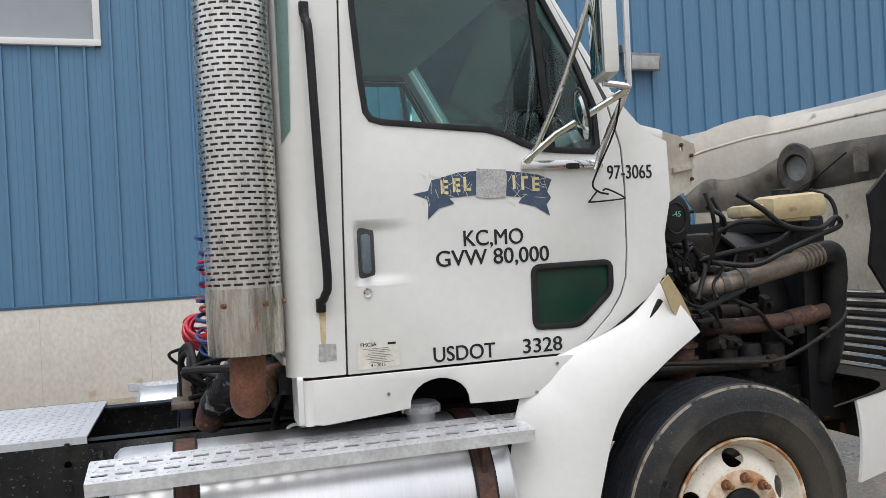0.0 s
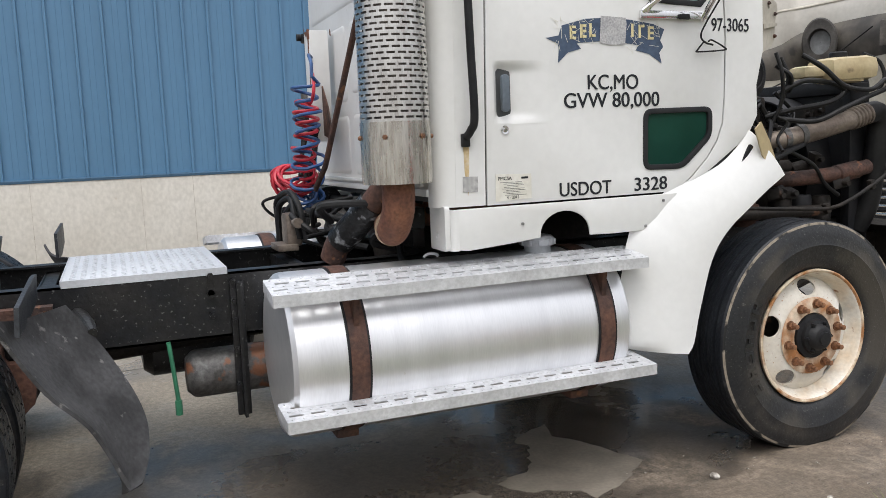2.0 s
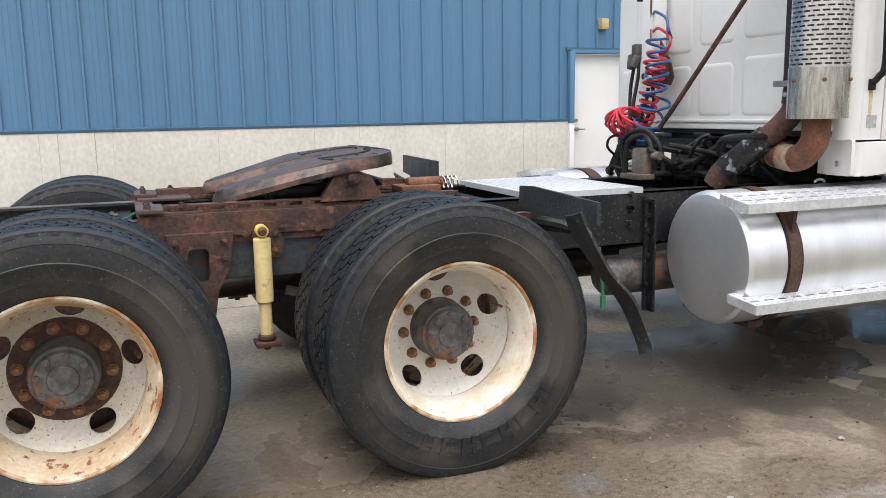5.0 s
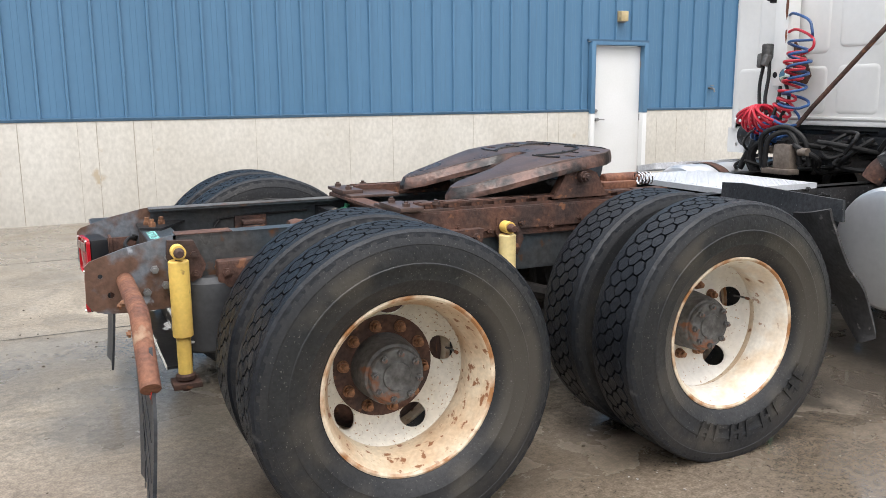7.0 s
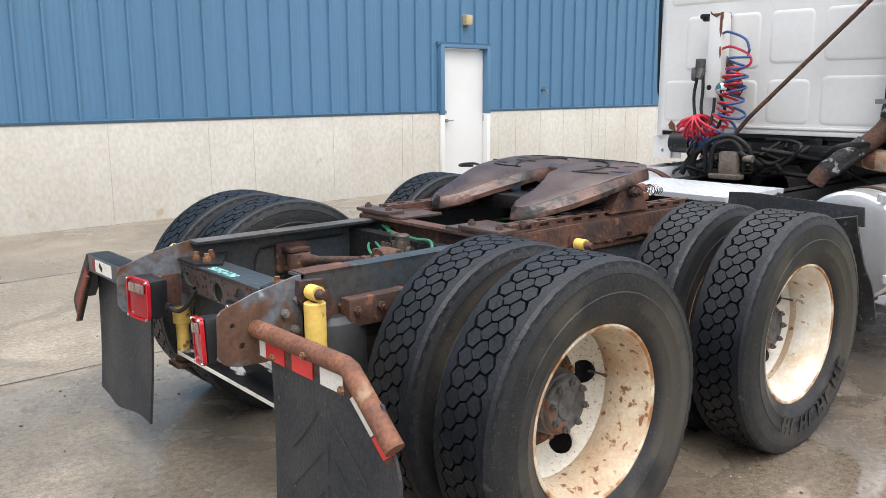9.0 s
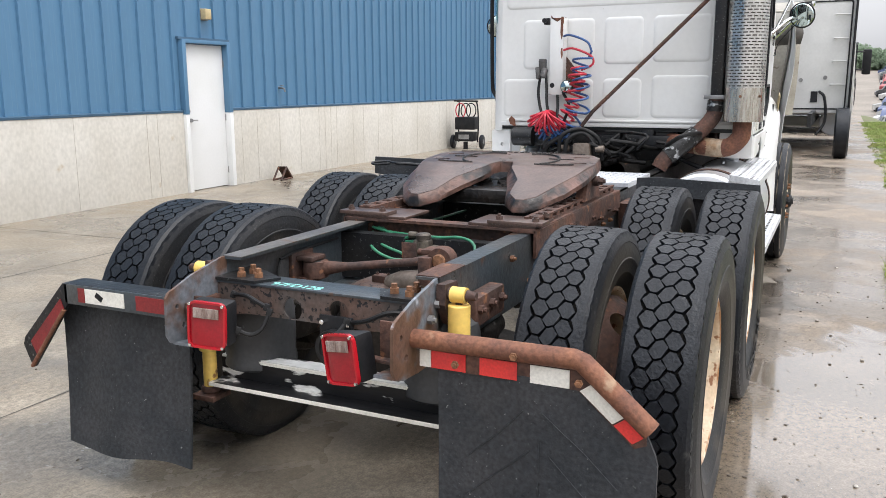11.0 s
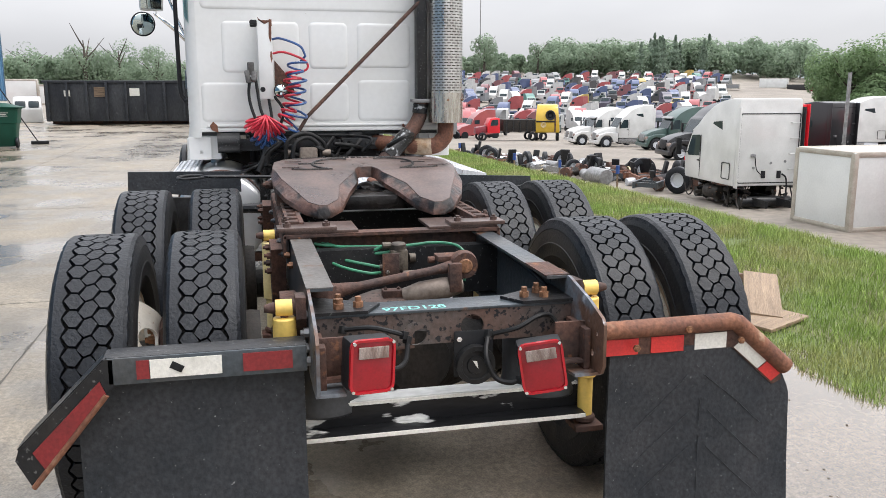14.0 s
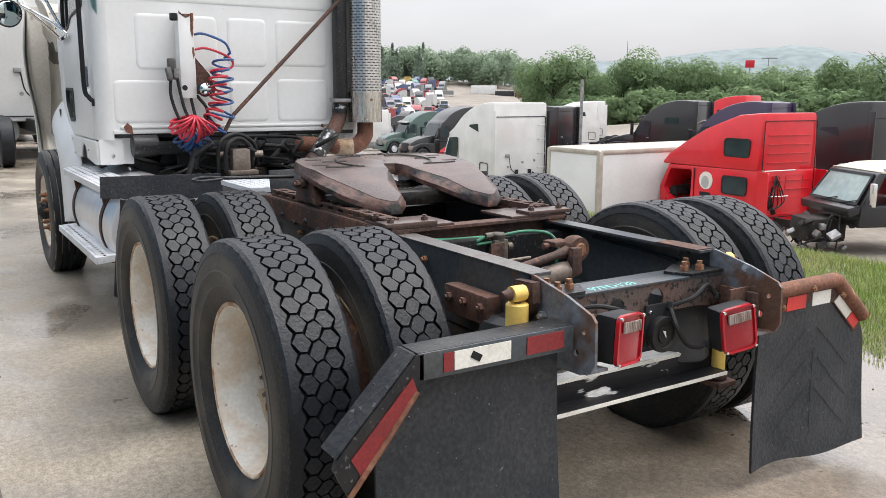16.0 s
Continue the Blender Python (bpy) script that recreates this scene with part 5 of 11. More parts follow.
    for mat, a, b in (("tape_white", -0.45, -0.487), ("tape_red", -0.489, -0.6), ("tape_red", -0.645, -0.76), ("tape_white", -0.8, -0.915)):
        bm = bmesh.new()
        bm_box(bm, (-2.1005, (a + b) / 2, 0.711), (0.003, b - a, 0.053))
        part("reflective_tape", bm, mat, bar, "white reflective strip" if "white" in mat else "red reflective strip")
    for mat, t0, t1 in (("tape_white", 0.12, 0.62), ("tape_red", 0.64, 0.92)):
        a, b = Vector((-2.1005, -0.945, 0.718)), Vector((-2.1005, -1.132, 0.557))
        p, q = a.lerp(b, t0), a.lerp(b, t1)
        off = Vector((0, -0.6, -0.8)).cross(Vector((1, 0, 0))).normalized() * 0.028
        bm = bmesh.new()
        vs = [bm.verts.new(v) for v in (p - off, q - off, q + off, p + off)]
        bm.faces.new(vs)
        bm_thick(bm, 0.003)
        part("reflective_tape", bm, mat, bar)
    # left bar: a flat channel bent at its end
    bar = part("flap_bar", box((-2.15, 0.715, 0.772), (0.02, 0.53, 0.075), bev=0.004), "blue_steel", truck, "dark channel bar with worn reflective tape")
    bm = bmesh.new()
    bm_box(bm, (-2.11, 0.715, 0.807), (0.09, 0.53, 0.008), bev=0.002)
    bm_box(bm, (-2.11, 0.715, 0.738), (0.09, 0.53, 0.008), bev=0.002)
    part("bar_flange", bm, "black", bar)
    bm = bmesh.new()
    bm_plate(bm, [(0.965, 0.808), (0.985, 0.808), (1.215, 0.575), (1.225, 0.545), (1.185, 0.46), (0.965, 0.735)], [], lambda u, v, w: (-2.16 + w, u, v), 0.02)
    bm_plate(bm, [(0.975, 0.808), (0.99, 0.808), (1.22, 0.575), (1.205, 0.565)], [], lambda u, v, w: (-2.155 + w, u, v), 0.09)
    part("bar_end", bm, "black", bar)
    part("rust_edge", bm_tube(bmesh.new(), [(-2.162, 0.985, 0.71), (-2.164, 1.09, 0.58), (-2.162, 1.185, 0.465)], 0.008, 8), "rust_br", bar)
    for mat, a, b in (("tape_dark", 0.905, 0.872), ("tape_white", 0.87, 0.682), ("tape_dark", 0.625, 0.49)):
        part("reflective_tape", box((-2.1615, (a + b) / 2, 0.774), (0.003, a - b, 0.052)), mat, bar, "dull white tape" if "white" in mat else "weathered red tape")
    bm = bmesh.new()
    bm_plate(bm, [(1.0, 0.75), (1.18, 0.565), (1.15, 0.51), (0.985, 0.71)], [], lambda u, v, w: (-2.1635 + w, u, v), 0.003)
    part("reflective_tape", bm, "tape_dark", bar)
    part("hole_mark", box((-2.164, 0.8, 0.776), (0.003, 0.035, 0.02), (30, 0, 0), bev=0.001), "black_pl", bar)
    # mud flaps, slightly bent
    for y0, y1, z1, z0, bend, ch in ((-0.507, -1.165, 0.7, 0.075, 0.05, 0.13), (0.455, 1.075, 0.725, 0.165, -0.02, 0.0)):
        def shape(u, v):
            z = z1 + (z0 - z1) * v
            y = y0 + (y1 - y0) * u
            if ch and v < 0.3:
                y = y0 + (y1 - y0) * u * (1 - ch * (1 - v / 0.3))
            return Vector((-2.095 + bend * math.sin(3 * u + 1) * v * 0.5 - 0.03 * v * v + 0.006 * math.sin(9 * u), y, z + (0.01 * math.sin(7 * u) + (0.012 * math.sin(3.1 * u + 2.2) if y0 > 0 else 0)) * v))
        bm = bmesh.new()
        bm_grid(bm, shape, 18, 22)
        bm_thick(bm, 0.01)
        fl = part("mud_flap", bm, "flap", truck, "black rubber mud flap with dried splashes", 60)
        if y0 < 0:
            bm = bmesh.new()
            for k in range(3):
                for sgn in (-1, 1):
                    c = -0.83 + sgn * 0.03
                    pts = [shape((c + sgn * 0.05 * i - y0) / (y1 - y0), 0.16 + 0.2 * k + 0.075 * i) - Vector((0.0035, 0, 0)) for i in range(5)]
                    bm_tube(bm, pts, 0.0013, 4)
            for v0 in (0.3, 0.5, 0.7):
                bm_tube(bm, [shape((-0.83 - y0) / (y1 - y0), v0 + 0.05 * i) - Vector((0.0035, 0, 0)) for i in range(4)], 0.0013, 4)
            part("chevron_rib", bm, "flap", fl)["kind"] = "stuff"


tail()


def running_gear():
    """Axle housings, differentials, torque rod, shocks, hangers, air lines and brake pots."""
    for ax in (AXLE_M, AXLE_R):
        bm = bmesh.new()
        bm_tube(bm, [(ax, -1.0, HUB_Z), (ax, -0.5, HUB_Z), (ax, -0.28, HUB_Z), (ax, 0.0, HUB_Z), (ax, 0.28, HUB_Z), (ax, 0.5, HUB_Z), (ax, 1.0, HUB_Z)], [0.07, 0.075, 0.11, 0.2, 0.11, 0.075, 0.07], 20)
        bm_tube(bm, [(ax - 0.22, 0, HUB_Z + 0.03), (ax - 0.1, 0, HUB_Z + 0.03), (ax + 0.2, 0, HUB_Z + 0.03), (ax + 0.36, 0, HUB_Z + 0.04)], [0.12, 0.17, 0.17, 0.07], 20)
        part("axle", bm, "cast", truck, "oily cast rear axle housing")
        for sd in (-1, 1):
            bm = bmesh.new()
            bm_lathe(bm, [(0.0, sd * 0.56), (0.2, sd * 0.565), (0.205, sd * 0.6), (0.2, sd * 0.63), (0.0, sd * 0.63)], 36, (ax, 0, HUB_Z))
            part("brake_drum", bm, "cast", truck)
            bm = bmesh.new()
            bm_plate(bm, [(ax + 0.36, 0.86), (ax + 0.62, 0.86), (ax + 0.6, 0.72), (ax + 0.55, 0.62), (ax + 0.53, 0.5), (ax + 0.46, 0.44), (ax + 0.4, 0.5), (ax + 0.42, 0.64)], [rrect(ax + 0.44, 0.66, ax + 0.52, 0.8, 0.02)], lambda u, v, w: (u, sd * 0.445 + sd * w, v), 0.06)
            for q in ((ax + 0.39, 0.83), (ax + 0.58, 0.83), (ax + 0.58, 0.76), (ax + 0.41, 0.76)):
                bolt(bm, (q[0], sd * 0.505, q[1]), (0, sd, 0))
            part("spring_hanger", bm, "rust", truck, "rusty cast spring hanger")
            bm = bmesh.new()
            bm_tube(bm, curve([(ax + 0.47, sd * 0.48, 0.49), (ax + 0.2, sd * 0.48, 0.46), (ax, sd * 0.48, 0.42), (ax - 0.25, sd * 0.45, 0.5), (ax - 0.5, sd * 0.4, 0.57)]), 0.035, 8)
            part("trailing_arm", bm, "cast", truck)
            # shock absorber
            xs = -0.6 if ax == AXLE_M else -1.938 - 0.013 * sd
            zt = 0.857 if ax == AXLE_M else 0.868
            bm = bmesh.new()
            bm_cyl(bm, (xs, sd * 0.5, 0.56), (xs, sd * 0.5, zt - 0.03), 0.036, 20, bev=0.004)
            bm_cyl(bm, (xs, sd * 0.5, 0.42), (xs, sd * 0.5, 0.562), 0.0255, 20, bev=0.003)
            sh = part("shock_absorber", bm, "pale_yellow" if ax == AXLE_M else "yellow", truck, "faded yellow shock absorber" if ax == AXLE_M else "yellow shock absorber with rusty mounts")
            bm = bmesh.new()
            bm_tube(bm, [(xs, sd * 0.44, zt), (xs, sd * 0.475, zt), (xs, sd * 0.476, zt), (xs, sd * 0.528, zt), (xs, sd * 0.529, zt), (xs, sd * 0.56, zt)], [0.022, 0.022, 0.013, 0.013, 0.019, 0.012], 12)
            bm_cyl(bm, (xs, sd * 0.5, zt - 0.05), (xs, sd * 0.5, zt - 0.01), 0.012, 10)
            part("shock_mount", bm, "rust", sh, "rusty mount")
            bm = bmesh.new()
            bm_cyl(bm, (xs, sd * 0.5, 0.36), (xs, sd * 0.5, 0.42), 0.014, 10)
            bm_cyl(bm, (xs, sd * 0.5, 0.4), (xs, sd * 0.5, 0.425), 0.036, 16, bev=0.006)
            bm_box(bm, (xs, sd * 0.5, 0.388), (0.1, 0.1, 0.02), bev=0.004)
            part("shock_mount", bm, "rust", sh, "rusty mount")
            bm = bmesh.new()
            bm_tube(bm, [(xs, sd * 0.476, zt), (xs, sd * 0.526, zt)], 0.0255, 18)
            part("shock_eye", bm, "yellow", sh)
            bm = bmesh.new()
            bm_plate(bm, [(xs - 0.03, zt + 0.035), (xs + 0.06, zt + 0.03), (xs + 0.1, zt - 0.06), (xs + 0.07, zt - 0.13), (xs + 0.01, zt - 0.1), (xs - 0.035, zt - 0.03)], [], lambda u, v, w: (u, sd * (0.436 + w), v), 0.03)
            for q in ((xs + 0.06, zt - 0.09), (xs + 0.06, zt - 0.02)):
                bolt(bm, (q[0], sd * 0.466, q[1]), (0, sd, 0), 0.013, 0.012)
            part("shock_bracket", bm, "rust", sh, "rusty cast bracket on the rail")
            bm = bmesh.new()
            bm_tube(bm, [(ax - 0.28, sd * 0.36, 0.6), (ax - 0.1, sd * 0.36, 0.6), (ax - 0.09, sd * 0.36, 0.6), (ax + 0.02, sd * 0.36, 0.6)], [0.075, 0.08, 0.07, 0.06], 18)
            part("brake_chamber", bm, "cast", truck)
    # driveshafts
    bm = bmesh.new()
    bm_tube(bm, [(-0.95, 0, 0.53), (-0.2, 0, 0.55)], 0.05, 16)
    bm_tube(bm, [(0.36, 0, 0.54), (2.6, 0, 0.68)], 0.055, 16)
    part("driveshaft", bm, "cast", truck)
    # torque rod over the rear axle, behind the slider
    rod_a, rod_b = Vector((-1.475, 0.34, 0.785)), Vector((-1.42, -0.202, 0.857))
    along = (rod_b - rod_a).normalized()
    bm = bmesh.new()
    bm_tube(bm, [rod_a + along * 0.03, rod_a + along * 0.09, rod_a + along * 0.14, rod_b - along * 0.12, rod_b - along * 0.06, rod_b], [0.032, 0.024, 0.0165, 0.0165, 0.024, 0.03], 16)
    bm_lathe(bm, [(0.03, -0.032), (0.05, -0.032), (0.054, 0.0), (0.05, 0.032), (0.03, 0.032)], 24, rod_a, "z", close=True)
    bm_lathe(bm, [(0.028, -0.03), (0.05, -0.03), (0.056, 0.0), (0.05, 0.03), (0.028, 0.03)], 24, rod_b, "x", close=True)
    rod = part("torque_rod", bm, "rust", truck, "rusty torque rod with eyed ends")
    part("rubber_bush", bm_cyl(bmesh.new(), rod_a - Vector((0, 0, 0.03)), rod_a + Vector((0, 0, 0.034)), 0.03, 18, bev=0.004), "hose", rod)
    part("rubber_bush", bm_cyl(bmesh.new(), rod_b - Vector((0.04, 0, 0)), rod_b + Vector((0.05, 0, 0)), 0.028, 18, bev=0.004), "nut", rod)
    bm = bmesh.new()
    bm_box(bm, (-1.475, -0.155, 0.82), (0.03, 0.05, 0.11), bev=0.006)
    bm_box(bm, (-1.37, -0.15, 0.878), (0.08, 0.09, 0.022), bev=0.005)
    bm_cyl(bm, (-1.37, -0.1, 0.87), (-1.37, -0.075, 0.87), 0.013, 10)
    part("rod_bracket", bm, "rust", rod)
    bm = bmesh.new()
    bm_box(bm, (-1.475, 0.412, 0.79), (0.15, 0.02, 0.13), bev=0.006)
    for z in (0.745, 0.83):
        bm_box(bm, (-1.475, 0.37, z), (0.1, 0.09, 0.018), bev=0.004)
    part("rod_bracket", bm, "rust", rod)
    bm = bmesh.new()
    bm_tube(bm, [(-1.45, -0.19, 0.785), (-1.45, -0.12, 0.775), (-1.44, -0.03, 0.76), (-1.42, 0.03, 0.745)], [0.03, 0.042, 0.042, 0.03], 14)
    part("cast_tower", bm, "pipe", truck, "grimy cast rod tower")
    bm = bmesh.new()
    bm_lathe(bm, [(0.0, 0.745), (0.1, 0.74), (0.17, 0.71), (0.2, 0.66), (0.2, 0.58)], 28, (-1.36, 0.07, 0), "z")
    cover = part("differential_cover", bm, "web", truck, "wet brown differential cover")
    bm = bmesh.new()
    bm_box(bm, (-1.4, 0.072, 0.754), (0.05, 0.075, 0.03), bev=0.004)
    for dy in (-0.025, 0.025):
        bolt(bm, (-1.4, 0.072 + dy, 0.769), (0, 0, 1), 0.007, 0.006)
    part("vent_block", bm, "rust", cover)
    bm = bmesh.new()
    bm_box(bm, (-1.17, 0.005, 0.835), (0.06, 0.075, 0.09), bev=0.012)
    bm_cyl(bm, (-1.17, 0.005, 0.87), (-1.17, 0.005, 0.905), 0.032, 14, bev=0.006)
    bm_cyl(bm, (-1.17, -0.04, 0.84), (-1.17, -0.065, 0.84), 0.02, 12)
    bm_cyl(bm, (-1.17, 0.035, 0.895), (-1.17, 0.07, 0.895), 0.014, 10)
    for z in (0.79, 0.81):
        bm_cyl(bm, (-1.19, 0.05, z), (-1.19, 0.085, z), 0.012, 10)
    rv = part("relay_valve", bm, surf("corroded_valve_casting", (0.13, 0.11, 0.085), (0.06, 0.05, 0.042), 22, 0.5, 60, 0.3, (0.4, 0.65), 0.4, 0.3), truck, "corroded brake relay valve")
    part("valve_bracket", box((-1.225, 0.045, 0.825), (0.006, 0.068, 0.095), bev=0.002), "rust", rv, "rusty bracket plate")
    part("bracket_bolt", bolt(bmesh.new(), (-1.229, 0.06, 0.8), (-1, 0, 0), 0.009, 0.008), "chrome", rv)
    bm = bmesh.new()
    bm_cyl(bm, (-1.2, -0.01, 0.785), (-1.22, -0.13, 0.792), 0.009, 10)
    part("valve_pipe", bm, "pipe", rv)
    for k, pts in enumerate(([(-1.03, 0.33, 0.888), (-1.07, 0.2, 0.878), (-1.12, -0.03, 0.882), (-1.15, -0.15, 0.895), (-1.21, -0.24, 0.885), (-1.25, -0.262, 0.82), (-1.24, -0.255, 0.75)], [(-1.03, 0.3, 0.889), (-1.09, 0.2, 0.874), (-1.14, 0.12, 0.868), (-1.17, 0.06, 0.895)],
                             [(-1.03, 0.28, 0.887), (-1.1, 0.18, 0.865), (-1.15, 0.1, 0.861), (-1.18, 0.02, 0.872)], [(-1.05, 0.32, 0.87), (-1.15, 0.22, 0.84), (-1.19, 0.085, 0.812)],
                             [(-1.06, 0.335, 0.862), (-1.17, 0.25, 0.822), (-1.22, 0.14, 0.797), (-1.195, 0.08, 0.79)], [(-1.0, 0.24, 0.84), (-0.8, 0.28, 0.85), (-0.5, 0.3, 0.84), (0.3, 0.26, 0.84)])):
        bm = bmesh.new()
        bm_tube(bm, curve(pts), 0.0065, 8)
        part("air_line", bm, "hose_green", truck, "green nylon air line")
    bm = bmesh.new()
    bm_tube(bm, curve([(-1.62, 0.41, 0.84), (-1.65, 0.4, 0.8), (-1.68, 0.38, 0.7)]), 0.006, 6)
    part("wire_loom", bm_tube(bmesh.new(), curve([(-1.3, -0.41, 0.87), (-1.6, -0.41, 0.86), (-1.85, -0.4, 0.84)]), 0.008, 6), "hose", truck)
    bm_tube(bm, curve([(-1.2, 0.41, 0.86), (-1.5, 0.41, 0.855), (-1.62, 0.41, 0.845)]), 0.006, 6)
    part("wire_loom", bm, "hose", truck)
    for sd in (-1, 1):
        bm = bmesh.new()
        bm_box(bm, (-1.66, sd * 0.47, 0.77), (0.26, 0.06, 0.1), bev=0.008)
        for x in (-1.76, -1.66, -1.57):
            bolt(bm, (x, sd * 0.5, 0.78), (0, sd, 0), 0.016, 0.016)
        part("hanger_bracket", bm, "rust", truck)
        bm = bmesh.new()
        for x in (-1.86, -1.84, -1.78, -1.3, -1.1, -0.1, 0.05, 0.2):
            bolt(bm, (x, sd * 0.4355, random.choice((0.73, 0.79, 0.86))), (0, sd, 0), 0.013, 0.014)
        part("frame_bolt", bm, "nut", truck)
    for x in (-1.15, -0.1, 0.55, 1.6, 2.6):
        bm = bmesh.new()
        bm_box(bm, (x, 0, 0.78), (0.012, 0.84, 0.2))
        bm_box(bm, (x + 0.03, 0, 0.875), (0.06, 0.84, 0.01))
        part("crossmember", bm, "black", truck)


running_gear()


def front_flaps():
    """The quarter fenders ahead of the rear wheels: a black plate and a hanging rubber flap."""
    for sd in (-1, 1):
        bm = bmesh.new()
        if sd < 0:
            bm_plate(bm, [(-0.5, 0.9), (-0.5, 0.985), (-0.62, 0.992), (-1.17, 0.972), (-1.18, 0.885), (-0.9, 0.88), (-0.62, 0.885)], [], lambda u, v, w: (0.56 + w + 0.05 * (v - 0.9), u, v), 0.014)
        else:
            bm_plate(bm, [(0.62, 0.92), (0.62, 1.04), (1.245, 1.05), (1.25, 0.94), (0.9, 0.905)], [], lambda u, v, w: (0.58 + w, u, v), 0.014)
        fl = part("quarter_fender", bm, "flap", truck, "black rubber fender strip with peeling surface")

        outer = curve([(0.5, 1.172, 0.945), (0.53, 1.17, 0.88), (0.632, 1.17, 0.705), (0.742, 1.17, 0.58), (0.82, 1.17, 0.414), (0.84, 1.165, 0.365)], 6)
        inner = curve([(0.68, 0.75, 0.9), (0.752, 0.71, 0.785), (0.85, 0.79, 0.63), (0.905, 0.86, 0.5), (0.905, 0.96, 0.4), (0.875, 1.06, 0.335)], 6)

        def hang(u, v):
            """A curled rubber sheet across the tyre's front, its inner edge leading."""
            k = min(len(outer) - 1, round(v * (len(outer) - 1)))
            p = outer[k].lerp(inner[k], u)
            q = 0.035 * math.sin(math.pi * u)
            return Vector((p.x - q, sd * p.y, p.z - 0.6 * q))
        bm = bmesh.new()
        bm_grid(bm, hang, 10, 30)
        bm_thick(bm, 0.012)
        part("hanging_flap", bm, "flap_grey", fl, "curved grey-black rubber flap", 60)
        bm = bmesh.new()
        bm_tube(bm, curve([(0.7, sd * 0.43, 0.8), (0.73, sd * 0.6, 0.8), (0.755, sd * 0.72, 0.785)]), [0.034, 0.034, 0.034, 0.034, 0.033, 0.032, 0.031, 0.03, 0.03, 0.03, 0.03, 0.028, 0.026, 0.024, 0.022, 0.02, 0.018][:17], 10)
        part("fender_arm", bm, "black", fl)


front_flaps()


def step_board(y0, y1, x0, x1, z, parent, sd, rise=0.0):
    """A perforated step: slots through the top sheet, lips turned down on its edges."""
    bm = bmesh.new()
    holes = []
    k = int((x1 - x0) / 0.075)
    for row, yy in enumerate((0.3, 0.7)):
        for i in range(k):
            cx = x0 + (i + 0.5 + 0.25 * row) * (x1 - x0) / (k + 0.5)
            cy = y0 + (y1 - y0) * yy
            holes.append([(cx - 0.025, cy - 0.0085), (cx + 0.025, cy - 0.0085), (cx + 0.025, cy + 0.0085), (cx - 0.025, cy + 0.0085)])
    bm_plate(bm, [(x0, y0), (x1, y0), (x1, y1), (x0, y1)], holes, lambda u, v, w: (u, v, z + rise * (v - y0) / (y1 - y0) + w), 0.004)
    st = part("step_board", bm, "galv", parent, "perforated galvanised step")
    bm = bmesh.new()
    for yy in (0.1, 0.5, 0.9):
        for i in range(2 * k):
            bm_box(bm, (x0 + (i + 0.5) * (x1 - x0) / (2 * k), y0 + (y1 - y0) * yy, z + rise * yy + 0.0045), (0.009, 0.009, 0.004), (0, 0, 45))
    part("grip_stud", bm, "galv", st)["kind"] = "stuff"
    bm = bmesh.new()
    for y, dz in ((y0, 0.0), (y1, rise)):
        bm_box(bm, ((x0 + x1) / 2, y, z + dz - 0.017), (x1 - x0, 0.005, 0.042))
    for x in (x0, x1):
        bm_box(bm, (x, (y0 + y1) / 2, z + rise / 2 - 0.017), (0.005, abs(y1 - y0) - 0.006, 0.04), (sd * -math.degrees(math.atan2(rise, abs(y1 - y0))), 0, 0))
    bm_cyl(bm, (x0 + 0.02, y0 - 0.002 * sd, z - 0.03), (x0 + 0.02, y0 + 0.004 * sd, z - 0.03), 0.007, 8)
    part("step_lip", bm, "galv", st)


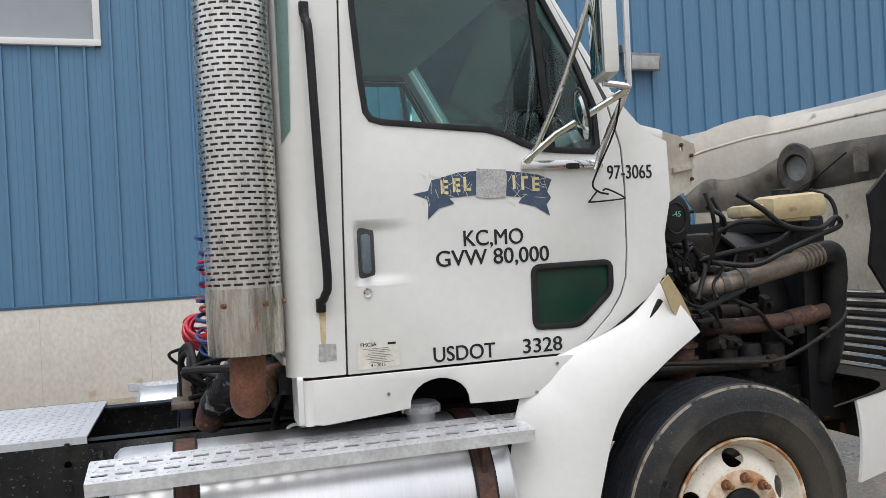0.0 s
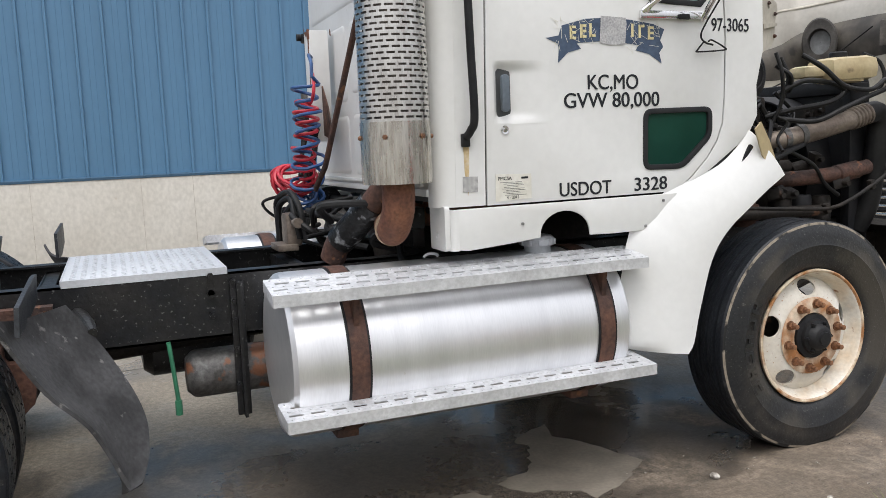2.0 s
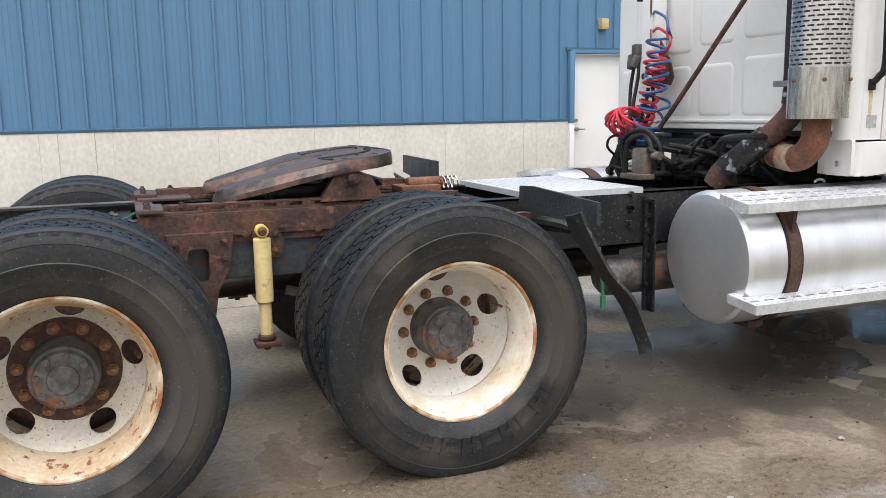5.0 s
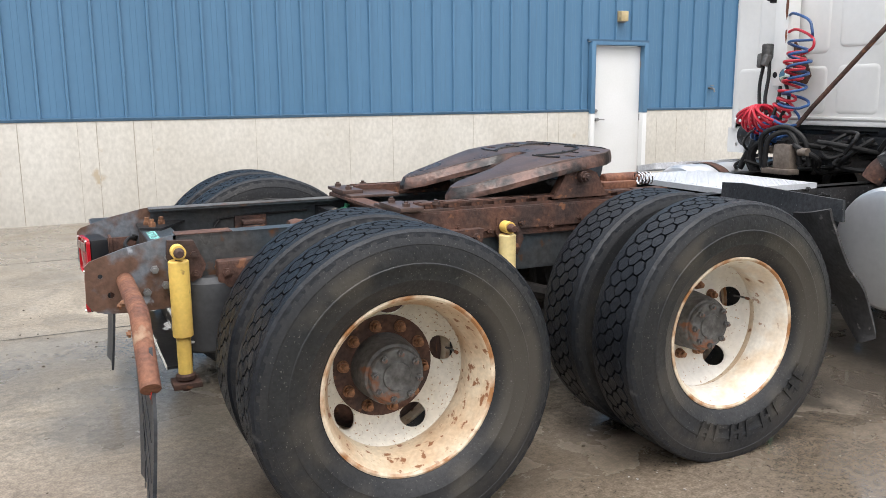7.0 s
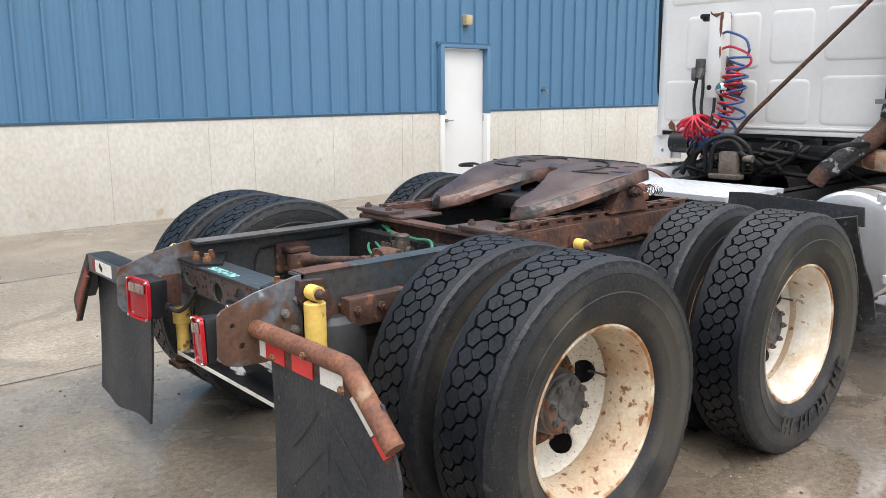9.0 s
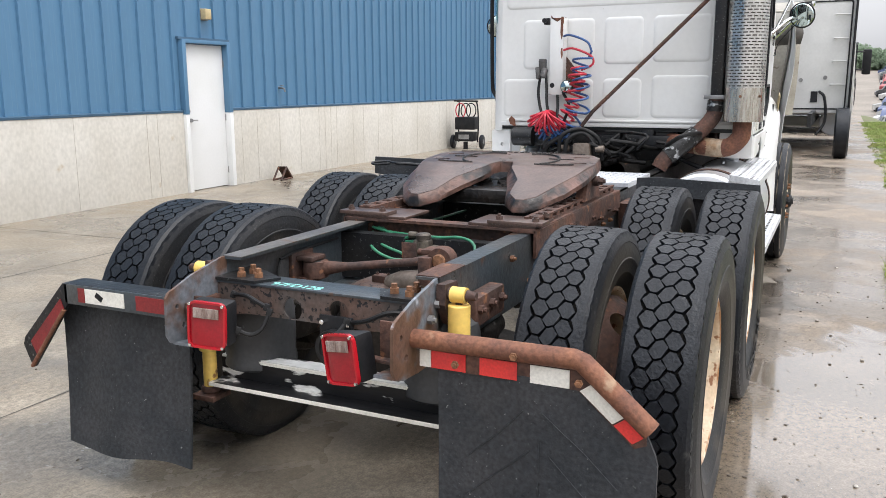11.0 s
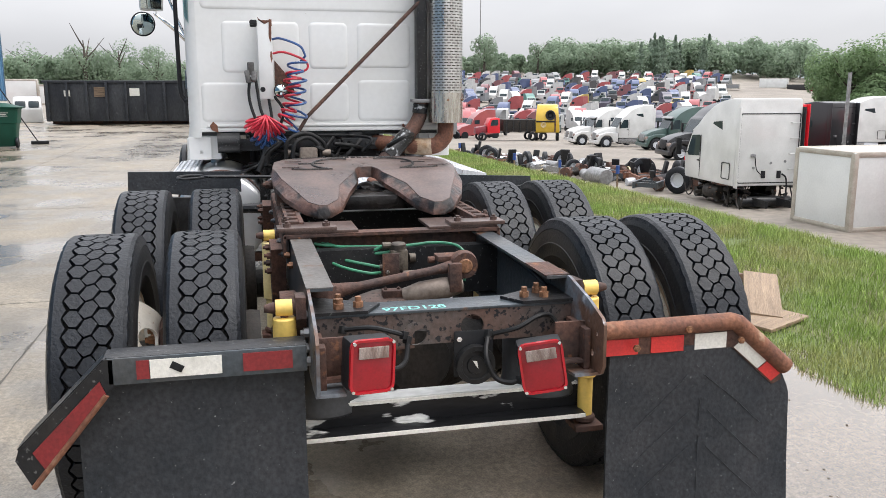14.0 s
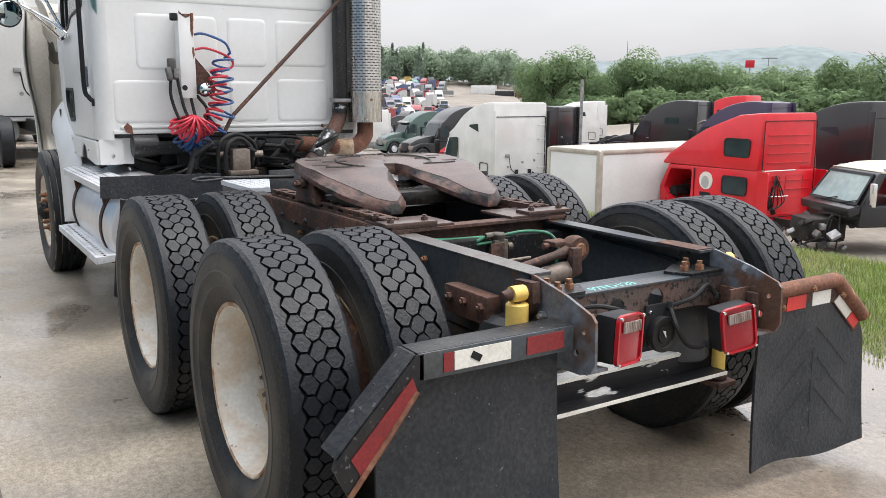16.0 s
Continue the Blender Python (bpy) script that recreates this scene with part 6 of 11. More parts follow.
def fuel_tank(sd):
    R, cy, cz, X0, X1 = 0.313, sd * 0.765, 0.63, 1.385, 2.79
    bm = bmesh.new()
    prof = [(0.0, X0 + 0.0), (R - 0.06, X0), (R - 0.02, X0 + 0.008), (R - 0.004, X0 + 0.024), (R, X0 + 0.04), (R, X1 - 0.04), (R - 0.004, X1 - 0.024), (R - 0.02, X1 - 0.008), (R - 0.06, X1), (0.0, X1)]
    bm_lathe(bm, prof, 80, (0, cy, cz), "x")
    for f in bm.faces:
        if abs(f.normal.x) > 0.9:
            f.material_index = 1
    bmesh.ops.remove_doubles(bm, verts=bm.verts[:], dist=1e-5)
    tank = part("fuel_tank", bm, "alu", truck, "cylindrical brushed aluminium fuel tank with streaks", 25)
    tank.data.materials.append(M["alu_end"])
    for x in (1.63, 2.66):
        bm = bmesh.new()
        bm_lathe(bm, [(R + 0.002, x - 0.033), (R + 0.007, x - 0.033), (R + 0.007, x + 0.033), (R + 0.002, x + 0.033)], 64, (0, cy, cz), "x", close=True)
        ts = part("tank_strap", bm, "strap", tank, "rusty steel strap")
        bm = bmesh.new()
        bm_lathe(bm, [(R + 0.0005, x - 0.042), (R + 0.004, x - 0.042), (R + 0.004, x + 0.042), (R + 0.0005, x + 0.042)], 64, (0, cy, cz), "x", close=True)
        part("strap_liner", bm, "black_pl", ts)
        bm = bmesh.new()
        bm_box(bm, (x, sd * 0.6, 0.32), (0.09, 0.5, 0.06), bev=0.01)
        part("tank_bracket", bm, "rust", tank)
        bm = bmesh.new()
        bm_plate(bm, [(-0.43, 0.66), (-0.43, 0.3), (-0.5, 0.3), (-0.5, 0.36), (-0.46, 0.6)], [], lambda u, v, w: (x - 0.04 + w, -sd * u * -1 if sd < 0 else -u, v), 0.08)
        part("tank_bracket", bm, "rust", tank)
    bm = bmesh.new()
    bm_lathe(bm, [(0.055, cz + R - 0.02), (0.055, cz + R + 0.02), (0.07, cz + R + 0.022), (0.072, cz + R + 0.05), (0.06, cz + R + 0.062), (0.0, cz + R + 0.064)], 24, (2.5, sd * 0.8, 0), "z")
    cap = part("filler_cap", bm, "alu_end", tank, "cast filler cap")
    for i in range(10):
        a = 2 * math.pi * i / 10
        part("cap_lug", box((2.5 + 0.07 * math.cos(a), sd * 0.8 + 0.07 * math.sin(a), cz + R + 0.036), (0.016, 0.016, 0.024), (0, 0, math.degrees(a)), bev=0.003), "alu_end", cap)
    bm = bmesh.new()
    bm_tube(bm, [(2.02 + 0.03 * math.cos(a), sd * 0.8, cz + R + 0.012 + 0.014 * math.sin(a)) for a in [math.pi * k / 8 for k in range(9)]], 0.006, 8)
    part("lifting_eye", bm, "alu_end", tank)
    step_board(sd * 1.105, sd * 0.925, 1.332, 2.84, 0.912, tank, sd, 0.03)
    step_board(sd * 1.165, sd * 0.985, 1.345, 2.83, 0.487, tank, sd, 0.015)
    for x in (1.63, 2.66):
        bm = bmesh.new()
        bm_plate(bm, [(0.0, 0.0), (0.13, 0.0), (0.02, -0.18)], [], lambda u, v, w: (x - 0.01 + w, sd * (1.07 - u), 0.92 + v), 0.02)
        part("step_bracket", bm, "strap", tank)
        bm = bmesh.new()
        bm_plate(bm, [(0.0, 0.0), (0.2, 0.0), (0.2, -0.08), (0.05, -0.06)], [], lambda u, v, w: (x - 0.03 + w, sd * (1.08 - u), 0.46 + v), 0.06)
        part("step_bracket", bm, "strap", tank)
    return tank


for sd in (-1, 1):
    fuel_tank(sd)


def deck():
    bm = bmesh.new()
    bm_box(bm, (0.96, 0.0, 0.936), (0.62, 0.86, 0.008), bev=0.001)
    dk = part("deck_plate", bm, "alu_end", truck, "aluminium tread plate across the frame rails")
    for y in (-0.43, 0.43):
        part("deck_edge", box((0.96, y, 0.926), (0.62, 0.006, 0.028)), "alu_end", dk)
    part("deck_edge", box((0.65, 0, 0.926), (0.006, 0.854, 0.028)), "alu_end", dk)
    bm = bmesh.new()
    for i in range(15):
        for j in range(20):
            bm_box(bm, (0.69 + i * 0.038, -0.4 + j * 0.042, 0.9405), (0.024, 0.006, 0.0035), (0, 0, 45 if (i + j) % 2 else -45))
    part("tread_lug", bm, "alu_end", dk)["kind"] = "stuff"
    # air tanks and hangers below the rails
    bm = bmesh.new()
    bm_lathe(bm, [(0.0, 1.08), (0.07, 1.085), (0.095, 1.11), (0.1, 1.13), (0.1, 1.55), (0.0, 1.58)], 28, (0, -0.33, 0.49), "x")
    part("air_tank", bm, "hub", truck, "grimy steel air tank")
    bm = bmesh.new()
    bm_lathe(bm, [(0.0, 0.92), (0.1, 0.93), (0.13, 0.97), (0.13, 1.4), (0.0, 1.44)], 28, (0, 0.1, 0.53), "x")
    part("air_tank", bm, "black", truck, "black steel air tank")
    for sd in (-1, 1):
        bm = bmesh.new()
        bm_box(bm, (1.3, sd * 0.445, 0.6), (0.055, 0.02, 0.56), bev=0.003)
        bm_box(bm, (1.3, sd * 0.47, 0.6), (0.012, 0.06, 0.56))
        for z in (0.88, 0.8, 0.72, 0.6, 0.45):
            bolt(bm, (1.285, sd * 0.456, z), (0, sd, 0), 0.014, 0.012)
            bolt(bm, (1.2, sd * 0.436, z + 0.03 if z > 0.7 else 0.84), (0, sd, 0), 0.014, 0.012)
        part("tank_hanger", bm, "black", truck)
    bm = bmesh.new()
    bm_tube(bm, curve([(1.02, -0.44, 0.66), (1.03, -0.45, 0.55), (1.04, -0.45, 0.42)]), 0.009, 8)
    bm_cyl(bm, (1.04, -0.45, 0.36), (1.04, -0.45, 0.42), 0.014, 8)
    part("drain_cord", bm, "hose_green", truck, "green drain cord")


deck()


# ---- the cab ----
CAB_Y, CAB_X0 = 0.98, 1.985
M["seal"] = surf("black_window_rubber", (0.014, 0.015, 0.017), (0.025, 0.025, 0.027), 9, 0.5, 60, 0.1, (0.45, 0.6), 0.0, 0.05)


def side_glass():
    """The outline of the side window, x and z."""
    return [(2.262, 2.6), (2.268, 2.45), (2.285, 2.2), (2.298, 2.09), (2.318, 2.06), (2.36, 2.048), (2.6, 2.03), (2.76, 2.018), (2.83, 2.0), (2.9, 1.966), (2.96, 1.945), (3.05, 1.937), (3.2, 1.93), (3.225, 1.955), (3.215, 2.12), (3.13, 2.32), (3.02, 2.52), (2.98, 2.6)]


def inset(ring, d):
    """The outline moved inwards by d."""
    n = len(ring)
    area = sum(ring[i - 1][0] * ring[i][1] - ring[i][0] * ring[i - 1][1] for i in range(n))
    sgn = 1 if area > 0 else -1
    out = []
    for i in range(n):
        a, b, c = Vector(ring[i - 1]), Vector(ring[i]), Vector(ring[(i + 1) % n])
        n1 = Vector((-(b - a).y, (b - a).x)).normalized() * sgn
        n2 = Vector((-(c - b).y, (c - b).x)).normalized() * sgn
        m = (n1 + n2).normalized()
        out.append(tuple(b + m * d / max(0.5, m.dot(n1))))
    return out


cab = part("cab", box((2.68, 0, 1.2), (1.3, 1.86, 0.06), bev=0.01), "dark_in", truck, "white steel day cab with dirt and rust streaks")



def rounded(ring, r, n=4):
    """The outline with its corners turned in short arcs."""
    out = []
    for i in range(len(ring)):
        a, b, c = Vector(ring[i - 1]), Vector(ring[i]), Vector(ring[(i + 1) % len(ring)])
        p, q = b + (a - b).normalized() * r, b + (c - b).normalized() * r
        out += [tuple(p.lerp(b, k / n).lerp(b.lerp(q, k / n), k / n)) for k in range(n + 1)]
    return out


LOW_GLASS = rounded([(2.912, 1.265), (3.105, 1.262), (3.252, 1.388), (3.253, 1.508), (2.916, 1.504)], 0.035)
POCKET = [(2.236, 1.47), (2.47, 1.47), (2.47, 1.7), (2.236, 1.7)]
DOOR_RING = [(2.193, 1.158), (2.205, 1.7), (2.222, 2.3), (2.232, 2.66), (2.96, 2.66), (3.03, 2.56), (3.16, 2.33), (3.27, 2.11), (3.318, 1.95), (3.327, 1.8), (3.322, 1.55), (3.312, 1.44), (3.285, 1.37), (3.235, 1.3), (3.15, 1.22), (3.07, 1.163)]
for sd in (-1, 1):
    def at_side(depth):
        return lambda u, v, w: (u, sd * (CAB_Y - depth) + sd * w, v)
    # inner wall behind the door gap
    bm = bmesh.new()
    bm_plate(bm, [(2.06, 1.16), (2.1, 2.72), (2.9, 2.72), (3.02, 2.6), (3.3, 2.12), (3.5, 1.95), (3.48, 1.3), (3.2, 1.16)], [inset(side_glass(), -0.012)], at_side(0.04), 0.02)
    part("inner_side", bm, "dark_in", cab)
    # door
    bm = bmesh.new()
    bm_plate(bm, DOOR_RING, [inset(side_glass(), -0.006), LOW_GLASS, POCKET], at_side(0.012), 0.012)
    bevel_all(bm, 0.003, 60, 2)
    door = part("cab_door", bm, "paint", cab, "white cab door with black lettering")
    for name, ring, mat in (("side_window", side_glass(), "window"), ("lower_window", LOW_GLASS, "window_g")):
        bm = bmesh.new()
        bm_plate(bm, inset(ring, -0.006), [inset(ring, 0.016)], at_side(0.016), 0.022)
        bevel_all(bm, 0.004, 60, 2)
        part("window_seal", bm, "seal", door, "black rubber seal")
        bm = bmesh.new()
        bm_plate(bm, inset(ring, 0.012), [], at_side(0.012), 0.004)
        g = part(name, bm, mat, door, "tinted glass")
        g.visible_shadow = False
    bm = bmesh.new()
    bm_plate(bm, [(2.952, 2.6), (2.978, 2.6), (3.04, 1.945), (3.014, 1.945)], [], at_side(0.012), 0.014)
    part("window_divider", bm, "seal", door)
    # handle pocket, handle and lock
    bm = bmesh.new()

    def scoop(u, v):
        """A finger scoop: deepest behind the handle, running out flat towards the front."""
        side, ends = min(1.0, 5.5 * min(v, 1 - v)), min(1.0, 7.0 * u)
        d = 0.034 * side * side * (3 - 2 * side) * ends * ends * (3 - 2 * ends) * (1 - u) ** 1.2
        return Vector((2.231 + 0.244 * u, sd * (CAB_Y + 0.0006 - d), 1.465 + 0.24 * v))
    bm_grid(bm, scoop, 24, 24)
    part("handle_pocket", bm, "paint", door)
    bm = bmesh.new()
    bm_plate(bm, rrect(2.26, 1.512, 2.292, 1.652, 0.014), [], at_side(0.0), 0.024)
    bevel_all(bm, 0.006, 50, 2)
    part("door_handle", bm, "grey_pl", door, "grey plastic pull handle")
    bm = bmesh.new()
    bm_lathe(bm, [(0.0, CAB_Y + 0.008), (0.008, CAB_Y + 0.008), (0.009, CAB_Y + 0.005), (0.015, CAB_Y + 0.006), (0.018, CAB_Y + 0.001)], 20, (2.277, 0, 1.443))
    lk = part("door_lock", bm, "chrome", door, "chrome lock")
    lk.scale = (1, sd, 1)
    # rear pillar, with its grab bar
    bm = bmesh.new()
    bm_plate(bm, [(2.062, 1.16), (2.185, 1.16), (2.198, 1.7), (2.215, 2.3), (2.225, 2.72), (2.1, 2.72)], [], at_side(0.012), 0.012)
    bm_grid(bm, lambda u, v: (CAB_X0 + 0.09 - 0.09 * math.cos(u * math.pi / 2) + 0.02 * u * v, sd * (CAB_Y - 0.09 + 0.0895 * math.sin(u * math.pi / 2)), 1.16 + 1.56 * v), 8, 10)
    part("rear_pillar", bm, "paint", cab)
    bm = bmesh.new()
    pts = curve([(2.1, sd * (CAB_Y + 0.012), 2.445), (2.102, sd * (CAB_Y + 0.02), 2.41), (2.106, sd * (CAB_Y + 0.05), 2.36), (2.112, sd * (CAB_Y + 0.055), 2.1), (2.12, sd * (CAB_Y + 0.055), 1.75), (2.128, sd * (CAB_Y + 0.052), 1.5), (2.12, sd * (CAB_Y + 0.03), 1.445), (2.108, sd * (CAB_Y + 0.012), 1.42)])
    bm_tube(bm, pts, 0.0155, 12)
    for z, x in ((2.45, 2.1), (1.41, 2.107)):
        bm_box(bm, (x, sd * (CAB_Y + 0.008), z), (0.034, 0.016, 0.05), bev=0.005)
    part("grab_bar", bm, "black_pl", cab, "black grab bar")
    # cowl ahead of the door
    bm = bmesh.new()
    cowl = [(3.078, 1.163), (3.157, 1.22), (3.242, 1.3), (3.292, 1.368), (3.319, 1.44), (3.329, 1.55), (3.334, 1.8), (3.325, 1.952), (3.277, 2.113), (3.3, 2.17), (3.345, 2.11), (3.4, 2.05), (3.47, 1.995), (3.53, 1.972), (3.535, 1.75), (3.5, 1.6), (3.505, 1.47), (3.47, 1.41), (3.4, 1.345), (3.25, 1.245)]
    bm_plate(bm, cowl, [], at_side(0.012), 0.012)
    bevel_all(bm, 0.003, 60, 2)
    part("cowl_panel", bm, "paint", cab)
    # skirt below the door, arched over the filler
    arch = [(2.636, 1.013)] + [(2.522 + 0.112 * math.cos(radians(a)), 1.03 + 0.088 * math.sin(radians(a))) for a in range(10, 180, 16)] + [(2.41, 1.02)]
    bm = bmesh.new()
    bm_plate(bm, [(2.045, 1.152), (2.045, 1.0), (2.1, 0.992), (2.3, 1.008)] + arch[::-1] + [(2.75, 1.01), (2.915, 1.012), (3.066, 1.157), (2.6, 1.154)], [], at_side(-0.008), 0.012)
    bevel_all(bm, 0.004, 60, 2)
    sk = part("skirt", bm, "paint", cab)
    bm = bmesh.new()
    turn = curve([(2.042, 0.76, 0), (2.034, 0.9, 0), (2.032, CAB_Y - 0.01, 0), (2.035, CAB_Y + 0.012, 0), (2.046, CAB_Y + 0.0215, 0), (2.062, CAB_Y + 0.0225, 0)], 4)
    bm_grid(bm, lambda u, v: Vector((turn[round(u * (len(turn) - 1))].x, sd * turn[round(u * (len(turn) - 1))].y, 0.995 + (0.157 + 0.02 * (u < 0.3)) * v)), len(turn) - 1, 4)
    bm_thick(bm, 0.003)
    part("skirt_return", bm, "paint", cab)
    bm = bmesh.new()
    for x, z in ((2.33, 1.08), (2.9, 1.03), (2.99, 1.13)):
        bm_cyl(bm, (x, sd * (CAB_Y + 0.02), z), (x, sd * (CAB_Y + 0.026), z), 0.006, 10)
    part("skirt_screw", bm, "metal_grey", cab)
    # fender behind the front wheel, fixed to the cab
    top = [(2.82, 0.512), (2.748, 0.575), (2.79, 0.79), (2.842, 1.015), (2.93, 1.088), (3.02, 1.165), (3.16, 1.212), (3.3, 1.262), (3.4, 1.34), (3.455, 1.415)]
    edge = [(3.045, 0.487), (3.075, 0.53), (3.1, 0.63), (3.135, 0.75), (3.165, 0.84), (3.21, 0.925), (3.28, 1.0), (3.37, 1.066), (3.47, 1.137), (3.583, 1.207)]
    tc, ec = curve([(x, 0, z) for x, z in top], 3), curve([(x, 0, z) for x, z in edge], 3)

    def fend(u, v):
        i = min(len(tc) - 1, int(round(u * (len(tc) - 1))))
        a, b = tc[i], ec[i]
        p = a.lerp(b, v)
        y = (CAB_Y - 0.006) + 0.12 * math.sin(v * math.pi / 2) ** 0.8 * (1 - 0.25 * u)
        return Vector((p.x, sd * y, p.z))
    bm = bmesh.new()
    bm_grid(bm, fend, len(tc) - 1, 10)
    # lip turned in round the wheel
    lip = [[fend(i / (len(tc) - 1), 1.0), fend(i / (len(tc) - 1), 1.0) + Vector((0.004, -sd * 0.03, 0.004)), fend(i / (len(tc) - 1), 1.0) + Vector((-0.02, -sd * 0.3, 0.02))] for i in range(len(tc))]
    vs = [[bm.verts.new(p) for p in row] for row in lip]
    for a, b in zip(vs, vs[1:]):
        for j in range(2):
            bm.faces.new((a[j], b[j], b[j + 1], a[j + 1]))
    bm_thick(bm, 0.006)
    fen = part("fender", bm, "paint", truck, "white fibreglass fender behind the front wheel with a broken edge", 40)
    part("fender_latch", box((3.42, sd * 1.0, 1.3), (0.02, 0.03, 0.1), (0, 35, 0), bev=0.005), "black_pl", fen)
    # mirrors on their tubes
    mir = part("mirror", box((3.1, sd * 1.29, 2.36), (0.06, 0.19, 0.42), (0, 0, sd * 14), bev=0.025), "paint", truck, "white west-coast mirror on chrome tubes")
    part("mirror_glass", box((3.068, sd * 1.29, 2.36), (0.004, 0.165, 0.39), (0, 0, sd * 14), bev=0.001), "mirror", mir)
    bm = bmesh.new()
    bm_tube(bm, curve([(2.905, sd * 0.99, 1.895), (2.93, sd * 1.02, 1.93), (3.02, sd * 1.12, 2.18), (3.1, sd * 1.24, 2.5), (3.12, sd * 1.29, 2.62)]), 0.011, 10)
    bm_tube(bm, [(2.905, sd * 0.995, 1.9), (3.0, sd * 1.08, 1.99), (3.2, sd * 1.26, 2.12)], 0.013, 10)
    bm_tube(bm, [(3.2, sd * 0.99, 1.87), (3.2, sd * 1.12, 2.0), (3.2, sd * 1.27, 2.13), (3.19, sd * 1.3, 2.62)], 0.012, 10)
    bm_tube(bm, [(3.2, sd * 1.27, 2.13), (3.1, sd * 1.27, 2.14)], 0.012, 10)
    bm_box(bm, (3.06, sd * 0.992, 1.886), (0.34, 0.014, 0.032), bev=0.004)
    part("mirror_arm", bm, "chrome", mir)
    part("arm_clamp", box((3.1, sd * 1.003, 1.878), (0.05, 0.012, 0.022), bev=0.004), "black_pl", mir)
    bm = bmesh.new()
    bm_lathe(bm, [(0.0, 0.03), (0.05, 0.028), (0.085, 0.015), (0.095, 0.0), (0.09, -0.006), (0.0, -0.016)], 28, axis="x")
    cv = part("convex_mirror", bm, "mirror", mir, "round convex mirror")
    part("mirror_rim", bm_tube(bmesh.new(), [(0.0, 0.094 * math.cos(2 * math.pi * k / 32), 0.094 * math.sin(2 * math.pi * k / 32)) for k in range(32)], 0.006, 8, closed=True), "black_pl", cv)
    cv.matrix_basis = Matrix.Translation((3.05, sd * 1.2 if sd < 0 else 1.36, 2.04)) @ Matrix.Rotation(sd * radians(17), 4, "Z") @ Matrix.Rotation(math.pi, 4, "Z") @ Matrix.Rotation(radians(10), 4, "Y")

# rear wall with pressed panels
bm = bmesh.new()
bm_plate(bm, [(-0.895, 1.22), (0.895, 1.22), (0.895, 2.72), (-0.895, 2.72)], [], lambda u, v, w: (CAB_X0 + w, u, v), 0.03)
part("rear_wall", bm, "paint", cab)
for y0, y1, z0, z1 in ((0.16, 0.72, 1.63, 2.0), (-0.2, 0.09, 1.66, 2.0), (-0.68, -0.27, 1.67, 2.0), (0.16, 0.88, 1.27, 1.56), (-0.2, 0.09, 1.27, 1.56), (-0.68, -0.27, 1.27, 1.58), (-0.86, 0.86, 2.08, 2.5)):
    bm = bmesh.new()
    rows = [(0.0, 0.0005), (0.006, -0.0025), (0.014, -0.005), (0.026, -0.0055)]
    rings = []
    for d, h in rows:
        rings.append([bm.verts.new((CAB_X0 + h, u, v)) for u, v in rrect(y0 + d, z0 + d, y1 - d, z1 - d, 0.04 - d * 0.8, 5)])
    for a, b in zip(rings, rings[1:]):
        for j in range(len(a)):
            bm.faces.new((a[j - 1], a[j], b[j], b[j - 1]))
    bm.faces.new(rings[-1])
    part("pressed_panel", bm, "paint", cab, sharp=50)
bm = bmesh.new()
bm_box(bm, (CAB_X0 + 0.005, 0, 1.215), (0.03, 1.79, 0.03), bev=0.006)
bm_box(bm, (CAB_X0 - 0.006, 0, 1.245), (0.02, 1.7, 0.018), bev=0.006)
part("rear_sill", bm, "paint", cab)
for sd in (-1, 1):
    bm = bmesh.new()
    bm_plate(bm, rrect(0.83 if sd > 0 else -0.985, 0.995, 0.985 if sd > 0 else -0.83, 1.165, 0.012), [ring2(sd * 0.9, 1.05, 0.014, n=12)], lambda u, v, w: (2.012 + w, u, v), 0.02)
    part("rear_corner_box", bm, "paint", cab)
    bm = bmesh.new()
    bm_plate(bm, [(2.005, 1.98), (2.035, 2.03), (2.05, 2.62), (2.005, 2.66)], [], lambda u, v, w: (u, sd * (CAB_Y - 0.052 + (u - 2.0) * 0.9) + sd * w, v), 0.012)
    part("corner_window", bm, "window", cab, "narrow dark corner window")
# rust stains where the frame seam weeps
for y, z, s in ((0.8, 1.235, 0.03), (-0.62, 1.235, 0.012), (0.38, 1.99, 0.015)):
    bm = bmesh.new()
    bm_plate(bm, [(y - s, z - s * 1.3), (y + s * 0.6, z - s * 0.7), (y + s, z + s * 0.4), (y + s * 0.2, z + s * 1.4), (y - s * 0.8, z + s * 0.5)], [], lambda u, v, w: (CAB_X0 - 0.0175 - w, u, v), 0.001)
    part("rust_stain", bm, "rust_br", cab)
for z0, z1, x, w0 in ((1.39, 1.2, 2.112, 0.012),):
    bm = bmesh.new()
    bm_plate(bm, [(x - w0, z0), (x + w0, z0), (x + w0 * 0.8, z0 - 0.08), (x + w0 * 0.3, z1), (x - w0 * 0.2, z1 + 0.03), (x - w0 * 0.8, z0 - 0.1)], [], lambda u, v, w: (u, -CAB_Y - 0.0012 + w, v), 0.001)
    part("rust_stain", bm, surf("rust_run", (0.5, 0.38, 0.2), (0.62, 0.55, 0.42), 30, 0.5, 80, 0.1, (0.4, 0.6)), cab, "rust run below the grab bar")
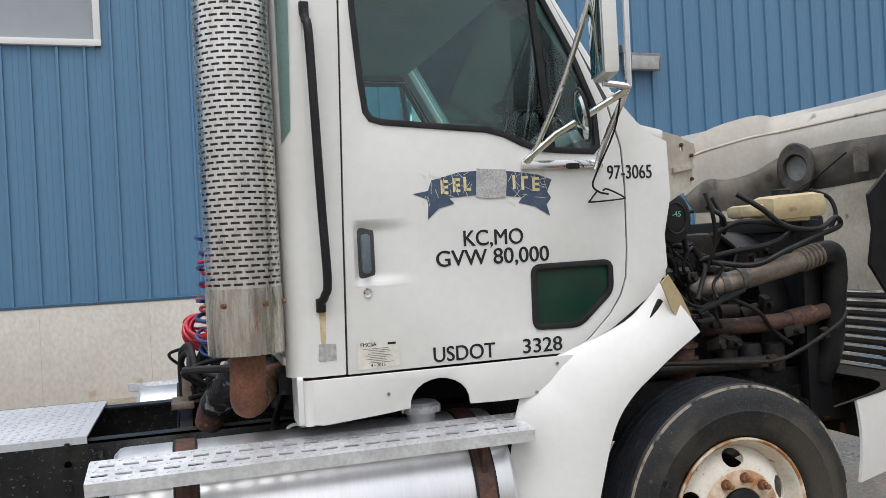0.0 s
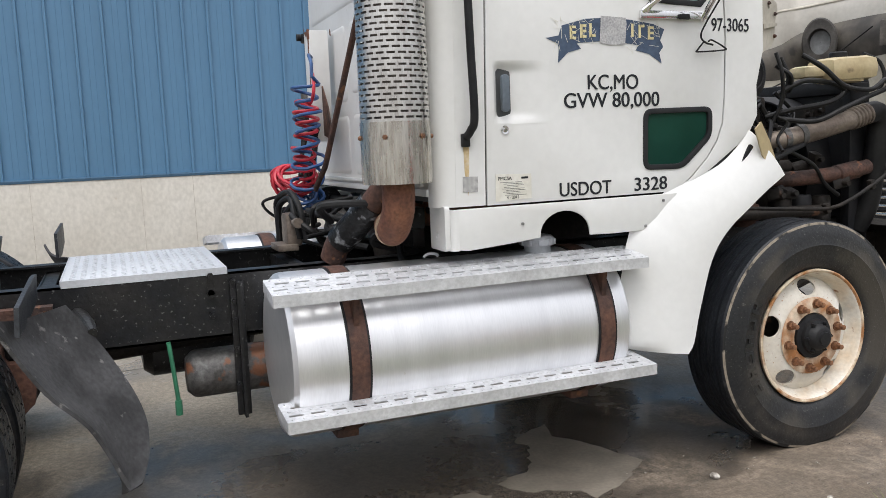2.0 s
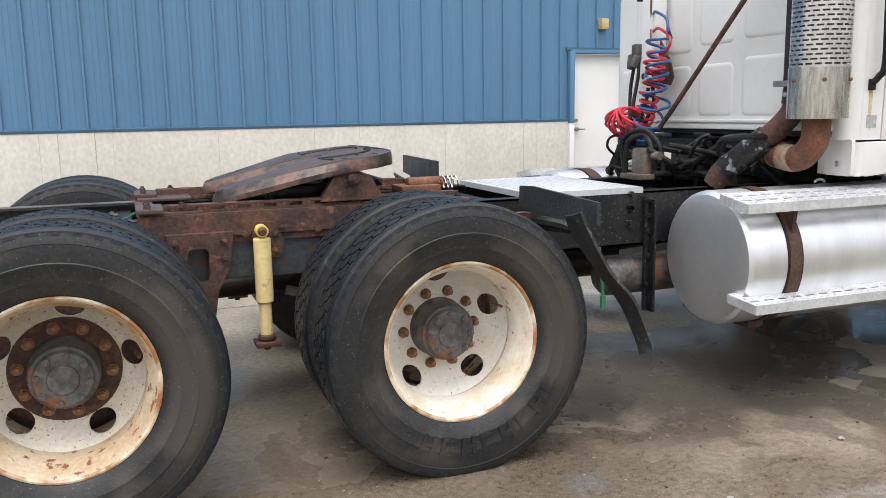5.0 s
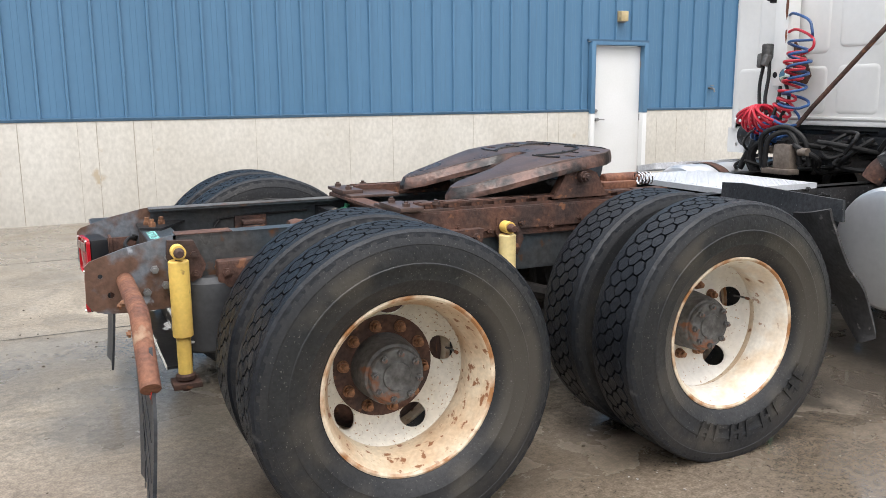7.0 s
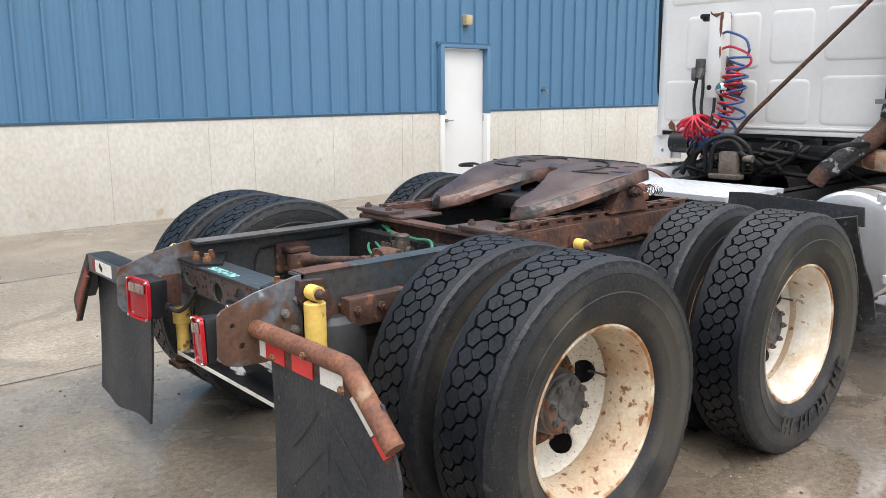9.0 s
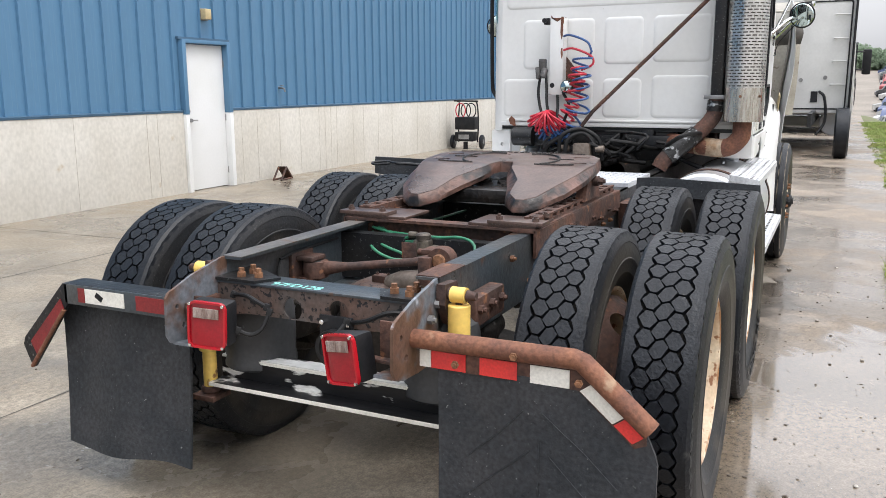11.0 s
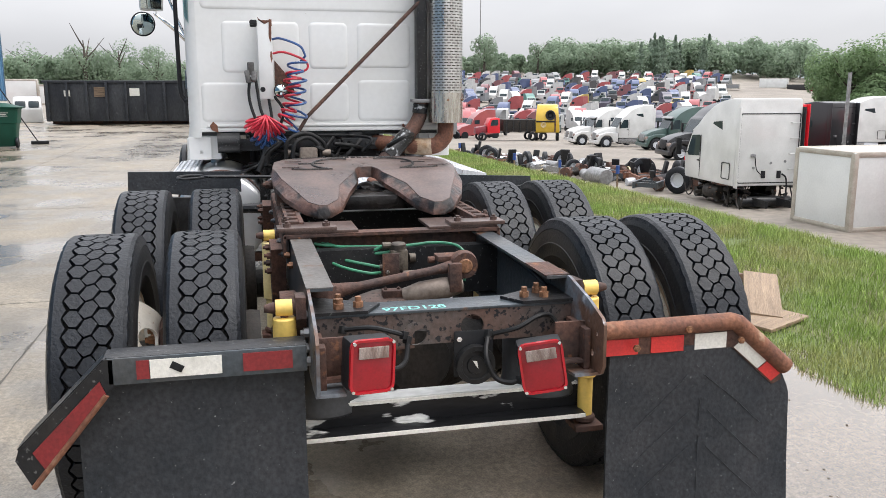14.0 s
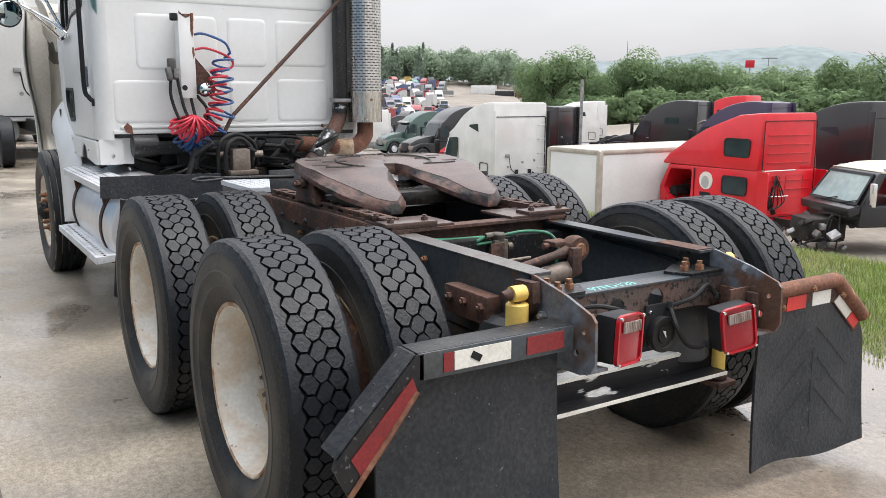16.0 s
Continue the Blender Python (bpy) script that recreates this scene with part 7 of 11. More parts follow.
# roof, windscreen and dash
bm = bmesh.new()
bm_box(bm, (2.5, 0, 2.78), (1.0, 1.9, 0.16), bev=0.06)
part("roof", bm, "paint", cab)
bm = bmesh.new()
bm_plate(bm, [(-0.86, 0.0), (0.86, 0.0), (0.8, 0.72), (-0.8, 0.72)], [], lambda u, v, w: (3.33 - 0.53 * v + w, u, 2.08 + 0.88 * v), 0.008)
ws = part("windscreen", bm, "window", cab, "tinted windscreen")
ws.visible_shadow = False
for sd in (-1, 1):
    bm = bmesh.new()
    bm_tube(bm, [(3.33, sd * 0.92, 2.08), (2.95, sd * 0.88, 2.72)], 0.045, 10)
    part("pillar", bm, "paint", cab)
bm = bmesh.new()
bm_box(bm, (3.42, 0, 2.02), (0.24, 1.9, 0.06), (0, 12, 0), bev=0.02)
bm_box(bm, (3.5, 0, 1.7), (0.05, 1.88, 0.56), bev=0.015)
part("firewall", bm, "paint", cab)
bm = bmesh.new()
bm_box(bm, (3.2, 0, 1.85), (0.3, 1.8, 0.2), bev=0.05)
part("dashboard", bm, "dark_in", cab)
for sd in (-1, 1):
    bm = bmesh.new()
    bm_box(bm, (2.4, sd * 0.5, 1.5), (0.45, 0.5, 0.16), bev=0.05)
    bm_box(bm, (2.2, sd * 0.5, 1.9), (0.14, 0.48, 0.74), (0, -8, 0), bev=0.05)
    part("seat", bm, "dark_in", cab)
bm = bmesh.new()
bm_tube(bm, [(2.95 + 0.08 * math.sin(a), 0.5 + 0.22 * math.cos(a), 1.97 + 0.2 * math.sin(a)) for a in [2 * math.pi * k / 28 for k in range(28)]], 0.014, 8, closed=True)
bm_tube(bm, [(2.95, 0.5, 1.97), (3.15, 0.5, 1.82)], 0.03, 10)
part("steering_wheel", bm, "black_pl", cab)
part("head_lining", box((2.5, 0, 2.66), (0.96, 1.84, 0.05), bev=0.01), surf("grey_head_lining", (0.5, 0.51, 0.5), (0.44, 0.45, 0.44), 3, 0.5, 60, 0.08, (0.7, 0.9)), cab)

# lettering on the right door
Y = -CAB_Y - 0.0012


def on_door(text, x, z, size, wide, mat="ink", shear=0.0):
    lettering(text, size, mat, pose(x, Y, z, 90, 0, 0), truck, "door_lettering", 0.0008, wide, shear)


on_door("KC,MO", 2.643, 1.592, 0.083, 0.93)
on_door("GVW 80,000", 2.535, 1.521, 0.083, 1.02)
on_door("USDOT", 2.506, 1.174, 0.078, 0.94)
on_door("3328", 2.858, 1.176, 0.078, 1.08)
on_door("97-3065", 3.254, 1.826, 0.077, 0.79)
# banner decal with an old tape patch over it
ban = [(2.462, 1.79), (2.52, 1.8), (2.535, 1.838), (2.64, 1.865), (2.745, 1.872), (2.85, 1.865), (2.96, 1.85), (3.016, 1.83), (2.995, 1.785), (3.01, 1.76), (2.99, 1.735), (3.002, 1.692), (2.94, 1.73), (2.875, 1.745), (2.89, 1.765), (2.75, 1.782), (2.6, 1.772), (2.62, 1.75), (2.56, 1.735), (2.515, 1.695), (2.52, 1.75), (2.515, 1.77)]
bm = bmesh.new()
bm_plate(bm, ban, [], lambda u, v, w: (u, Y - w, v), 0.0008)
banner = part("banner_decal", bm, "decal", truck, "dark blue banner decal cracked with age")
for k, (x, dz) in enumerate(((2.575, -0.006), (2.622, 0.0), (2.664, 0.004), (2.86, 0.006), (2.895, 0.002), (2.94, -0.004))):
    bm = box((x, Y - 0.0016, 1.818 + dz), (0.011, 0.0012, 0.052))
    if k not in (3,):
        for dz2 in ((0.021, 0.0, -0.021) if k in (0, 1, 5) else (-0.021,) if k == 2 else (0.021,)):
            bm_box(bm, (x + 0.012, Y - 0.0016, 1.818 + dz + dz2), (0.022, 0.0012, 0.01))
    part("banner_mark", bm, "cream", banner, "plain cream bars")
bm = bmesh.new()
for k in range(90):
    x, z = random.uniform(2.5, 2.99), random.uniform(1.745, 1.86)
    if 2.69 < x < 2.84:
        continue
    a = random.uniform(0, 3.14)
    bm_box(bm, (x, Y - 0.0012, z), (random.uniform(0.015, 0.05), 0.0006, 0.0013), (0, math.degrees(a), 0))
part("decal_crack", bm, "paper", banner)["kind"] = "stuff"
bm = bmesh.new()
bm_plate(bm, [(2.705, 1.772), (2.712, 1.878), (2.828, 1.872), (2.832, 1.85), (2.824, 1.768), (2.76, 1.765)], [], lambda u, v, w: (u, Y - 0.002 - w, v), 0.0012)
part("tape_patch", bm, "ducttape", banner, "crumpled silver tape patch")
# inspection sticker with unreadable print
bm = bmesh.new()
bm_plate(bm, [(2.228, 1.17), (2.23, 1.276), (2.384, 1.272), (2.383, 1.176)], [], lambda u, v, w: (u, Y - w, v), 0.0008)
stk = part("inspection_sticker", bm, "paper", truck, "pale inspection sticker with printed lines")
bm = bmesh.new()
lettering("FMCSA", 0.019, "ink", pose(2.24, Y - 0.0012, 1.252, 90, 0, 0), stk, "sticker_heading", 0.0003)
bm_box(bm, (2.355, Y - 0.0012, 1.258), (0.03, 0.0006, 0.008))
for i in range(9):
    bm_box(bm, (2.295 + 0.01 * (i % 3), Y - 0.0012, 1.243 - i * 0.0062), (0.095 - 0.012 * (i % 4), 0.0006, 0.0013))
part("sticker_print", bm, "ink", stk)["kind"] = "stuff"
lettering("4 - 2015", 0.016, "ink", pose(2.275, Y - 0.0012, 1.179, 90, 0, 0), stk, "sticker_date", 0.0003)
bm = bmesh.new()
bm_plate(bm, [(2.092, 1.215), (2.093, 1.274), (2.155, 1.272), (2.154, 1.213)], [], lambda u, v, w: (u, Y - w, v), 0.0008)
stk = part("worn_sticker", bm, "faded", truck, "faded worn-off sticker")
# antenna lead with a wire hook hanging from the mirror
bm = bmesh.new()
bm_tube(bm, curve([(3.18, -1.26, 2.14), (3.2, -1.16, 2.0), (3.18, -1.04, 1.85), (3.17, -1.02, 1.8), (3.2, -1.01, 1.775), (3.24, -1.01, 1.765)]), 0.004, 6)
bm_tube(bm, curve([(3.195, -1.01, 1.78), (3.165, -1.005, 1.745), (3.17, -1.005, 1.737), (3.3, -1.005, 1.745), (3.305, -1.005, 1.755), (3.24, -1.005, 1.785), (3.22, -1.005, 1.78)]), 0.0035, 6)
part("wire_hook", bm, "hose", truck, "wire hook hanging from the mirror arm")
bm = bmesh.new()
bm_tube(bm, [(3.43, 0.92, 1.95), (3.44, 0.93, 2.9)], 0.006, 8)
part("antenna", bm, "chrome", truck, "thin whip antenna")


# ---- exhaust stack ----
def exhaust():
    cx, cy, R = 1.852, -0.928, 0.128
    bm = bmesh.new()
    Z0, Z1, PITCH, COLS = 1.485, 2.62, 0.0205, 80
    rows = int((Z1 - Z0) / PITCH)
    zs = [Z0]
    for r in range(rows):
        zs += [Z0 + r * PITCH + 0.0125, Z0 + (r + 1) * PITCH]
    grid = [[bm.verts.new((cx + R * math.cos(2 * math.pi * c / COLS), cy + R * math.sin(2 * math.pi * c / COLS), z)) for c in range(COLS)] for z in zs]
    for i in range(len(zs) - 1):
        slot = i % 2 == 1
        for c in range(COLS):
            if slot and (c + 2 * (i // 2 % 2)) % 4 != 3:
                continue
            bm.faces.new((grid[i][c], grid[i][(c + 1) % COLS], grid[i + 1][(c + 1) % COLS], grid[i + 1][c]))
    bm_thick(bm, 0.002)
    st = part("exhaust_guard", bm, "steel", truck, "perforated stainless exhaust guard with rust spots")
    bm = bmesh.new()
    bm_lathe(bm, [(R + 0.001, 1.262), (R + 0.003, 1.262), (R + 0.003, 1.487), (R + 0.001, 1.487)], 64, (cx, cy, 0), "z", close=True)
    upper = bm_lathe(bmesh.new(), [(R + 0.001, 2.62), (R + 0.003, 2.62), (R + 0.003, 2.75), (R + 0.001, 2.75)], 64, (cx, cy, 0), "z", close=True)
    part("guard_band", upper, "steel", st)
    part("guard_band", bm, surf("streaked_stainless_band", (0.62, 0.6, 0.55), (0.45, 0.42, 0.37), 12, 0.5, 50, 0.12, (0.2, 0.35), 1.0, 0.05, stretch=(6, 6, 0.6)), st, "streaked plain band")
    for a in (-125, -62, -10, 175):
        x, y = cx + (R + 0.004) * math.cos(radians(a)), cy + (R + 0.004) * math.sin(radians(a))
        bm = bmesh.new()
        bolt(bm, (x, y, 1.432), (math.cos(radians(a)), math.sin(radians(a)), 0), 0.01, 0.006)
        part("guard_bolt", bm, "nut", st)
    bm = bmesh.new()
    bm_lathe(bm, [(0.085, 1.3), (0.105, 1.36), (0.105, 2.7), (0.06, 2.75)], 32, (cx, cy, 0), "z")
    part("muffler", bm, surf("sooty_muffler", (0.22, 0.2, 0.18), (0.14, 0.12, 0.11), 5, 0.5, 40, 0.2, (0.4, 0.6), 0.6), st)
    bm = bmesh.new()
    bm_tube(bm, curve([(cx, cy, 1.31), (cx, cy, 1.2), (cx - 0.002, cy + 0.01, 1.15), (cx + 0.0, cy + 0.07, 1.09), (cx + 0.02, cy + 0.16, 1.075), (cx + 0.06, cy + 0.3, 1.085), (cx + 0.2, cy + 0.5, 1.1), (2.6, -0.3, 1.1)]), 0.062, 24)
    part("elbow_pipe", bm, "rust_br", st, "rusty elbow pipe")
    bm = bmesh.new()
    bm_tube(bm, curve([(cx + 0.004, cy + 0.11, 1.078), (cx + 0.02, cy + 0.17, 1.075), (cx + 0.06, cy + 0.3, 1.085)]), 0.0645, 24)
    part("pipe_sleeve", bm, surf("pale_scaled_pipe", (0.42, 0.33, 0.24), (0.3, 0.19, 0.11), 12, 0.5, 60, 0.2, (0.5, 0.7), 0.3, 0.2), st)
    # the taller intake pipe beside the stack, wrapped below
    bm = bmesh.new()
    bm_box(bm, (1.9, -0.745, 2.05), (0.11, 0.085, 1.3), bev=0.03)
    part("stanchion", bm, "black", truck, "black painted stack stanchion")
    part("stanchion_clamp", box((1.88, -0.79, 1.425), (0.1, 0.25, 0.028), bev=0.004), "metal_grey", truck)
    bm = bmesh.new()
    bm_tube(bm, curve([(1.9, -0.745, 1.42), (1.9, -0.73, 1.3), (1.86, -0.66, 1.2), (1.8, -0.55, 1.1), (1.74, -0.44, 1.0), (1.72, -0.4, 0.93)]), 0.055, 18)
    leg = part("stanchion_leg", bm, "rust", truck, "rust and foil wrapped stanchion leg")
    bm = bmesh.new()
    bm_tube(bm, curve([(1.9, -0.742, 1.4), (1.9, -0.735, 1.33)]), 0.058, 18)
    bm_tube(bm, curve([(1.845, -0.63, 1.175), (1.79, -0.53, 1.08), (1.745, -0.45, 1.01)]), 0.062, 18)
    part("foil_wrap", bm, "foil", leg, "black and silver foil wrap")
    # stay rod from the stack to the frame
    bm = bmesh.new()
    bm_tube(bm, [(1.87, -0.86, 2.32), (1.86, -0.73, 2.155), (1.84, 0.125, 1.315), (1.8, 0.2, 1.2)], 0.014, 10)
    part("stay_rod", bm, "rust", truck, "thin rusty stay rod")


exhaust()


# ---- air and electric lines behind the cab ----
def lines():
    post = part("hose_post", box((1.9, 0.412, 1.72), (0.1, 0.105, 0.56), bev=0.006), "paint", truck, "white steel hose post with rusty corner")
    for y0, y1, z0, z1 in ((0.365, 0.385, 1.84, 1.995), (0.36, 0.46, 1.97, 1.998), (0.362, 0.38, 1.7, 1.78)):
        bm = bmesh.new()
        bm_plate(bm, [(y0, z0 + 0.03), ((y0 + y1) / 2, z0), (y1, z0 + 0.05), (y1 - 0.004, z1), (y0 + 0.003, z1)], [], lambda u, v, w: (1.8495 - w, u, v), 0.0008)
        part("rust_stain", bm, "rust_br", post)
    bm = bmesh.new()
    bm_lathe(bm, [(0.0, 1.848), (0.018, 1.849), (0.02, 1.852)], 16, (0, 0.44, 1.51), "x")
    part("post_hole", bm, "black_pl", post)
    bm = bmesh.new()
    bm_box(bm, (1.85, 0.37, 1.98), (0.012, 0.02, 0.05), bev=0.003)
    bm_box(bm, (1.849, 0.37, 1.93), (0.004, 0.012, 0.06))
    part("rust_stain", bm, "rust_br", post)
    bm = bmesh.new()
    bm_box(bm, (1.86, 0.49, 1.975), (0.04, 0.05, 0.05), bev=0.012)
    bm_cyl(bm, (1.84, 0.5, 1.98), (1.82, 0.5, 1.98), 0.018, 12)
    part("gladhand_holder", bm, "black_pl", post)
    bm = bmesh.new()
    bm_box(bm, (1.86, 0.52, 1.66), (0.06, 0.05, 0.09), bev=0.012)
    bm_box(bm, (1.835, 0.5, 1.6), (0.05, 0.04, 0.07), (10, 15, 0), bev=0.01)
    bm_box(bm, (1.835, 0.545, 1.6), (0.045, 0.035, 0.09), (-8, 10, 0), bev=0.01)
    part("gladhand", bm, "hub", post, "dark grey air line couplings")
    bm = bmesh.new()
    bm_plate(bm, [(0.35, 1.72), (0.25, 1.6), (0.21, 1.5), (0.24, 1.45), (0.35, 1.47)], [], lambda u, v, w: (1.9 + w, u, v), 0.008)
    part("bracket_plate", bm, "rust", post)
    bm = bmesh.new()
    bm_lathe(bm, [(0.0, 1.79), (0.03, 1.792), (0.045, 1.8), (0.05, 1.815), (0.044, 1.85), (0.0, 1.87)], 28, (0, 0.315, 1.5), "x")
    lamp = part("work_lamp", bm, "black_pl", post, "small round work lamp")
    bm = bmesh.new()
    bm_lathe(bm, [(0.0, 1.784), (0.03, 1.787), (0.042, 1.797)], 28, (0, 0.315, 1.5), "x")
    part("work_lamp_lens", bm, "mirror", lamp)

    def coil(axis_pts, r, turns, n=22, phase=0.0, squash=1.0):
        ax = curve(axis_pts, 10)
        out = []
        k = int(turns * n)
        for i in range(k + 1):
            t = i / k * (len(ax) - 1)
            j = min(int(t), len(ax) - 2)
            p = ax[j].lerp(ax[j + 1], t - j)
            d = (ax[j + 1] - ax[j]).normalized()
            u = Vector((1, 0, 0)) - d * d.x
            u.normalize()
            w = d.cross(u)
            a = 2 * math.pi * i / n + phase
            rr = r * (0.9 + 0.42 * noise.noise((i * 0.05, phase, 0.0)))
            out.append(p + rr * (squash * math.cos(a) * u + math.sin(a) * w))
        return out
    def fan(pivot, r, a0, a1, loops, depth):
        """Round loops of hose hanging from one point, spread like the leaves of a fan."""
        out = []
        for k in range(loops * 20):
            a = radians(a0 + (a1 - a0) * k / (loops * 20 - 1))
            th = 2 * math.pi * k / 20
            q = r * (0.92 + 0.25 * noise.noise((k * 0.05, a0, 0.0)))
            u, w = q * (1 - math.cos(th)), q * math.sin(th)
            out.append(Vector(pivot) + Vector((w + depth * math.sin(k * 0.11), -u * math.sin(a), -u * math.cos(a))))
        return out
    bm = bmesh.new()
    bm_tube(bm, curve([(1.86, 0.365, 1.865), (1.83, 0.3, 1.87), (1.81, 0.17, 1.82), (1.8, 0.13, 1.75)], 6) + coil([(1.79, 0.19, 1.72), (1.78, 0.2, 1.6), (1.78, 0.2, 1.47), (1.78, 0.22, 1.32), (1.77, 0.33, 1.17), (1.77, 0.43, 1.12)], 0.07, 9, phase=0.5), 0.0085, 8)
    part("air_hose", bm, "hose_blue", truck, "coiled blue air hose")
    bm = bmesh.new()
    bm_tube(bm, curve([(1.86, 0.365, 1.765), (1.84, 0.28, 1.775), (1.81, 0.14, 1.72), (1.8, 0.12, 1.66), (1.8, 0.2, 1.62)], 6) + coil([(1.79, 0.22, 1.64), (1.78, 0.23, 1.52), (1.77, 0.25, 1.38), (1.76, 0.3, 1.28)], 0.062, 7, phase=2.0), 0.0085, 8)
    part("air_hose", bm, "hose_red", truck, "coiled red air hose")
    bm = bmesh.new()
    bm_tube(bm, fan((1.74, 0.43, 1.325), 0.092, -78, 62, 13, 0.02), 0.0085, 8)
    part("air_hose", bm, "hose_red", truck, "bunched red air hose coil")
    bm = bmesh.new()
    bm_tube(bm, fan((1.79, 0.42, 1.215), 0.075, -70, 66, 7, 0.02), 0.0085, 8)
    part("air_hose", bm, "hose_blue", truck, "bunched blue air hose coil")
    for k, pts in enumerate(([(1.85, 0.53, 1.6), (1.83, 0.54, 1.45), (1.8, 0.5, 1.3), (1.78, 0.45, 1.25)], [(1.85, 0.49, 1.6), (1.84, 0.48, 1.5), (1.8, 0.46, 1.36), (1.78, 0.42, 1.27)], [(1.86, 0.4, 1.44), (1.84, 0.39, 1.36), (1.79, 0.38, 1.25)],
                             [(1.86, 0.36, 1.46), (1.83, 0.3, 1.36), (1.8, 0.33, 1.24)])):
        bm = bmesh.new()
        bm_tube(bm, curve(pts), 0.011, 8)
        part("cable", bm, "hose", truck)
    # tangle under the cab, behind the gearbox
    rng = random.Random(5)
    for k in range(26):
        x, y, z = 1.75 + rng.uniform(-0.12, 0.5), rng.uniform(-0.45, 0.5), rng.uniform(0.92, 1.12)
        pts = [(x, y, z)]
        for i in range(3):
            x, y, z = x + rng.uniform(-0.15, 0.25), y + rng.uniform(-0.22, 0.22), max(0.9, min(1.17, z + rng.uniform(-0.1, 0.1)))
            pts.append((x, y, z))
        bm = bmesh.new()
        bm_tube(bm, curve(pts), rng.choice((0.008, 0.011, 0.016)), 8)
        part("under_cab_hose", bm, "hose", truck, "black rubber hose")
    for pts, r in (([(1.62, 0.26, 0.95), (1.62, 0.24, 1.12), (1.66, 0.14, 1.17), (1.66, 0.06, 1.1), (1.68, 0.05, 0.98)], 0.022), ([(1.64, 0.3, 0.95), (1.62, 0.29, 1.14), (1.66, 0.16, 1.2), (1.68, 0.03, 1.13), (1.7, 0.0, 0.98)], 0.02),
                   ([(1.7, -0.05, 1.12), (1.75, -0.2, 1.1), (1.9, -0.3, 1.06), (2.1, -0.34, 1.04)], 0.02), ([(1.72, 0.32, 1.14), (1.68, 0.44, 1.05), (1.66, 0.5, 0.93)], 0.028), ([(1.7, 0.42, 1.1), (1.69, 0.45, 1.0), (1.72, 0.42, 0.9)], 0.045)):
        bm = bmesh.new()
        bm_tube(bm, curve(pts), r * 0.72, 10)
        part("under_cab_hose", bm, "hose", truck, "thick black rubber hose")
    bm = bmesh.new()
    bm_box(bm, (1.66, 0.14, 1.02), (0.08, 0.13, 0.16), bev=0.02)
    for y in (0.04, 0.24):
        bm_cyl(bm, (1.66, y, 1.06), (1.66, y + (0.06 if y > 0.1 else -0.06), 1.06), 0.024, 12)
    bm_box(bm, (1.62, 0.14, 0.94), (0.1, 0.2, 0.03), bev=0.005)
    part("manifold_block", bm, "pipe", truck, "corroded valve manifold")
    # gearbox, cab mounts and cross pipes seen in the dark under the cab
    bm = bmesh.new()
    bm_lathe(bm, [(0.1, 2.0), (0.2, 2.05), (0.24, 2.3), (0.26, 2.7), (0.3, 2.9), (0.34, 3.1)], 24, (0, 0, 0.85), "x")
    part("gearbox", bm, "cast", truck, "oily cast gearbox")
    bm = bmesh.new()
    bm_box(bm, (2.02, 0, 1.1), (0.08, 1.3, 0.09), bev=0.01)
    bm_cyl(bm, (1.97, 0.62, 1.12), (1.97, 0.78, 1.12), 0.075, 18)
    bm_box(bm, (2.15, -0.25, 1.14), (0.3, 0.1, 0.1), bev=0.01)
    bm_box(bm, (2.1, 0.0, 1.06), (0.06, 0.9, 0.22), bev=0.01)
    part("cab_mount", bm, "black", truck)


lines()


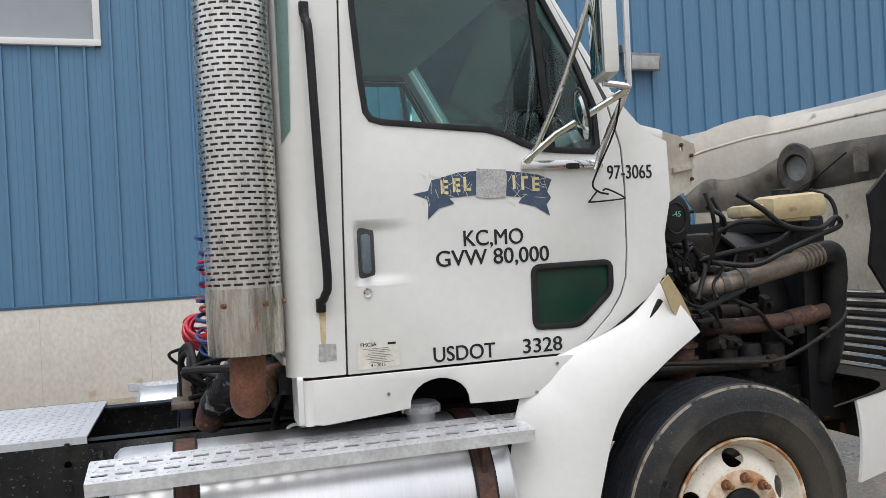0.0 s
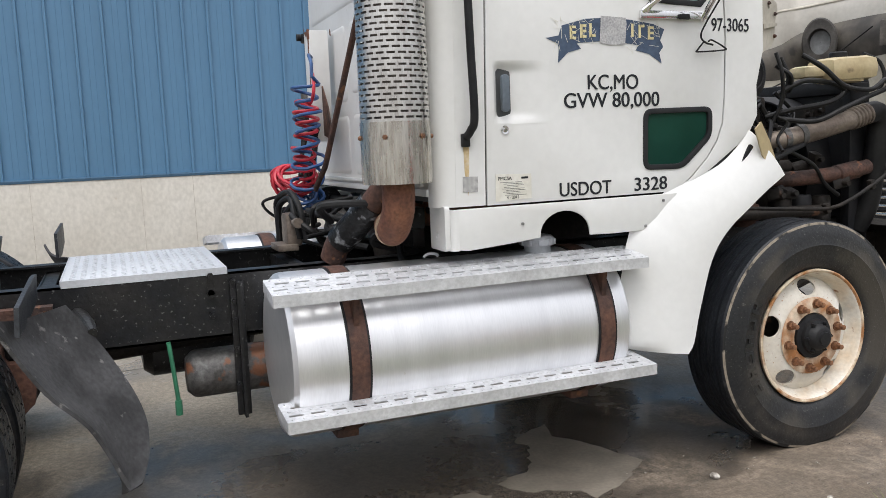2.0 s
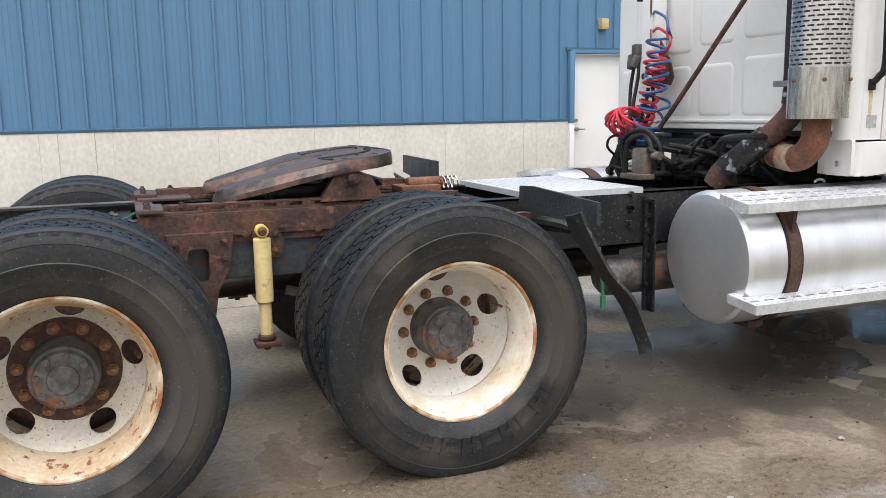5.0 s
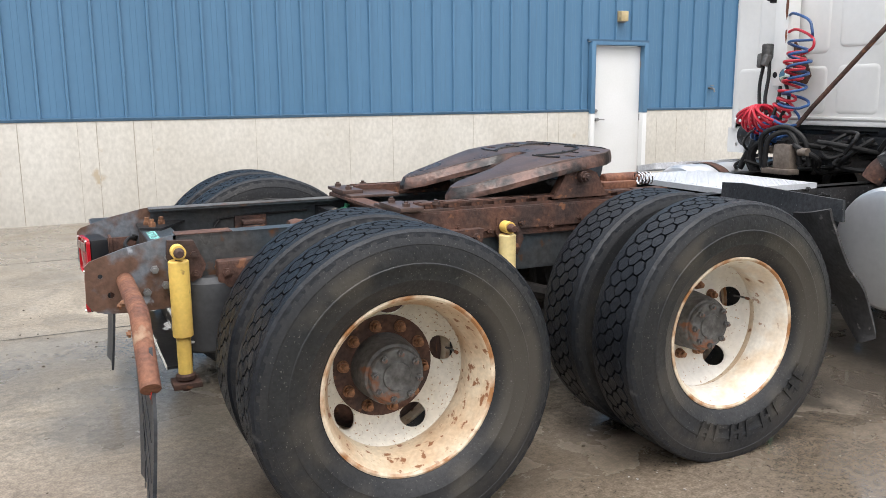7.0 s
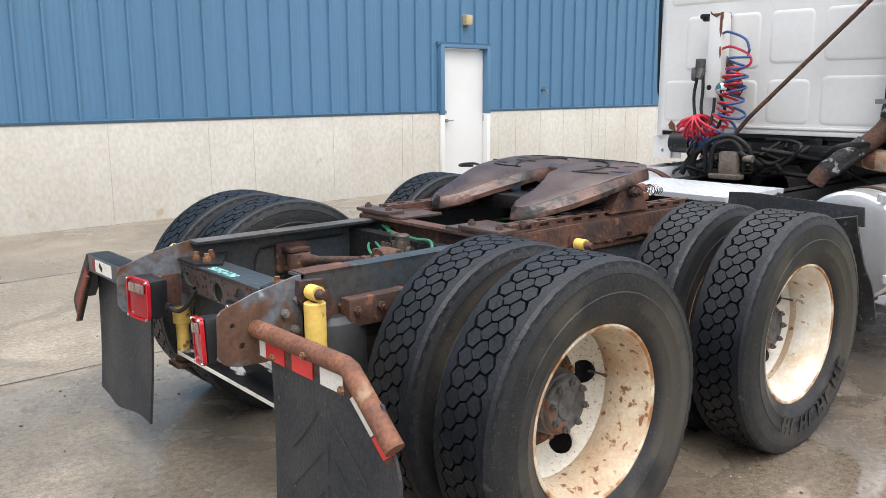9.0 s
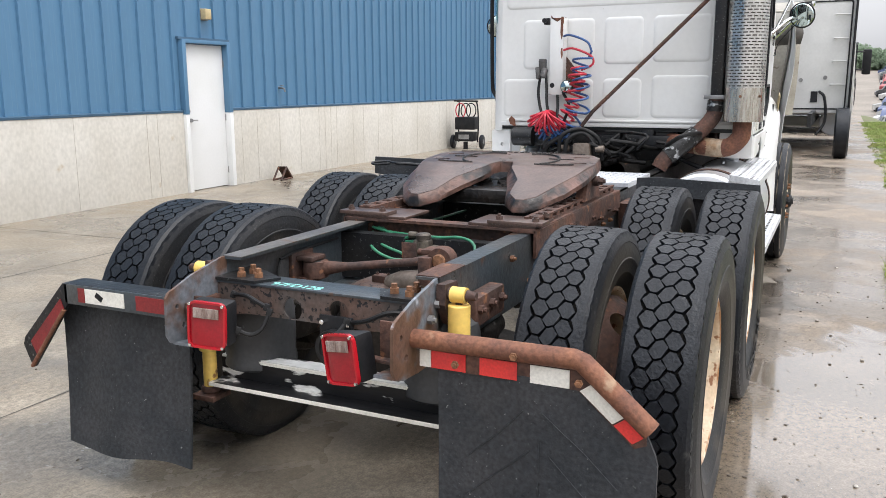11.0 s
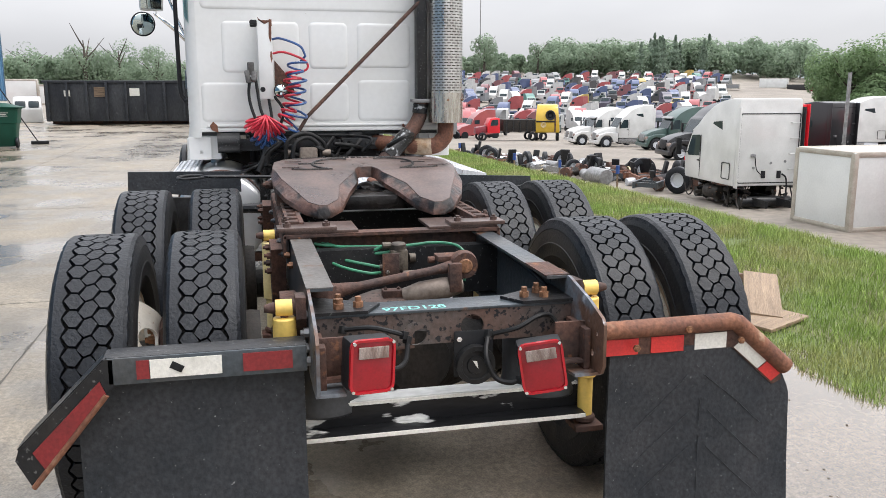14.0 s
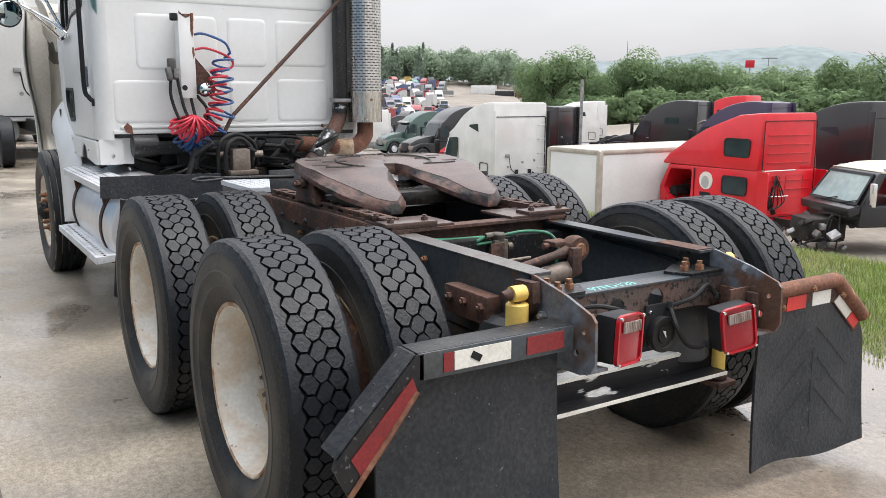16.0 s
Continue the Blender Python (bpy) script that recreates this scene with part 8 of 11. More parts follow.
# ---- engine bay and raised hood ----
def engine():
    bm = bmesh.new()
    bm_box(bm, (3.98, 0.02, 1.12), (0.78, 0.62, 0.62), bev=0.04)
    bm_box(bm, (3.98, 0.04, 1.5), (0.74, 0.36, 0.2), bev=0.04)
    for i in range(6):
        bm_box(bm, (3.68 + i * 0.12, -0.3, 1.25), (0.07, 0.08, 0.34), bev=0.015)
    bm_box(bm, (3.98, 0, 0.74), (0.7, 0.5, 0.24), bev=0.05)
    part("engine_block", bm, "cast", truck, "oily black diesel engine block")
    for i in range(6):
        part("manifold_port", bm_cyl(bmesh.new(), (3.66 + i * 0.125, -0.38, 1.2 - 0.02 * (i % 2)), (3.75 + i * 0.125, -0.4, 1.2), 0.042, 12), "cast", truck)
    bm = bmesh.new()
    bm_cyl(bm, (3.86, -0.5, 0.92), (3.86, -0.5, 1.22), 0.06, 14)
    for i in range(5):
        bm_cyl(bm, (3.86, -0.5, 0.95 + i * 0.06), (3.86, -0.5, 0.968 + i * 0.06), 0.075, 14)
    part("exhaust_manifold", bm, "rust", truck, "rusty exhaust manifold")
    bm = bmesh.new()
    bm_lathe(bm, [(0.0, -0.72), (0.088, -0.72), (0.104, -0.71), (0.108, -0.66), (0.108, -0.5), (0.0, -0.49)], 32, (3.76, 0, 1.66))
    bm_lathe(bm, [(0.06, -0.725), (0.065, -0.728), (0.07, -0.725)], 24, (3.76, 0, 1.66))
    for v in bm.verts:
        v.co.x, v.co.z = 3.722 + 0.8 * (v.co.x - 3.76), 1.668 + 1.05 * (v.co.z - 1.66)
    can = part("air_cleaner", bm, "black_pl", truck, "round black canister with green chalk marks")
    lettering("-45", 0.034, "chalk", pose(3.705, -0.7215, 1.675, 90, 0, 0), can, "chalk_marking", 0.0004)
    # charge air pipe
    bm = bmesh.new()
    bm_tube(bm, curve([(3.9, -0.5, 1.33), (4.0, -0.57, 1.35), (4.15, -0.6, 1.375), (4.4, -0.62, 1.43), (4.56, -0.62, 1.47)]), 0.05, 20)
    pipe = part("charge_pipe", bm, "pipe", truck, "dirty metal charge air pipe with hose clamps")
    for p, q in (((4.03, -0.58, 1.355), (4.06, -0.586, 1.36)), ((4.12, -0.596, 1.371), (4.15, -0.6, 1.376))):
        part("hose_clamp", bm_cyl(bmesh.new(), p, q, 0.0545, 20), "hub", pipe)
    bm = bmesh.new()
    for i in range(5):
        a = Vector((4.45, -0.62, 1.442)).lerp(Vector((4.57, -0.62, 1.472)), i / 5)
        bm_cyl(bm, a, a + Vector((0.018, 0, 0.0045)), 0.058, 20, bev=0.005)
    part("bellows", bm, "pipe", pipe)
    bm = bmesh.new()
    bm_tube(bm, curve([(4.55, -0.62, 1.468), (4.63, -0.62, 1.475), (4.675, -0.6, 1.42), (4.68, -0.58, 1.25), (4.67, -0.55, 1.0), (4.64, -0.5, 0.85)]), 0.056, 18)
    part("elbow_hose", bm, "hose", truck, "black rubber elbow hose")
    bm = bmesh.new()
    bm_tube(bm, curve([(4.0, -0.45, 1.14), (4.2, -0.55, 1.15), (4.45, -0.58, 1.165), (4.62, -0.58, 1.19)]), 0.04, 16)
    bm_cyl(bm, (4.4, -0.577, 1.16), (4.55, -0.58, 1.18), 0.048, 16, bev=0.006)
    part("coolant_pipe", bm, "rust", truck, "rusty coolant pipe")
    bm = bmesh.new()
    bm_box(bm, (4.43, -0.58, 1.7), (0.32, 0.2, 0.125), (0, -3, 0), bev=0.048)
    bm_box(bm, (4.24, -0.56, 1.69), (0.2, 0.12, 0.06), (0, -2, 0), bev=0.025)
    bm_box(bm, (4.42, -0.58, 1.655), (0.16, 0.17, 0.05), bev=0.02)
    res = part("coolant_reservoir", bm, "tank_pl", truck, "yellowed plastic coolant reservoir")
    bm = bmesh.new()
    bm_cyl(bm, (4.4, -0.58, 1.755), (4.4, -0.58, 1.79), 0.045, 20, bev=0.006)
    part("reservoir_cap", bm, "black_pl", res)
    hoses = ([(3.98, -0.6, 1.58), (4.1, -0.66, 1.64), (4.3, -0.66, 1.62), (4.36, -0.66, 1.58), (4.25, -0.66, 1.53), (4.05, -0.62, 1.5), (3.95, -0.55, 1.47)],
             [(4.12, -0.62, 1.77), (4.2, -0.68, 1.7), (4.32, -0.7, 1.61), (4.5, -0.7, 1.59), (4.62, -0.68, 1.64), (4.66, -0.66, 1.6), (4.5, -0.7, 1.56), (4.3, -0.72, 1.5), (4.15, -0.68, 1.44), (3.98, -0.6, 1.46)],
             [(4.55, -0.6, 1.78), (4.64, -0.62, 1.74), (4.66, -0.64, 1.66), (4.62, -0.64, 1.58)], [(3.95, -0.62, 1.78), (3.97, -0.64, 1.68), (3.99, -0.62, 1.55), (3.96, -0.58, 1.42)],
             [(4.0, -0.6, 1.76), (4.03, -0.62, 1.66), (4.01, -0.6, 1.54)], [(4.15, -0.4, 1.6), (4.25, -0.42, 1.5), (4.2, -0.44, 1.4)], [(4.05, -0.6, 1.3), (4.2, -0.62, 1.22), (4.3, -0.6, 1.12), (4.4, -0.6, 1.05)])
    for k, pts in enumerate(hoses):
        part("engine_hose", bm_tube(bmesh.new(), curve(pts), 0.013 if k < 2 else 0.01, 10), "hose", truck, "black engine hose")
    rng = random.Random(11)
    for k in range(30):
        p = Vector((rng.uniform(3.62, 4.0), rng.uniform(-0.62, -0.45), rng.uniform(1.3, 1.75)))
        pts = [p]
        for i in range(3):
            p = p + Vector((rng.uniform(-0.08, 0.1), rng.uniform(-0.06, 0.05), rng.uniform(-0.14, 0.05)))
            pts.append(p)
        part("engine_hose", bm_tube(bmesh.new(), curve(pts), rng.choice((0.008, 0.011, 0.015)), 8), "hose", truck)
    for k in range(24):
        c = (rng.uniform(3.62, 4.5), rng.uniform(-0.6, -0.45), rng.uniform(0.95, 1.55))
        bm = box(c, (rng.uniform(0.04, 0.1), rng.uniform(0.04, 0.08), rng.uniform(0.04, 0.1)), (rng.uniform(-20, 20), rng.uniform(-20, 20), rng.uniform(-20, 20)), bev=0.01)
        bm_cyl(bm, c, (c[0], c[1] - 0.06, c[2]), 0.014, 10)
        part("engine_bracket", bm, "cast", truck)
    for x, z, r, h, mat in ((4.22, 0.98, 0.055, 0.16, "black_pl"), (4.36, 0.98, 0.05, 0.14, "cast"), (4.08, 1.05, 0.06, 0.12, "cast")):
        bm = bmesh.new()
        bm_lathe(bm, [(0.0, z - h / 2), (r * 0.8, z - h / 2), (r, z - h / 2 + 0.012), (r, z + h / 2 - 0.02), (r * 0.9, z + h / 2), (0.0, z + h / 2)], 20, (x, -0.52, 0), "z")
        part("engine_filter", bm, mat, truck)
    part("splash_strip", box((3.98, -0.64, 1.285), (0.3, 0.05, 0.02), (0, -16, 8), bev=0.006), "black_pl", truck, "black rubber splash strip")
    # radiator, shroud and fan
    bm = bmesh.new()
    bm_box(bm, (4.62, 0.0, 1.15), (0.1, 1.0, 0.9), bev=0.015)
    rad = part("radiator", bm, "black_pl", truck, "black radiator with side tanks")
    for y in (-0.5, 0.5):
        part("side_tank", box((4.62, y, 1.15), (0.14, 0.06, 0.98), bev=0.015), "black_pl", rad)
    for z in (1.62, 0.72):
        part("header_tank", box((4.62, 0, z), (0.16, 1.04, 0.08), bev=0.02), "black_pl", rad)
    bm = bmesh.new()
    bm_lathe(bm, [(0.42, 4.56), (0.42, 4.46), (0.4, 4.42), (0.39, 4.42), (0.41, 4.47), (0.41, 4.56)], 40, (0, 0.02, 1.18), "x", close=True)
    part("fan_shroud", bm, "black_pl", truck)
    fan = part("fan", bm_cyl(bmesh.new(), (4.36, 0.02, 1.18), (4.48, 0.02, 1.18), 0.1, 20, bev=0.01), "black_pl", truck)
    for i in range(8):
        bm = bmesh.new()
        a = 2 * math.pi * i / 8
        d, t = Vector((0, math.cos(a), math.sin(a))), Vector((0, -math.sin(a), math.cos(a)))
        c = Vector((4.44, 0.02, 1.18))
        q = [c + d * 0.08 - t * 0.04 + Vector((-0.02, 0, 0)), c + d * 0.38 - t * 0.07 + Vector((-0.03, 0, 0)), c + d * 0.38 + t * 0.07 + Vector((0.03, 0, 0)), c + d * 0.08 + t * 0.04 + Vector((0.02, 0, 0))]
        bm.faces.new([bm.verts.new(v) for v in q])
        bm_thick(bm, 0.006)
        part("fan_blade", bm, "black_pl", fan)
    bm = bmesh.new()
    bm_tube(bm, curve([(3.5, -0.74, 1.03), (3.61, -0.75, 1.04), (3.9, -0.75, 1.02), (4.17, -0.75, 1.005), (4.32, -0.75, 1.04), (4.47, -0.75, 1.108), (4.56, -0.75, 1.157), (4.6, -0.74, 1.2)]), 0.0095, 10)
    for x, z in ((4.17, 1.005), (4.47, 1.108)):
        bm_box(bm, (x, -0.74, z), (0.03, 0.03, 0.05), (0, -20, 0), bev=0.005)
    part("stay_tube", bm, "cast", truck)
    bm = bmesh.new()
    bm_tube(bm, [(3.4, -0.6, 1.0), (4.3, -0.6, 0.98)], 0.03, 12)
    part("side_tube", bm, "cast", truck)
    # front axle, springs, steering
    bm = bmesh.new()
    bm_tube(bm, curve([(AXLE_F, -0.92, HUB_Z), (AXLE_F, -0.6, 0.42), (AXLE_F, 0, 0.38), (AXLE_F, 0.6, 0.42), (AXLE_F, 0.92, HUB_Z)]), 0.06, 12)
    for sd in (-1, 1):
        bm_lathe(bm, [(0.0, sd * 0.84), (0.2, sd * 0.85), (0.21, sd * 0.9), (0.2, sd * 0.96), (0.0, sd * 0.97)], 30, (AXLE_F, 0, HUB_Z))
        bm_tube(bm, curve([(2.95, sd * 0.42, 0.62), (3.3, sd * 0.42, 0.5), (AXLE_F, sd * 0.42, 0.46), (4.05, sd * 0.42, 0.5), (4.4, sd * 0.42, 0.6)]), 0.035, 8)
    part("front_axle", bm, "cast", truck, "cast front axle with leaf springs")
    # inner splash panels
    for sd in (1,):
        bm = bmesh.new()
        bm_plate(bm, [(3.1, 0.95), (3.55, 1.15), (3.55, 1.3), (4.5, 1.1), (4.5, 0.85), (3.6, 0.98)], [], lambda u, v, w: (u, sd * (0.62 + 0.03 * w) + sd * w, v), 0.01)
        part("splash_panel", bm, "cast", truck)
    # broken firewall bracket beside the cowl
    bm = bmesh.new()
    bm_plate(bm, [(3.5, 1.7), (3.63, 1.755), (3.72, 1.785), (3.752, 1.82), (3.762, 1.9), (3.79, 1.955), (3.775, 1.985), (3.71, 1.995), (3.66, 2.01), (3.52, 2.02)], [ring2(3.68, 1.955, 0.012, n=10), ring2(3.74, 1.88, 0.006, n=8)], lambda u, v, w: (u, -0.955 + 0.55 * (u - 3.5) + w, v), 0.012)
    bm_plate(bm, [(3.6, 1.85), (3.755, 1.875), (3.757, 1.89), (3.6, 1.87)], [], lambda u, v, w: (u, -0.97 + 0.55 * (u - 3.5) + w, v), 0.016)
    br = part("cowl_bracket", bm, "sooty_cream", truck, "cracked cream hood bracket")
    for x, z in ((3.67, 1.97), (3.74, 1.83), (3.745, 1.93)):
        b2 = bmesh.new()
        bolt(b2, (x, -0.957 + 0.55 * (x - 3.5), z), (0.48, -0.88, 0), 0.009, 0.008)
        part("bracket_bolt", b2, "rust", br)
    bm = bmesh.new()
    bm_plate(bm, [(3.42, 1.41), (3.46, 1.44), (3.52, 1.36), (3.56, 1.29), (3.6, 1.2), (3.55, 1.2), (3.47, 1.3)], [], lambda u, v, w: (u, -1.06 + 0.25 * (u - 3.4) - w, v), 0.008)
    part("torn_edge", bm, "tank_pl", truck, "torn fibreglass edge")


engine()


TOPS = [(4.704, 0.855, 2.125), (4.876, 0.855, 2.215), (5.086, 0.855, 2.31), (5.411, 0.855, 2.385), (5.611, 0.835, 2.368), (5.764, 0.415, 2.375), (5.764, -0.177, 2.378), (5.764, -1.084, 2.37)]
BENDS = [(4.8, 0.816, 1.846), (4.962, 0.816, 1.951), (5.134, 0.816, 1.951), (5.334, 0.816, 1.994), (5.564, 0.797, 2.094), (5.669, 0.415, 2.135), (5.669, -0.177, 2.125), (5.669, -1.084, 2.113)]
LOWS = [(4.847, 0.778, 1.741), (4.991, 0.778, 1.741), (5.134, 0.778, 1.751), (5.325, 0.778, 1.76), (5.592, 0.759, 1.841), (5.631, 0.396, 1.858), (5.631, -0.177, 1.889), (5.631, -1.084, 1.932)]


def hood():
    """The hood in its closed shape, then tipped forward about its hinge."""
    tip = Matrix.Translation((5.05, 0, 0.72)) @ Matrix.Rotation(radians(80), 4, "Y") @ Matrix.Translation((-5.05, 0, -0.72))

    def low(x):
        """The height of the lower edge of the sides: a wheel arch, then the nose."""
        if x < 4.3:
            t = (x - 3.5) / 0.8
            return 0.58 + 0.1 * math.sin(math.pi * t) + 0.4 * t
        return 0.98 - (x - 4.3) * 0.2

    def top(x):
        return 1.95 - 0.2 * (x - 3.5) - 0.06 * (x - 3.5) ** 3

    def half(x):
        return 1.0 - 0.1 * (x - 3.5) ** 1.5 / 2

    def shell(off):
        def f(u, v):
            x = 3.5 + 1.55 * u
            a = (v - 0.5) * 2
            s = 1 if a >= 0 else -1
            b = abs(a)
            w, zt, zl = half(x) - off, top(x) - off, low(x)
            if b < 0.5:
                t = b / 0.5
                y, z = w * 0.8 * t, zt - 0.05 * t * t
            elif b < 0.65:
                t = (b - 0.5) / 0.15
                y = w * (0.8 + 0.16 * math.sin(t * math.pi / 2))
                z = zt - 0.05 - 0.13 * (1 - math.cos(t * math.pi / 2))
            else:
                t = (b - 0.65) / 0.35
                y = w * (0.96 + 0.12 * t)
                z = (zt - 0.18) * (1 - t) + zl * t
            wob = 0.012 * math.sin(9 * u + 5 * a) * (1 if b > 0.6 else 0.2)
            return tip @ Vector((x, s * y + wob, z))
        return f
    bm = bmesh.new()
    bm_grid(bm, shell(0.0), 22, 44)
    bm_thick(bm, 0.006)
    hd = part("hood", bm, "paint", truck, "white fibreglass hood tipped forward, sooty inside", 50)
    # lining, with a clean margin left at the edges
    inner = shell(0.02)
    bm = bmesh.new()
    bm_grid(bm, lambda u, v: inner(0.06 + 0.92 * u, 0.1 + 0.64 * v), 20, 32)
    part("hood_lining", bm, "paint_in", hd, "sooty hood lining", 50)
    bm = bmesh.new()
    bm_grid(bm, lambda u, v: inner(0.06 + 0.92 * u, 0.742 + 0.2 * v), 20, 12)
    part("hood_lining", bm, surf("grey_dusted_hood_side", (0.6, 0.585, 0.54), (0.45, 0.43, 0.39), 1.8, 0.46, 40, 0.08, (0.6, 0.8), edge=0.25, spot=(0.12, 0.11, 0.1), spot_at=0.7, spot_scale=5), hd, "greyed inner side of the hood", 50)
    # the rolled lip along the far and rear edges, and the boxed panel under it
    lip_top = curve([Vector(p) for p in TOPS], 8)
    lip_bend = curve([Vector(p) for p in BENDS], 8)
    box_low = curve([Vector(p) for p in LOWS], 8)
    n = len(lip_top) - 1

    def between(p, q, bulge):
        def f(u, v):
            k = min(n, round(u * n))
            c = p[k].lerp(q[k], v)
            return c + Vector((-0.75, -0.5, 0.35)).normalized() * bulge * math.sin(math.pi * v)
        return f
    bm = bmesh.new()
    bm_grid(bm, between(lip_top, lip_bend, 0.03), n, 8)
    bm_thick(bm, 0.008)
    part("hood_lip", bm, surf("dirty_white_hood_lip", (0.52, 0.5, 0.455), (0.4, 0.37, 0.32), 2.2, 0.45, 30, 0.05, (0.45, 0.65), edge=0.25, spot=(0.26, 0.22, 0.17), spot_at=0.72, spot_scale=5), hd, "dirty white rolled hood edge", 60)
    bm = bmesh.new()
    bm_grid(bm, between(lip_bend, box_low, 0.045), n, 8)
    bm_thick(bm, 0.008)
    bead = [p.lerp(q, 0.42) + Vector((-0.028, -0.018, 0.014)) for p, q in zip(lip_top, lip_bend)]
    part("hood_bead", bm_tube(bmesh.new(), bead, 0.011, 8), "sooty_cream", hd, "pressed bead along the hood edge")
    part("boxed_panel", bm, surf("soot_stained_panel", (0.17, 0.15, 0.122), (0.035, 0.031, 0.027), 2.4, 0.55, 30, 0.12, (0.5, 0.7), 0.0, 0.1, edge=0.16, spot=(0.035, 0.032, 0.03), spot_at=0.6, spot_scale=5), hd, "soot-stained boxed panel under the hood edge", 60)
    low = [p + Vector((0.02, 0.03, -0.75)) for p in box_low]
    bm = bmesh.new()
    bm_grid(bm, between(box_low, low, 0.02), n, 6)
    bm_thick(bm, 0.006)
    part("hood_side", bm, "sooty_cream", hd, "greyed far side of the hood", 60)
    c = Vector((5.5, 0.6, 2.0))
    d = Vector((-0.8, -0.6, 0.0)).normalized()
    side = Vector((d.y, -d.x, 0))
    bm = bmesh.new()
    rings = []
    for ra, rb, h in ((0.115, 0.165, -0.08), (0.115, 0.165, 0.0), (0.105, 0.155, 0.012), (0.075, 0.09, 0.014), (0.07, 0.085, 0.0), (0.068, 0.082, -0.07)):
        rings.append([bm.verts.new(c + d * h + ra * math.cos(2 * math.pi * k / 32) * side + Vector((0, 0, rb * math.sin(2 * math.pi * k / 32)))) for k in range(32)])
    for p, q in zip(rings, rings[1:]):
        for k in range(32):
            bm.faces.new((p[k], p[(k + 1) % 32], q[(k + 1) % 32], q[k]))
    fl = part("duct_mouth", bm, surf("grey_duct_flange", (0.075, 0.07, 0.064), (0.04, 0.037, 0.034), 8, 0.5, 60, 0.2, (0.5, 0.7)), hd, "dark oval duct flange with a round opening")
    bm = bmesh.new()
    rings = [[bm.verts.new(c + d * -0.06 + r * (math.cos(2 * math.pi * k / 24) * side + Vector((0, 0, 1.2 * math.sin(2 * math.pi * k / 24))))) for k in range(24)] for r in (0.07, 0.001)]
    for k in range(24):
        bm.faces.new((rings[0][k], rings[0][(k + 1) % 24], rings[1][(k + 1) % 24], rings[1][k]))
    part("duct_bore", bm, "metal_grey", fl)
    part("latch_plate", box((5.55, 0.1, 2.0), (0.02, 0.1, 0.16), bev=0.006), surf("grey_latch_plate", (0.16, 0.14, 0.12), (0.09, 0.08, 0.07), 9, 0.5, 60, 0.2, (0.5, 0.7)), hd)
    part("latch_cable", bm_tube(bmesh.new(), curve([(5.54, 0.2, 2.05), (5.45, 0.45, 1.88), (5.2, 0.65, 1.72), (4.9, 0.75, 1.6)]), 0.005, 6), "hose", hd)
    # added black sheet: shade and dirt on the hood's near inner side
    bm = bmesh.new()
    bm_plate(bm, [(4.93, 1.75), (5.08, 1.9), (5.33, 1.95), (5.7, 1.96), (5.7, 1.0), (5.3, 0.95), (5.1, 1.03), (5.03, 1.22), (4.92, 1.4), (4.95, 1.58)], [], lambda u, v, w: (u, -0.55 - 0.1 * (u - 4.9) - w, v), 0.02)
    part("inner_fender", bm, "black_pl", hd, "black sheet for the shaded, dirty near side of the hood")
    # grille between the nose sides
    bm = bmesh.new()
    for k in range(9):
        z = 0.8 + k * 0.052
        bm_tube(bm, [Vector((5.34 + 0.012 * k, y, z)) for y in (-0.5, -0.2, 0.2, 0.5)], 0.009, 6)
    part("grille_bar", bm, "chrome", hd, "bright grille bars")
    bm = bmesh.new()
    for y in (-0.54, -0.18, 0.18, 0.54):
        bm_tube(bm, [(5.36, y, 0.76), (5.46, y, 1.3)], 0.02, 8)
    for k in range(9):
        z = 0.775 + k * 0.052
        bm_tube(bm, [(5.35 + 0.012 * k, y, z) for y in (-0.55, 0.55)], 0.02, 6)
    part("grille_frame", bm, "black_pl", hd, "black grille frame")
    for sd in (-1, 1):
        bm = bmesh.new()
        bm_grid(bm, lambda u, v: tip @ Vector((5.05 + 0.06 * math.sin(math.pi * v), sd * (0.56 + 0.36 * u), 0.72 + 0.6 * v)), 6, 8)
        bm_thick(bm, 0.008)
        part("nose_side", bm, "paint", hd)


hood()


def bumper():
    bm = bmesh.new()

    def f(u, v):
        y = -1.08 + 2.16 * u
        c = max(0.0, (abs(y) - 0.72) / 0.36)
        x = 4.86 - 0.55 * c * c
        return Vector((x + 0.02 * math.sin(math.pi * v), y, 0.532 + 0.35 * v - 0.012 * c))
    bm_grid(bm, f, 30, 8)
    bm_thick(bm, 0.012)
    bp = part("bumper", bm, "paint", truck, "white steel bumper with bent ends", 50)
    bm = bmesh.new()
    bm_grid(bm, lambda u, v: f(0.012 + 0.976 * u, 0.02 + 0.96 * v) + Vector((-0.022, -0.022 * (2 * u - 1) ** 3, 0)), 30, 4)
    bm_thick(bm, 0.004)
    part("bumper_back", bm, "cast", bp, "black back of the bumper", 50)
    bm = bmesh.new()
    bm_grid(bm, lambda u, v: f(u, 1.0) + Vector((-0.12 * v, 0, 0.005 - 0.02 * v)), 30, 3)
    bm_thick(bm, 0.008)
    part("bumper_ledge", bm, "cast", bp)
    for sd in (-1, 1):
        part("bumper_stay", box((4.7, sd * 0.42, 0.72), (0.3, 0.06, 0.2), bev=0.01), "cast", bp)


bumper()


